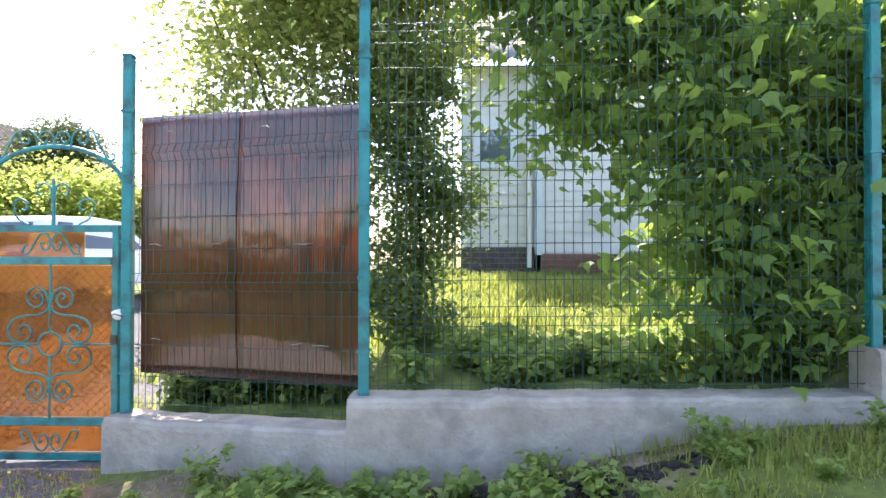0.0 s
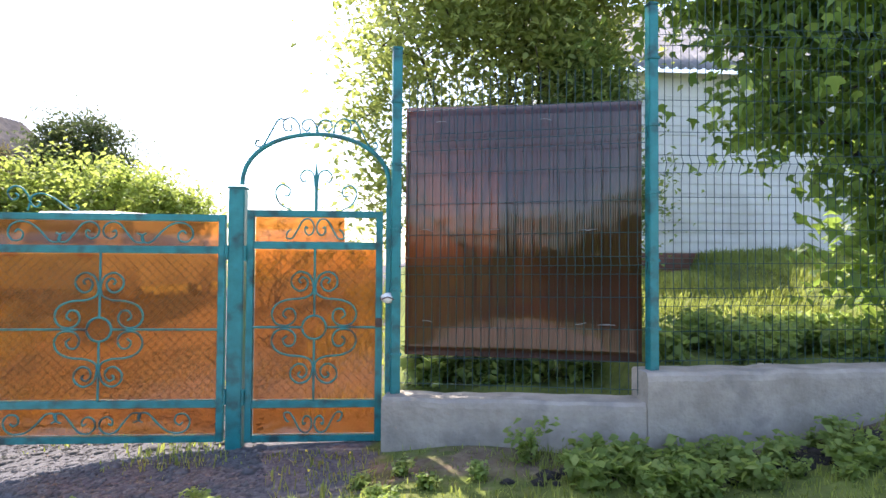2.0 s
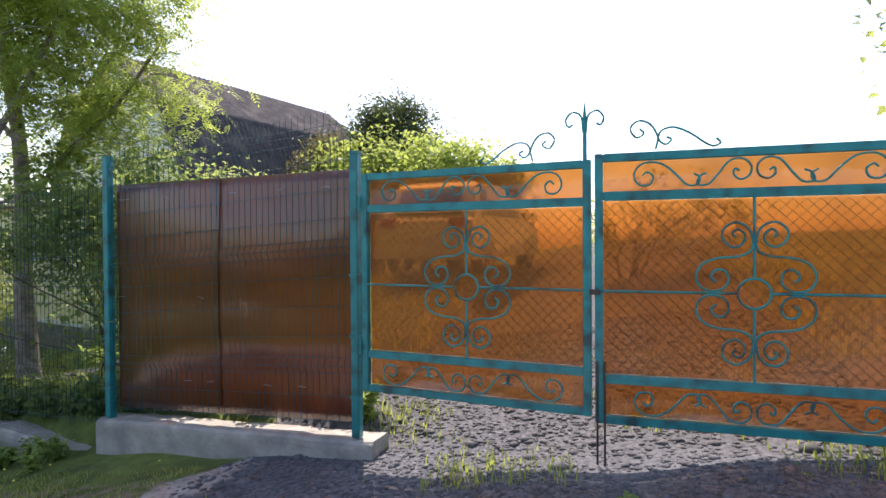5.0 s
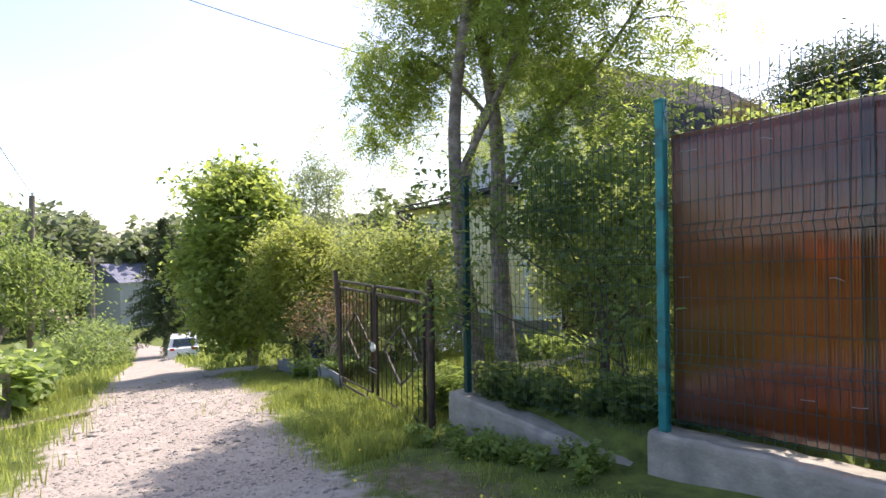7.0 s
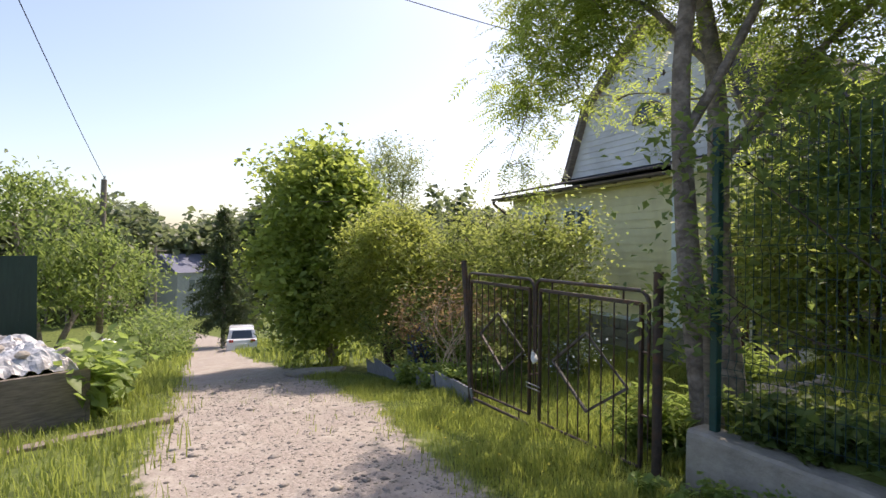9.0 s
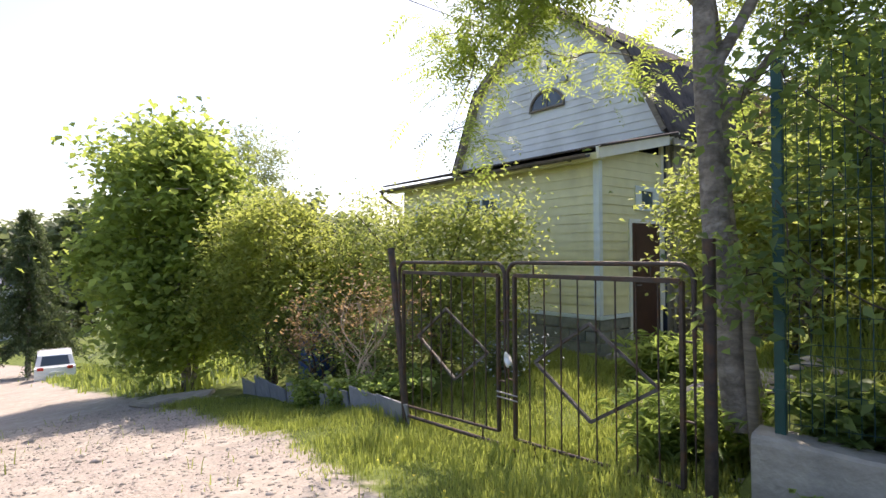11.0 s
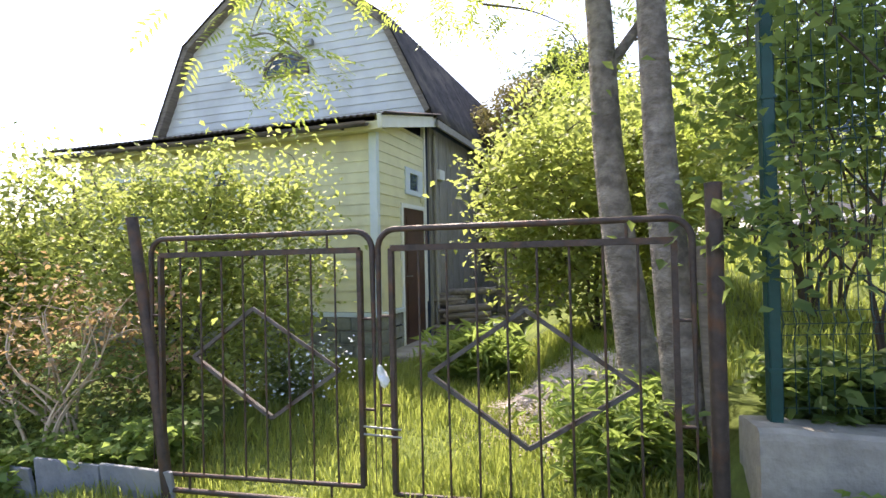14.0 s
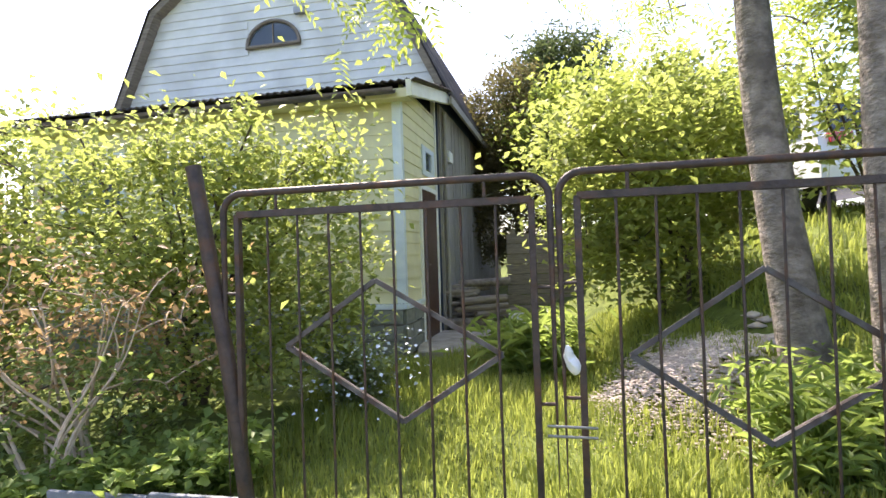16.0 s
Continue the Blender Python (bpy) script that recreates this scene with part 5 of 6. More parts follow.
plant("shrub", "dark green shrub at the corner of the mesh", "shrub", (-0.2, 4.75, hz(-0.2, 4.75)),
      [(-0.25, 4.75, 2.6, 0.35, 0.4, 0.9), (-0.2, 4.7, 1.7, 0.4, 0.4, 0.7), (-0.25, 4.6, 1.0, 0.42, 0.4, 0.4), (0.15, 4.8, 1.9, 0.2, 0.2, 0.2)], L_DARK, 190, 75, 0.055, 0.13, seed=4, stems=5, trunk_r=0.02, twigs=60, shell=0.4)
plant("climber", "broad-leaved green climber hanging over the fence", "climber", (2.3, 3.9, hz(2.3, 3.9)),
      [(2.3, 3.75, 2.2, 0.95, 0.45, 1.4), (1.35, 3.8, 3.05, 0.9, 0.45, 0.6), (1.95, 3.65, 1.15, 0.6, 0.35, 0.5), (3.4, 3.8, 2.0, 0.9, 0.6, 1.6), (0.85, 3.95, 3.45, 0.7, 0.5, 0.35), (1.15, 3.9, 2.45, 0.35, 0.3, 0.45)],
      L_VINE, 350, 48, 0.118, 0.2, seed=5, stems=5, trunk_r=0.04, twigs=110, aspect=0.85, droop=0.75, broad=True, shell=0.35)
rowan = plant("rowan_tree", "two-stemmed rowan with grey bark and feathery leaves", "tree", (-11.0, 4.95, -0.62),
              [(-11.2, 4.9, 4.6, 2.1, 1.3, 1.1), (-12.5, 4.9, 3.3, 1.0, 0.6, 0.6), (-12.9, 4.9, 3.1, 0.8, 0.5, 0.5), (-13.3, 5.1, 2.6, 0.7, 0.4, 0.45), (-13.4, 5.0, 2.5, 0.5, 0.4, 0.45), (-12.4, 4.8, 2.8, 0.6, 0.4, 0.4), (-10.2, 5.0, 3.2, 0.8, 0.9, 0.9), (-9.6, 5.2, 3.8, 0.8, 0.7, 0.7), (-9.7, 5.6, 2.6, 0.6, 0.6, 0.7), (-10.2, 5.4, 1.9, 0.5, 0.5, 0.5), (-10.8, 5.5, 1.9, 0.3, 0.5, 0.8), (-10.7, 5.3, 2.8, 0.45, 0.5, 0.7), (-11.3, 5.2, 3.6, 0.8, 0.6, 0.5), (-11.9, 5.0, 3.6, 1.0, 0.5, 0.5), (-10.4, 4.9, 4.4, 1.2, 0.8, 0.8), (-13.4, 4.9, 1.75, 0.16, 0.16, 0.45), (-14.0, 5.0, 1.7, 0.12, 0.12, 0.25), (-11.2, 5.6, 3.0, 0.9, 0.6, 0.7), (-10.55, 6.2, 1.75, 0.4, 0.4, 0.6), (-11.4, 6.5, 2.1, 0.5, 0.4, 0.3), (-12.4, 5.8, 2.4, 0.6, 0.3, 0.3)],
              L_ROWAN, 700, 14, 0.2, 0.17, seed=8, trunk_r=0.138, twigs=330, bark=BARK, feathered=True, thin=0.42, girth=(0.98, 0.82, 0.22, 0.3, 0.26),
              trunks=[[(-0.10, 0.18, -0.08), (-0.17, 0.2, 0.45), (-0.27, 0.24, 1.42), (-0.36, 0.28, 3.0), (-0.8, 0.2, 5.2)],
                      [(-0.02, -0.36, -0.08), (-0.10, -0.42, 0.75), (-0.16, -0.47, 1.5), (-0.18, -0.50, 3.0), (0.1, -0.3, 5.2)],
                      [(-0.34, 0.26, 2.9), (-0.9, 0.0, 3.6), (-1.6, -0.05, 4.0), (-2.2, 0.1, 3.7)],
                      [(-0.17, -0.48, 2.2), (0.16, -0.3, 2.9), (0.5, 0.0, 3.9), (0.9, 0.1, 4.8)],
                      [(-0.30, 0.25, 2.0), (0.25, 0.35, 2.7), (0.9, 0.5, 3.3), (1.5, 0.5, 3.9)]])
plant("shrub", "dense dark green shrub growing through the mesh", "shrub", (-9.6, 5.0, hz(-9.6, 5.0)),
      [(-9.75, 5.0, 1.1, 0.7, 0.5, 0.6), (-10.4, 4.95, 1.4, 0.38, 0.4, 0.8), (-9.2, 4.75, 0.7, 0.45, 0.35, 0.6), (-9.15, 5.1, 1.5, 0.45, 0.4, 0.5), (-10.1, 4.4, 1.2, 0.4, 0.25, 0.5), (-10.66, 4.04, 1.15, 0.3, 0.2, 0.7), (-10.72, 4.03, 0.3, 0.25, 0.16, 0.5), (-9.3, 4.45, 0.2, 0.3, 0.25, 0.4)],
      L_DARK, 155, 46, 0.075, 0.19, seed=9, stems=11, trunk_r=0.0115, twigs=150)
plant("shrub", "light leafy thicket of young shoots behind the mesh", "shrub", (-9.2, 6.6, hz(-9.2, 6.6)),
      [(-9.3, 6.6, 1.2, 0.7, 0.5, 0.7), (-8.6, 6.4, 0.6, 0.5, 0.4, 0.6), (-9.7, 6.9, 1.7, 0.4, 0.4, 0.4)],
      L_BUSH, 50, 46, 0.085, 0.19, seed=10, stems=10, trunk_r=0.024, twigs=90)
plant("bush", "sunlit light green bush beside the house door", "bush", (-10.9, 7.2, hz(-10.9, 7.2)),
      [(-11.45, 7.1, 0.75, 0.75, 0.65, 0.85), (-10.5, 7.6, 1.0, 0.9, 0.8, 1.0), (-11.2, 7.1, 0.0, 0.6, 0.5, 0.4)],
      L_BUSH, 290, 66, 0.078, 0.17, seed=11, stems=5, trunk_r=0.028, twigs=70)
plant("lilac_bush", "light green lilac bush before the yellow porch", "bush", (-15.1, 6.6, hz(-15.1, 6.6)),
      [(-14.25, 6.7, 0.25, 0.55, 0.5, 0.7), (-15.3, 6.5, 0.92, 0.16, 0.16, 0.4), (-14.95, 6.5, 0.8, 0.25, 0.2, 0.4), (-16.7, 6.5, 0.95, 0.22, 0.2, 0.4), (-16.0, 6.5, 0.95, 0.2, 0.16, 0.35), (-13.95, 6.75, 0.95, 0.14, 0.14, 0.55), (-14.6, 6.6, 1.0, 0.16, 0.16, 0.5), (-15.2, 6.6, 0.4, 0.9, 0.6, 0.8), (-16.3, 6.6, 0.45, 0.9, 0.6, 0.9), (-14.6, 6.2, -0.3, 0.9, 0.45, 0.6), (-17.2, 6.8, 0.0, 0.7, 0.6, 0.8)],
      L_BUSH, 430, 54, 0.068, 0.17, seed=12, stems=8, trunk_r=0.026, twigs=130, aspect=0.6)
plant("rose_bush", "tangled brown dry rose bush by the gate post", "bush", (-15.3, 5.35, hz(-15.3, 5.35)),
      [(-15.0, 5.35, -0.3, 0.6, 0.35, 0.42), (-15.7, 5.5, -0.30, 0.7, 0.4, 0.5), (-16.4, 5.5, -0.5, 0.7, 0.4, 0.45)], L_DRY, 62, 36, 0.05, 0.13, seed=13, stems=16, trunk_r=0.014, twigs=190, bark=DRY)
plant("shrub", "mixed low green hedge shrub along the lane", "shrub", (-16.6, 5.55, hz(-16.6, 5.55)),
      [(-15.6, 5.6, -0.75, 0.8, 0.4, 0.45), (-16.8, 5.7, -0.7, 0.9, 0.45, 0.6), (-17.9, 5.8, -0.9, 0.8, 0.5, 0.7)], L_DARK, 120, 60, 0.055, 0.14, seed=14, stems=9, trunk_r=0.02, twigs=70)
plant("maple_tree", "multi-stemmed bright green maple beside the lane", "tree", (-21.3, 6.2, hz(-21.3, 6.2)),
      [(-21.6, 6.0, 1.3, 1.6, 1.5, 1.4), (-20.5, 5.7, -0.2, 1.2, 1.1, 0.8), (-22.9, 5.9, 0.4, 1.1, 1.1, 1.2), (-20.9, 6.1, 2.3, 0.9, 0.9, 0.8), (-22.4, 5.9, 2.5, 1.1, 1.0, 0.7), (-20.1, 6.2, 1.1, 0.8, 0.9, 0.8), (-21.4, 5.8, -1.0, 1.5, 1.0, 0.6)],
      L_MAPLE, 430, 66, 0.15, 0.25, seed=15, stems=6, trunk_r=0.06, twigs=120, bark=BARK, aspect=0.8)
plant("bush", "yellow-green rounded bush beside the maple", "bush", (-18.2, 6.1, hz(-18.2, 6.1)),
      [(-18.2, 6.0, 0.5, 1.0, 0.9, 0.95), (-17.4, 6.3, -0.3, 0.8, 0.8, 0.8), (-19.2, 5.9, -0.5, 0.9, 0.7, 0.8)],
      L_YELLOW, 320, 90, 0.08, 0.17, seed=16, stems=6, trunk_r=0.035, twigs=80)
plant("willow_tree", "grey-green willow behind the hedge", "tree", (-26.5, 11.0, hz(-26.5, 11.0)),
      [(-26.5, 11.0, 2.7, 1.2, 1.1, 2.0), (-25.0, 10.5, 0.5, 1.2, 1.1, 1.3)], L_SILVER, 170, 60, 0.14, 0.28, seed=17, stems=3, trunk_r=0.08, twigs=60, bark=BARK, aspect=0.35)
plant("apple_tree", "spreading grey-green apple tree on the verge", "tree", (-29.5, 0.5, hz(-29.5, 0.5)),
      [(-29.5, 0.0, 0.6, 2.6, 2.6, 2.1), (-28.5, -2.8, 0.2, 2.4, 2.2, 2.0), (-30.5, 2.4, -0.4, 1.8, 1.6, 1.5), (-30.0, -6.0, 0.6, 2.6, 2.4, 2.4)],
      L_DARK, 420, 62, 0.18, 0.35, seed=18, stems=5, trunk_r=0.13, twigs=90, bark=BARK, aspect=0.45, droop=0.6)
plant("bush", "roadside bush of mixed greens near the pole", "bush", (-37.0, 5.0, hz(-37.0, 5.0)),
      [(-37, 4.6, -3.6, 2.0, 1.6, 1.2), (-40, 5.6, -4.2, 2.0, 1.5, 1.3), (-44, 6.4, -4.6, 2.0, 1.5, 1.6), (-34, 3.6, -3.3, 1.6, 1.2, 0.9)], L_DARK, 200, 45, 0.17, 0.32, seed=19, stems=6, trunk_r=0.04, twigs=40)
plant("bush", "lilac bush in flower beside the parked car", "bush", (-40.0, 12.6, hz(-40.0, 12.6)),
      [(-38, 12.2, -3.4, 1.6, 1.4, 1.4), (-42, 13.8, -4.0, 1.8, 1.4, 1.6), (-33, 10.4, -2.3, 1.6, 1.2, 1.5), (-29, 9.2, -1.6, 1.6, 1.2, 1.6), (-48.5, 16.5, -4.5, 2, 1.6, 2.2)], L_SILVER, 240, 45, 0.16, 0.3, seed=20, stems=6, trunk_r=0.05, twigs=40)
plant("tree", "light green garden tree beyond the gate", "tree", (-8.6, 12.4, hz(-8.6, 12.4)),
      [(-8.2, 12.3, 2.5, 1.3, 1.0, 0.9), (-9.6, 12.5, 2.6, 1.1, 0.9, 1.0), (-10.8, 12.2, 2.2, 0.9, 0.8, 0.9), (-7.2, 12.7, 2.1, 0.8, 0.8, 0.8), (-8.8, 12.4, 1.4, 1.8, 1.0, 0.8)],
      L_MAPLE, 330, 70, 0.12, 0.22, seed=21, stems=4, trunk_r=0.05, twigs=60)
plant("pine_tree", "dark round-topped pine behind the gate", "tree", (-10.1, 14.2, hz(-10.1, 14.2)),
      [(-10.1, 14.2, 3.9, 1.1, 1.0, 1.0), (-10.5, 14.4, 2.6, 1.6, 1.2, 1.2), (-9.2, 14.2, 2.0, 1.4, 1.2, 1.1)], L_SPRUCE, 380, 80, 0.15, 0.2, seed=22, stems=1, trunk_r=0.10, twigs=60, bark=BARK, aspect=0.3)
plant("thuja", "brownish conifer behind the lean-to", "tree", (-11.4, 13.0, hz(-11.4, 13.0)),
      [(-11.6, 13.0, 2.6, 0.7, 0.7, 1.4), (-11.6, 13.0, 1.0, 0.9, 0.8, 1.2)], L_THUJA, 260, 80, 0.10, 0.15, seed=23, stems=1, trunk_r=0.08, twigs=30, bark=BARK, aspect=0.35)
plant("bush", "low sparse shrub with young shoots behind the gate", "bush", (-4.3, 9.6, hz(-4.3, 9.6)),
      [(-4.2, 9.6, 1.4, 0.9, 0.6, 0.8), (-3.2, 9.4, 1.3, 0.7, 0.6, 0.7)], L_BUSH, 70, 45, 0.06, 0.14, seed=24, stems=7, trunk_r=0.018, twigs=50)
for i, (x, y, k) in enumerate(((-15.5, -20.5, 0.9), (-11.5, -21.5, 0.8), (-8.0, -20.0, 0.7), (-4.6, -21.0, 0.85), (-1.0, -20.0, 1.0), (2.4, -20.5, 0.85), (6.0, -21.5, 0.75), (9.5, -20.5, 0.9))):
    z0 = hz(x, y)
    plant("lime_tree", "leafy tree beyond the tilled plot across the lane", "tree", (x, y, z0), [(x, y, z0 + 2.7 * k, 1.9, 1.5, 1.7 * k), (x + 0.8, y, z0 + 1.2, 2.1, 1.4, 1.2)],
          L_DARK, 190, 46, 0.26, 0.4, seed=30 + i, stems=3, trunk_r=0.13, twigs=20, bark=BARK, group="trees across the lane")


def spruce(label, x, y, h, r, seed):
    """A spruce: straight trunk and whorls of drooping, needled boughs."""
    rng = np.random.default_rng(seed)
    z0 = hz(x, y)
    o = thing("spruce_tree", label, "tree", (x, y, z0), "spruces")
    tubes("trunk", [(np.array([(0, 0, -0.2), (0, 0, h * 0.5), (0, 0, h)]), np.array([0.16, 0.09, 0.01]))], BARK, o, sides=8)
    pts, lines = [], []
    z = h * 0.15
    while z < h * 0.98:
        rr = r * (1 - (z / h)) ** 0.85 + 0.12
        for k in range(9):
            a = rng.uniform(0, 6.28)
            L = rr * rng.uniform(0.75, 1.15)
            t = np.linspace(0, 1, 5)
            ln = np.stack([np.cos(a) * L * t, np.sin(a) * L * t, z + 0.25 * L * t - 0.55 * L * t * t], -1)
            lines.append((ln, np.linspace(0.02, 0.004, 5)))
            m = int(10 + L * 34)
            tt = rng.uniform(0.12, 1, m)
            p = np.stack([np.cos(a) * L * tt, np.sin(a) * L * tt, z + 0.25 * L * tt - 0.55 * L * tt * tt - 0.05], -1)
            pts.append(p + rng.normal(0, 0.10, (m, 3)))
        z += h * 0.032
    tubes("boughs", lines, TWIG, o, sides=3)
    v, f = leaf_arrays(np.concatenate(pts), 0.26, rng, 0.6, 0.28)
    part_np("needles", v, f, L_SPRUCE, o)
    return o


spruce("dark green pointed spruce behind the parked car", -51.5, 11.75, 10.6, 3.5, 41)


def forest():
    """Distant woods: trunks and clumped crowns on the far slope."""
    rng = np.random.default_rng(50)
    vs, fs, n = [], [], 0
    tl = []
    for i in range(230):
        a = rng.uniform(-28, 50)
        d = rng.uniform(88, 150)
        x, y = -7 - d * math.cos(radians(a)), 1 + d * math.sin(radians(a))
        z0 = float(land(x, y))
        h = rng.uniform(15.0, 19.0) * (0.95 + 0.1 * math.sin(a * 0.4)) * (d / 110) ** 0.3
        r = rng.uniform(2.0, 3.4)
        pts, _ = clump_points([(x, y, z0 + h * 0.58, r, r, h * 0.42)], 30, 18, 0.9, rng, 0.5)
        v, f = leaf_arrays(pts, 1.3, rng, 0.2, 0.8)
        vs.append(v)
        fs.append(f + n)
        n += len(v)
        tl.append((np.array([(x, y, z0), (x, y, z0 + h * 0.7)]), 0.16))
    o = thing("far_woods", "hazy light green woods on the far slope", "woods", kind="stuff")
    # crowns take the hazed leaf colour, no real haze lies between
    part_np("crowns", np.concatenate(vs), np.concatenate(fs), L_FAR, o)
    tubes("trunks", tl, BARK, o, sides=4)


forest()


# ---- grass, herbs, stones ----
def blades(name, label, places, height, seed, mat=None, width=0.007, lean=0.7):
    """Grass: bent three-piece blades, one object."""
    rng = np.random.default_rng(seed)
    x, y = places
    n = len(x)
    z = land(x, y)
    h = height * rng.uniform(0.35, 1.3, n) * (0.85 + 0.5 * np.sin(x * 3.1 + np.sin(y * 2.3)) * np.sin(y * 3.7 + 1.1 * np.sin(x * 1.9)))
    a = rng.uniform(0, 6.28, n)
    l = rng.uniform(0.1, 1, n) * lean
    p = np.stack([x, y, z - 0.01], -1)
    d = np.stack([np.cos(a), np.sin(a), np.zeros(n)], -1)
    s = np.stack([-np.sin(a), np.cos(a), np.zeros(n)], -1) * (width * rng.uniform(0.6, 1.4, n))[:, None]
    up = np.array([0, 0, 1.0])
    m = p + d * (h * l * 0.35)[:, None] + up * (h * 0.6)[:, None]
    t = p + d * (h * l)[:, None] + up * (h * (1 - 0.25 * l))[:, None]
    v = np.stack([p - s, p + s, m + s * 0.8, m - s * 0.8, t], 1).reshape(-1, 3)
    i = np.arange(n)[:, None] * 5
    f = np.concatenate([i + np.array([[0, 1, 2]]), i + np.array([[0, 2, 3]]), i + np.array([[3, 2, 4]])], 1).reshape(-1, 3)
    o = part_np(name, v, f, mat or L_GRASS)
    return tagged(o, label, "grass", kind="stuff")


def scatter(n, x0, x1, y0, y1, seed, keep=None):
    rng = np.random.default_rng(seed)
    x, y = rng.uniform(x0, x1, n), rng.uniform(y0, y1, n)
    k = np.ones(n, bool) if keep is None else keep(x, y, rng)
    return x[k], y[k]


def off_road(x, y, rng):
    patch = np.sin(x * 2.3) * np.sin(y * 3.1 + 1) * 0.5 + np.sin(x * 5.1 + y * 4.3) * 0.3
    return (road_mask(x, y) + rng.normal(0, 0.22, len(x)) < 0.42) & (patch + rng.uniform(-0.6, 1.0, len(x)) > -0.25)


def fence_d(x, y):
    return y - np.interp(x, FX, FY)


blades("grass", "short patchy trodden grass before the fence", scatter(70000, -10.8, 4, 1.3, 3.5, 61, lambda x, y, r: off_road(x, y, r) & (fence_d(x, y) < -0.28) & (r.uniform(0, 1, len(x)) < 0.35 + 0.5 * (np.sin(x * 1.7 + 2) * np.sin(y * 2.9) > 0))), 0.07, 61, width=0.004)
blades("grass", "bright sunlit grass tufts below the overgrown fence", scatter(16000, 0.7, 4, 1.4, 2.95, 69, lambda x, y, r: np.sin(x * 4.1) * np.sin(y * 5.3) + r.normal(0, 0.4, len(x)) > 0.0), 0.10, 69, width=0.005)
blades("grass", "lush sunlit lane-side grass by the dark gates", scatter(90000, -20, -10.7, 2.6, 5.2, 62, lambda x, y, r: off_road(x, y, r) & (fence_d(x, y) < 0.1)), 0.12, 62, width=0.004)
blades("lawn", "lush unmown lawn behind the dark gates", scatter(34000, -14.2, -11.0, 4.2, 8.2, 63, lambda x, y, r: fence_d(x, y) > 0.0), 0.13, 63, width=0.004)
blades("lawn", "bright sunlit lawn before the white house", scatter(42000, -1.8, 4.5, 4.2, 8.0, 64, lambda x, y, r: y + r.normal(0, 0.35, len(x)) > 5.0), 0.13, 64, width=0.006)
blades("grass", "tall weedy grass on the lane's far verge", scatter(42000, -26, -9, -3, 3.5, 65, lambda x, y, r: (y < np.interp(x, (-60, -18.6, -13, -10, 0), (11.5, 2.2, 0.85, 0.0, -1.2)) + r.normal(0, 0.18, len(x)))), 0.22, 65, width=0.006)
blades("grass", "roadside grass further down the lane", scatter(24000, -60, -20, 0, 16, 66, off_road), 0.32, 66, width=0.022)
blades("grass", "sunlit grass behind the shrubs and the mesh", scatter(22000, -10.8, -2, 5.0, 11, 67, lambda x, y, r: road_mask(x, y) < 0.3), 0.2, 67, width=0.008)
blades("grass", "grass tufts on the gravel drive", scatter(9000, -6.4, -2.0, 3.2, 5.6, 68, lambda x, y, r: np.sin(x * 3.3) * np.sin(y * 4.1) + r.normal(0, 0.3, len(x)) > 0.45), 0.10, 68, width=0.005)


def herbs(label, spots, size, height, per, seed, mat=None, name="herb", aspect=0.7):
    """Low leafy herbs: stems with leaves, one object a plant."""
    rng = np.random.default_rng(seed)
    for x, y in spots:
        z = hz(x, y)
        o = thing(name, label, "herb", (x, y, z), "herbs by the footing")
        lines, pts = [], []
        for k in range(per):
            a, h = rng.uniform(0, 6.28), height * rng.uniform(0.5, 1.2)
            e = np.array([math.cos(a) * h * 0.55, math.sin(a) * h * 0.45, h])
            ln = smooth_line([(0, 0, -0.02), e * np.array([0.35, 0.35, 0.6]), e], 3)
            lines.append((ln, np.linspace(0.004, 0.0015, len(ln))))
            for q in ln[1:]:
                for j in range(3):
                    pts.append(q + rng.normal(0, size * 0.6, 3) * np.array([1, 1, 0.4]))
        v, f = leaf_arrays(np.array(pts), size, rng, 0.15, aspect)
        tagged(tubes("stalk", lines, L_HERB, o, sides=3), kind="stuff")
        part_np("leaves", v, f, mat or L_HERB, o)


rng = np.random.default_rng(70)
herbs("leafy green weeds growing at the concrete footing", [(rng.uniform(-1.0, 1.0), rng.uniform(2.45, 2.86)) for i in range(24)], 0.06, 0.13, 8, 71)
herbs("taller single weed beside the footing", [(1.45, 2.8), (-1.2, 2.9), (0.6, 2.85), (2.3, 2.75)], 0.05, 0.2, 7, 72)
herbs("dense broad-leaved ground cover behind the footing", [(rng.uniform(-0.3, 2.5), rng.uniform(3.35, 4.2)) for i in range(48)], 0.075, 0.20, 9, 73)
herbs("large-leaved nettles under the brown panel", [(rng.uniform(-1.8, -0.55), rng.uniform(3.75, 4.15)) for i in range(22)], 0.09, 0.26, 8, 74)
herbs("large-leaved weeds spilling over the sloping footing", [(rng.uniform(-10.6, -8.6), rng.uniform(4.2, 4.6)) for i in range(40)], 0.08, 0.26, 9, 75, L_DARK)
herbs("narrow-leaved lily clump behind the dark gate", [(rng.uniform(-11.6, -11.05), rng.uniform(4.35, 4.9)) for i in range(14)], 0.12, 0.42, 9, 76, aspect=0.2)
herbs("yellow-green iris clump in the yard", [(rng.uniform(-12.6, -11.9), rng.uniform(6.9, 7.6)) for i in range(8)], 0.22, 0.4, 9, 77, aspect=0.12)
herbs("flowerbed herbs with pale blossoms", [(rng.uniform(-14.1, -13.4), rng.uniform(5.9, 6.6)) for i in range(16)], 0.045, 0.42, 9, 78, L_SILVER)
herbs("green weeds under the rose bush", [(rng.uniform(-16.5, -14.2), rng.uniform(4.95, 5.3)) for i in range(30)], 0.07, 0.34, 9, 79)
herbs("weeds along the foot of the brown panel", [(rng.uniform(-8.5, -6.3), rng.uniform(4.15, 4.35)) for i in range(22)], 0.06, 0.24, 8, 80)
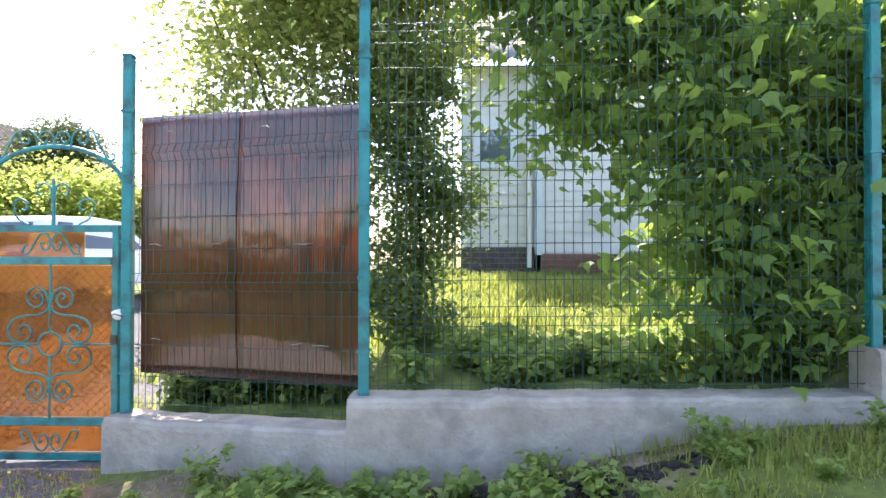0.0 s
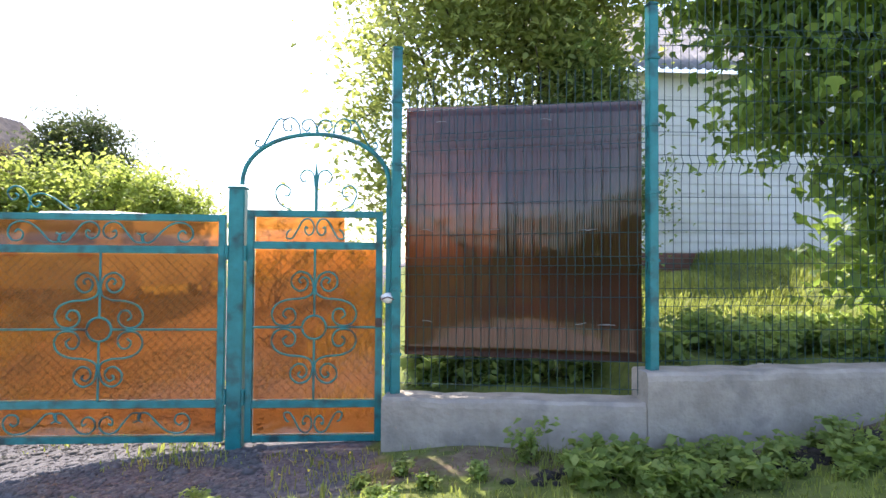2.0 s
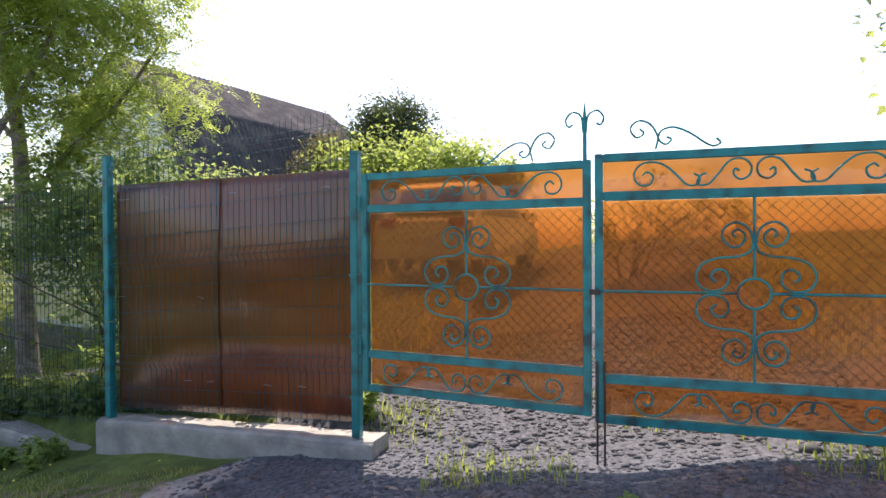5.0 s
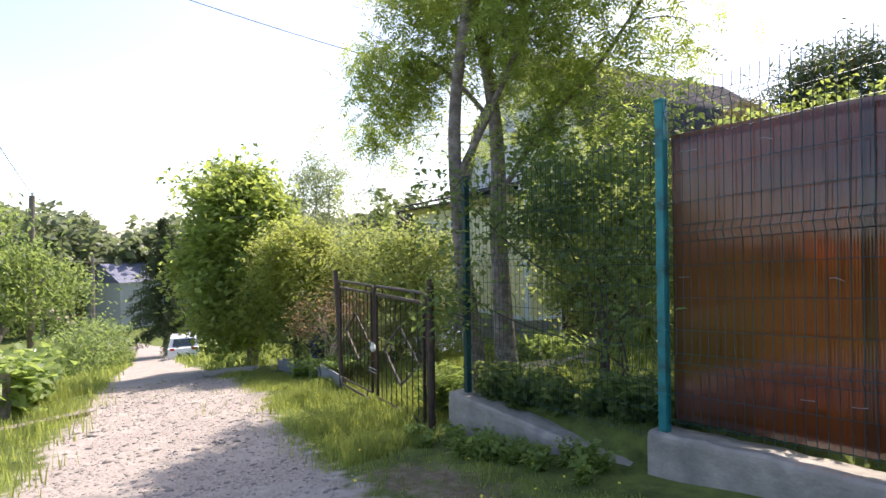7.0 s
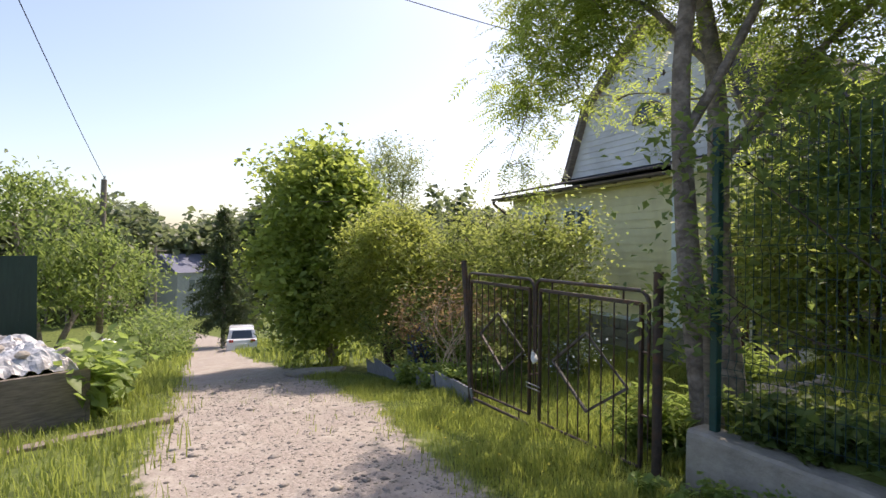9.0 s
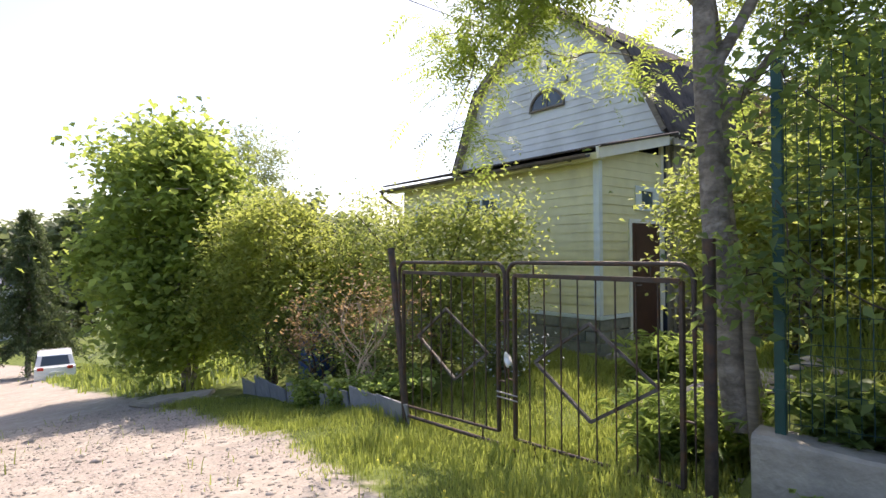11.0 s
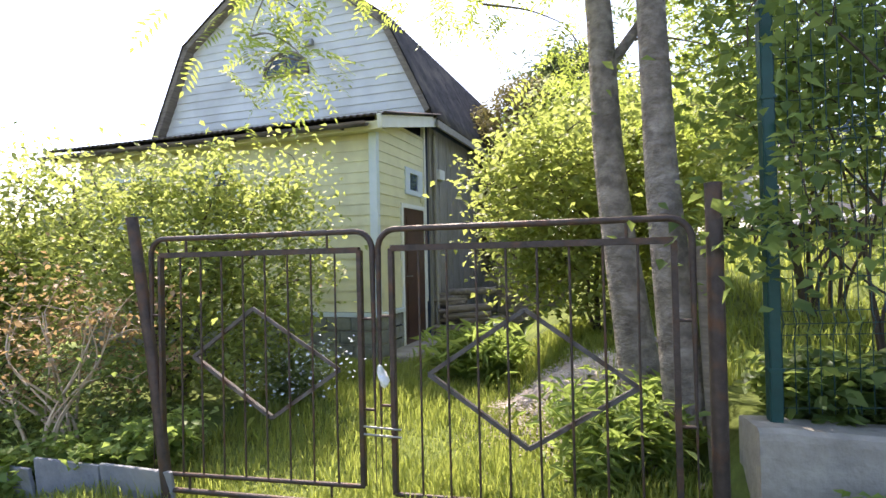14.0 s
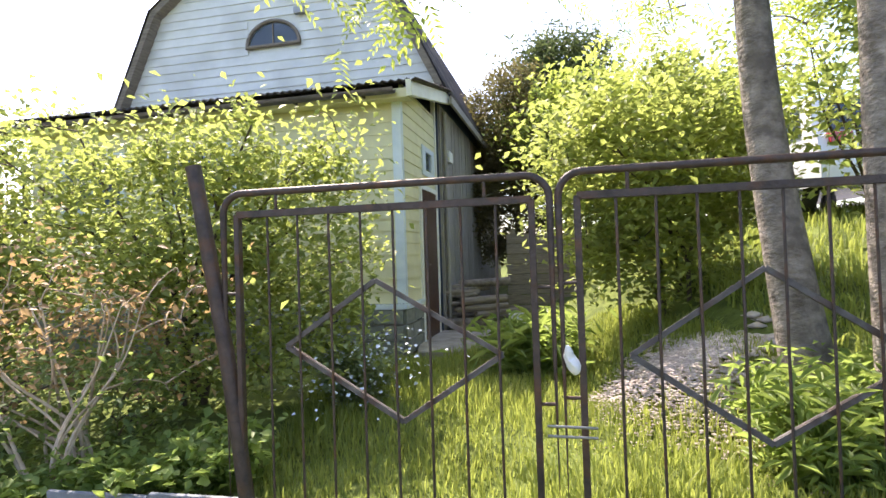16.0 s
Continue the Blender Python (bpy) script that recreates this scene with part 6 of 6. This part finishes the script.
herbs("big burdock leaves on the verge", [(-17.6, 1.05), (-18.0, 1.0), (-18.8, 1.3), (-18.4, 0.75), (-19.5, 1.2), (-19.2, 0.8), (-20.1, 1.4)], 0.24, 0.85, 10, 81)
herbs("weeds before the dark gate's post", [(rng.uniform(-11.0, -8.9), rng.uniform(3.5, 3.85)) for i in range(26)], 0.05, 0.14, 7, 82)
herbs("scattered clover tufts in the trodden grass", [(rng.uniform(-6.0, 2.0), rng.uniform(2.3, 2.9)) for i in range(36)], 0.035, 0.08, 7, 83)


def stones(name, label, x, y, size, mat, seed, sink=0.3, z=None, kind="stuff", flat=0.6):
    """Broken stones: rough five-sided lumps, one object."""
    rng = np.random.default_rng(seed)
    n = len(x)
    base = np.array([(1, 0, 0), (0.3, 0.95, 0.1), (-0.8, 0.6, 0), (-0.8, -0.6, 0.1), (0.3, -0.95, 0), (0.1, 0.05, 0.8), (0, 0, -0.7)])
    tri = np.array([(0, 1, 5), (1, 2, 5), (2, 3, 5), (3, 4, 5), (4, 0, 5), (1, 0, 6), (2, 1, 6), (3, 2, 6), (4, 3, 6), (0, 4, 6)])
    s = size * rng.lognormal(0, 0.45, n)
    a = rng.uniform(0, 6.28, n)
    b = base[None] * rng.uniform(0.65, 1.3, (n, 7, 3))
    b[:, :, 2] *= flat
    c, sn = np.cos(a)[:, None], np.sin(a)[:, None]
    v = np.stack([b[:, :, 0] * c - b[:, :, 1] * sn, b[:, :, 0] * sn + b[:, :, 1] * c, b[:, :, 2]], -1) * s[:, None, None]
    zz = land(x, y) if z is None else z
    v = v + np.stack([x, y, zz + s * (0.3 - sink)], -1)[:, None]
    f = (tri[None] + np.arange(n)[:, None, None] * 7).reshape(-1, 3)
    return tagged(part_np(name, v.reshape(-1, 3), f, mat), label, "gravel", kind=kind)


def on_road(x, y, rng):
    return road_mask(x, y) + rng.normal(0, 0.12, len(x)) > 0.6


stones("gravel", "loose pale crushed stone on the lane", *scatter(30000, -20, -3, -0.5, 5.0, 90, lambda x, y, r: on_road(x, y, r) & ((x < -7) | (y < 2.8))), 0.0105, STONE, 90)
stones("gravel", "blue-grey gravel of the drive before the gate", *scatter(16000, -7.2, -2.6, 2.7, 7.0, 94, on_road), 0.015, DARKSTONE, 94)
stones("gravel", "coarser broken stones lying on the lane", *scatter(1500, -19, -7, -0.5, 5.5, 91, on_road), 0.022, STONE, 91)
rng = np.random.default_rng(92)
n = 3600
px, py = rng.normal(-11.65, 0.27, n), rng.normal(5.72, 0.38, n)
pz = land(px, py) + 0.16 * np.exp(-((px + 11.65) / 0.35) ** 2 - ((py - 5.75) / 0.5) ** 2)
stones("wood_chip_heap", "low heap of pale wood chips and stones in the yard", px, py, 0.022, MULCH, 92, z=pz, flat=0.4)
n = 500
px, py = rng.normal(0.2, 0.55, n), rng.normal(2.72, 0.07, n)
stones("ash_heap", "black ash and cinders tipped at the footing", px, py, 0.03, COAL, 93)

FLOWER = noise_mat("pale_blue_petal", (0.55, 0.6, 0.75), (0.75, 0.78, 0.85), 30, 0.6, 0, 0)
rng = np.random.default_rng(97)
n = 420
fx, fy = rng.normal(-13.75, 0.24, n), rng.normal(6.15, 0.24, n)
fz = land(fx, fy) + rng.uniform(0.12, 0.5, n)
v, f = leaf_arrays(np.stack([fx, fy, fz], -1), 0.028, rng, 0.0, 0.9)
tagged(part_np("blossom", v, f, FLOWER), "tiny pale blue blossoms over the flowerbed", "flowers", kind="stuff")
DANDELION = noise_mat("yellow_petal", (0.75, 0.6, 0.05), (0.85, 0.7, 0.08), 30, 0.6, 0, 0)
gx, gy = scatter(260, -14, -2, 2.0, 4.6, 98, lambda x, y, r: off_road(x, y, r) & (fence_d(x, y) < -0.4))
gz = land(gx, gy) + rng.uniform(0.07, 0.13, len(gx))
v, f = leaf_arrays(np.stack([gx, gy, gz], -1), 0.022, rng, 0.0, 1.0)
tagged(part_np("dandelion", v, f, DANDELION), "small yellow flowers scattered in the grass", "flowers", kind="stuff")


# ---- things along the lane and in the yards ----
PLASTIC = noise_mat("dusty_clear_plastic", (0.36, 0.36, 0.37), (0.66, 0.66, 0.66), 5, 0.2, 0, 0.5, stain=(0.2, 0.18, 0.16), stain_scale=3)
CAR_WHITE = noise_mat("white_car_paint", (0.72, 0.73, 0.75), (0.78, 0.79, 0.8), 2, 0.25, 0, 0, coat=0.8)
TYRE = noise_mat("tyre_rubber", (0.015, 0.015, 0.015), (0.03, 0.03, 0.03), 20, 0.8, 0, 0.2)
RED = noise_mat("tail_light", (0.4, 0.02, 0.02), (0.5, 0.03, 0.03), 5, 0.2, 0, 0, coat=0.5)
BLUE = noise_mat("blue_plastic", (0.03, 0.07, 0.2), (0.05, 0.1, 0.26), 5, 0.4, 0, 0.1)
GREEN_METAL = noise_mat("dark_green_sheet", (0.008, 0.03, 0.022), (0.016, 0.05, 0.035), 3, 0.5, 0, 0.1, stretch=(8, 8, 1))
GREYBLUE = noise_mat("grey_blue_slate_strip", (0.16, 0.17, 0.20), (0.27, 0.28, 0.32), 9, 0.8, 0, 0.4, stain=(0.3, 0.29, 0.28))
FAR_ROOF = noise_mat("far_blue_roof", (0.10, 0.11, 0.17), (0.15, 0.16, 0.23), 2, 0.7, 0, 0.1)
FAR_WALL = noise_mat("far_grey_wall", (0.30, 0.32, 0.30), (0.4, 0.42, 0.38), 2, 0.8, 0, 0.1)


def car(label, x, y, z, turn, length=4.2, width=1.75, height=1.62):
    """A small hatchback or van, nose along +x."""
    o = thing("car", label, "car", (x, y, z), turn=turn)
    prof = [(-0.5, 0.30), (-0.5, 0.62), (-0.485, 0.92), (-0.44, 0.98), (-0.38, 1.50), (-0.33, 1.58), (-0.1, 1.62), (0.08, 1.57), (0.24, 1.02), (0.42, 0.93), (0.49, 0.72), (0.5, 0.30)]
    bm = bmesh.new()
    rows = []
    for s in (-1, -0.9, 0.9, 1):
        row = []
        for a, b in prof:
            inset = (0.10 if b > 1.0 else 0.0) + (0.02 if abs(s) == 1 else 0)
            w = width / 2 * abs(s) - (0.14 if b > 1.3 else 0.03 if b > 0.97 else 0.0)
            row.append(bm.verts.new((a * length, math.copysign(w, s), b * height / 1.62 - (0.03 if abs(s) == 1 and b > 1.4 else 0))))
        rows.append(row)
    for r0, r1 in zip(rows[:-1], rows[1:]):
        for i in range(len(prof) - 1):
            bm.faces.new((r0[i], r0[i + 1], r1[i + 1], r1[i]))
        bm.faces.new((r0[-1], r0[0], r1[0], r1[-1]))
    bm.faces.new(rows[0][::-1])
    bm.faces.new(rows[-1])
    bmesh.ops.recalc_face_normals(bm, faces=bm.faces)
    body = part("body", bm, CAR_WHITE, o, smooth=False)
    k = height / 1.62
    bm = bmesh.new()
    q = [(-0.435 * length - 0.02, 0.62, 1.02 * k), (-0.435 * length - 0.02, -0.62, 1.02 * k), (-0.385 * length - 0.02, -0.54, 1.46 * k), (-0.385 * length - 0.02, 0.54, 1.46 * k)]
    bm.faces.new([bm.verts.new(p) for p in q])
    bmesh.ops.solidify(bm, geom=bm.faces[:], thickness=0.01)
    part("rear_window", bm, GLASS, o)
    for s in (1, -1):
        bm = bmesh.new()
        q = [(-0.36 * length, s * (width / 2 - 0.025), 1.02 * k), (0.19 * length, s * (width / 2 - 0.025), 1.02 * k), (0.06 * length, s * (width / 2 - 0.128), 1.48 * k), (-0.32 * length, s * (width / 2 - 0.128), 1.48 * k)]
        bm.faces.new([bm.verts.new(p) for p in q])
        bmesh.ops.solidify(bm, geom=bm.faces[:], thickness=0.012)
        part("side_window", bm, GLASS, o)
        box("tail_light", (-0.5 * length - 0.01, s * 0.62 - 0.13, 0.82 * k), (-0.47 * length, s * 0.62 + 0.13, 0.96 * k), RED, o, 0.01, "red tail light")
        for fx in (-0.31, 0.32):
            w = tubes("wheel", [(np.array([(fx * length, s * (width / 2 - 0.2), 0.32), (fx * length, s * (width / 2 + 0.005), 0.32)]), 0.315)], TYRE, o, sides=20)
            bm = bmesh.new()
            bmesh.ops.create_circle(bm, cap_ends=True, segments=20, radius=0.21, matrix=pose(fx * length, s * (width / 2 + 0.012), 0.32, 90, 0, 0))
            part("rim", bm, BARE, w)
    box("bumper", (-0.5 * length - 0.05, -width / 2 + 0.06, 0.34), (-0.49 * length, width / 2 - 0.06, 0.56), CAR_WHITE, o, 0.02)
    box("number_plate", (-0.5 * length - 0.062, -0.26, 0.62), (-0.5 * length - 0.002, 0.26, 0.73), WHITE_TRIM, o, 0.002)
    return o


car("small white hatchback parked beside the lane", -45.2, 11.2, hz(-45.2, 11.2), 164)
car("white van parked on the drive behind the gate", -7.2, 10.6, hz(-7.2, 10.6), 82, 3.9, 1.75, 1.6)

pole = thing("utility_pole", "slim grey wooden utility pole beside the lane", "pole", (-50.0, 6.9, hz(-50.0, 6.9)))
tubes("shaft", [(np.array([(0, 0, -0.3), (0.1, 0, 4), (0.15, 0, 7.6)]), np.array([0.13, 0.12, 0.10]))], WOOD, pole, sides=8)
tubes("crossarm", [(np.array([(0.1, -0.7, 7.2), (0.1, 0.7, 7.2)]), 0.05)], WOOD, pole, sides=6)
pole2 = thing("utility_pole", "leaning wooden pole top above the trees", "pole", (-31.0, 2.2, hz(-31.0, 2.2)))
tubes("shaft", [(np.array([(0, 0, -0.3), (0, 0, 3), (0.0, 0.1, 6.9)]), np.array([0.12, 0.11, 0.09]))], WOOD, pole2, sides=8)
tubes("insulator", [(np.array([(0.0, 0.1, 6.85), (0.0, 0.12, 7.02)]), 0.04)], WHITE_TRIM, pole2, sides=6)


def cable(label, a, b, sag):
    t = np.linspace(0, 1, 25)[:, None]
    p = np.array(a) * (1 - t) + np.array(b) * t
    p[:, 2] -= sag * 4 * (t * (1 - t))[:, 0]
    o = thing("cable", label, "cable", (0, 0, 0))
    tubes("wire", [(p, 0.009)], TYRE, o, sides=4)
    return o


zt = hz(-31.0, 2.2)
cable("black overhead cable along the lane", (-31.0, 2.3, zt + 6.95), (10.0, -5.0, 9.2), 0.65)
cable("black cable running to the house gable", (-13.48 - 0.97 * 1.8 + 0.242 * 1.45, 8.23 + 0.242 * 1.8 + 0.97 * 1.45, 4.1), (-24.0, -1.0, 9.0), 0.3)

# far house beyond the lane
fh = thing("far_house", "distant grey house with blue-grey roof among trees", "house", (-96.0, 18.0, -6.0), turn=20)
fh.scale = (0.7, 0.7, 0.7)
box("wall", (-6, -5, -6), (6, 5, 4.2), FAR_WALL, fh, 0.0)
bm = bmesh.new()
q = [(-6.4, -5.4, 4.0), (6.4, -5.4, 4.0), (6.4, 5.4, 4.0), (-6.4, 5.4, 4.0), (0, -5.4, 7.6), (0, 5.4, 7.6)]
vs = [bm.verts.new(p) for p in q]
for f in ((0, 4, 5, 3), (1, 2, 5, 4), (0, 1, 4), (3, 5, 2), (0, 3, 2, 1)):
    bm.faces.new([vs[i] for i in f])
bmesh.ops.recalc_face_normals(bm, faces=bm.faces)
rf = part("roof", bm, FAR_ROOF, fh, "blue-grey roof")
box("chimney", (-1.6, -1.0, 6.0), (-1.0, -0.4, 8.2), BRICK, rf, 0.0)
for yy in (-2.5, 0.5, 3.0):
    box("window", (6.0, yy, 1.2), (6.03, yy + 1.1, 2.5), GLASS, fh, 0.0)

# dark green sheet fence on the far verge
gf = thing("sheet_fence", "dark green profiled sheet fence across the lane", "fence", (-20.7, 0.42, hz(-20.7, 0.0)), turn=92)
gf_h = 0.45 - hz(-20.7, 0.0)
for i in range(12):
    bm = bmesh.new()
    add_box(bm, (-3.0 + i * 0.25, -0.012, 0), (-3.0 + i * 0.25 + 0.13, 0.012, gf_h), 0.006)
    add_box(bm, (-3.0 + i * 0.25 + 0.13, 0.0, 0), (-3.0 + i * 0.25 + 0.25, 0.016, gf_h))
    part("panel", bm, GREEN_METAL, gf)

# raised bed under plastic
bz = hz(-17.6, -0.3)
bed = thing("raised_bed", "raised bed under crumpled grey plastic held by stones", "garden bed", (-18.35, -0.35, bz), turn=14)
bm = bmesh.new()
nx, ny = 72, 60
gv = {}
for i in range(nx + 1):
    for j in range(ny + 1):
        x, y = -1.2 + 2.4 * i / nx, -1.0 + 2.0 * j / ny
        edge = max(abs(x) / 1.2, abs(y) / 1.0)
        z = (-0.78 - bz) * (1 - max(0, edge - 0.82) / 0.18 * 0.22) + 0.13 * noise.noise((x * 2.6, y * 2.6, 1)) + 0.11 * abs(noise.noise((x * 5, y * 6, 4))) + 0.05 * abs(noise.noise((x * 13, y * 15, 7)))
        gv[i, j] = bm.verts.new((x, y, z))
for i in range(nx):
    for j in range(ny):
        bm.faces.new((gv[i, j], gv[i + 1, j], gv[i + 1, j + 1], gv[i, j + 1]))
part("plastic_cover", bm, PLASTIC, bed, "crumpled translucent plastic sheet")
bh = (-0.78 - bz) * 0.82
for lo, hi in (((-1.25, -1.06, -0.1), (1.25, -1.0, bh)), ((1.2, -1.0, -0.1), (1.26, 1.0, bh)), ((-1.25, 1.0, -0.1), (1.25, 1.06, bh)), ((-1.26, -1.0, -0.1), (-1.2, 1.0, bh))):
    box("board", lo, hi, WOOD, bed, 0.006)
for k, (x, y) in enumerate(((0.9, 0.4), (0.5, 0.7), (1.0, -0.3), (0.2, 0.3), (0.95, 0.85), (-0.4, 0.6))):
    bm = bmesh.new()
    bmesh.ops.create_icosphere(bm, subdivisions=2, radius=0.085)
    for v in bm.verts:
        v.co *= 1 + 0.35 * noise.noise(v.co * 9 + Vector((k, 0, 0)))
        v.co.z *= 0.6
    bmesh.ops.translate(bm, vec=(x, y, -0.74 - bz), verts=bm.verts)
    part("stone", bm, CONCRETE, bed)
plank = box("plank", (-1.3, -0.09, 0), (1.3, 0.09, 0.05), WOOD, None, 0.006)
plank.matrix_world = pose(-16.2, 0.55, hz(-16.2, 0.55) + 0.02, 0, 0, 100)
tagged(plank, "weathered plank lying in the verge grass", "plank")
bk = thing("plastic_sack", "pale crumpled sack among the burdock", "sack", (-21.5, 1.55, hz(-21.5, 1.55)))
bm = bmesh.new()
bmesh.ops.create_icosphere(bm, subdivisions=3, radius=0.26)
for v in bm.verts:
    v.co *= 1 + 0.3 * noise.noise(v.co * 5)
    v.co.z = v.co.z * 1.1 + 0.75
part("sack", bm, WHITE_TRIM, bk)
tubes("stake", [(np.array([(0, 0, -0.1), (0.02, 0, 0.7)]), 0.03)], WOOD, bk)

# low slate edging along the hedge
edge = thing("slate_edging", "low edging of grey-blue slate pieces along the hedge", "edging", (0, 0, 0), kind="structure")
ea, eb = np.array([-14.0, 4.70]), np.array([-18.6, 5.75])
for i in range(8):
    p, q = ea + (eb - ea) * (i / 8), ea + (eb - ea) * ((i + 1) / 8 - 0.004)
    d = q - p
    z0 = hz(*p)
    m = pose(p[0], p[1], z0, -8 + 3 * math.sin(i * 2.1), 0, math.degrees(math.atan2(d[1], d[0])))
    part("slate", add_box(bmesh.new(), (0, -0.012, -0.1), (float(np.linalg.norm(d)), 0.012, 0.22 + 0.03 * math.sin(i * 3.3)), 0.003, m), GREYBLUE, edge)

# yard clutter
yz = -0.985
bucket = thing("bucket", "white plastic bucket standing by the shed", "bucket", (-12.05, 9.3, hz(-12.05, 9.3) + 0.05))
tubes("pail", [(np.array([(0, 0, 0), (0, 0, 0.13), (0, 0, 0.27)]), np.array([0.10, 0.115, 0.13]))], WHITE_TRIM, bucket, sides=18)
tubes("rim", [(np.array([(0.132 * math.cos(a), 0.132 * math.sin(a), 0.27) for a in np.linspace(0, 6.283, 25)]), 0.006)], WHITE_TRIM, bucket, sides=5)
shed = thing("wood_fence", "weathered grey board fence at the back of the yard", "fence", (-12.0, 10.6, hz(-12.0, 10.6)), turn=-8)
for i in range(9):
    box("board", (0.0, -0.012, 0.04 + i * 0.155), (3.4, 0.012, 0.185 + i * 0.155), WOOD, shed, 0.004)
for x in (0.1, 1.7, 3.3):
    box("post", (x - 0.04, 0.013, -0.2), (x + 0.04, 0.09, 1.5), WOOD, shed, 0.004)
pile = thing("firewood_pile", "untidy dark pile of boards and logs by the door", "woodpile", (-12.55, 10.2, hz(-12.55, 10.2)), turn=12)
rl = random.Random(9)
for i in range(22):
    a = rl.uniform(-0.35, 0.35)
    x, y, z = rl.uniform(-0.35, 0.35), rl.uniform(-0.3, 0.3), 0.06 + 0.034 * i * 0.9
    tubes("log", [(np.array([(x - 0.35, y - 0.35 * math.sin(a), z + rl.uniform(-0.05, 0.05)), (x + 0.35, y + 0.35 * math.sin(a), z)]), rl.uniform(0.03, 0.06))], WOOD if i % 3 else BARK, pile, sides=7)
barrel = thing("blue_barrel", "blue plastic barrel behind the rose bush", "barrel", (-17.0, 6.0, hz(-17.0, 6.0)))
tubes("drum", [(np.array([(0, 0, 0), (0, 0, 0.1), (0, 0, 0.4), (0, 0, 0.7), (0, 0, 0.8)]), np.array([0.24, 0.27, 0.29, 0.27, 0.24]))], BLUE, barrel, sides=20)
stake = thing("stake", "round grey-green wooden stake by the rowan", "stake", (-10.92, 4.45, hz(-10.92, 4.45)))
tubes("shaft", [(np.array([(0, 0, -0.1), (-0.03, 0, 0.6), (-0.05, 0, 1.2)]), 0.035)], WOOD, stake, sides=9)
sl = thing("stepping_slab", "pale broken slabs lying at the lane's edge", "slab", (-19.6, 4.75, hz(-19.6, 4.75)))
for i in range(3):
    part("slab", add_box(bmesh.new(), (-0.4, -0.2, 0), (0.4, 0.2, 0.06), 0.01, pose(0.25 * i, 0.15 * i, 0.03 + 0.05 * i, 4, -6, 20 * i)), CONCRETE, sl)
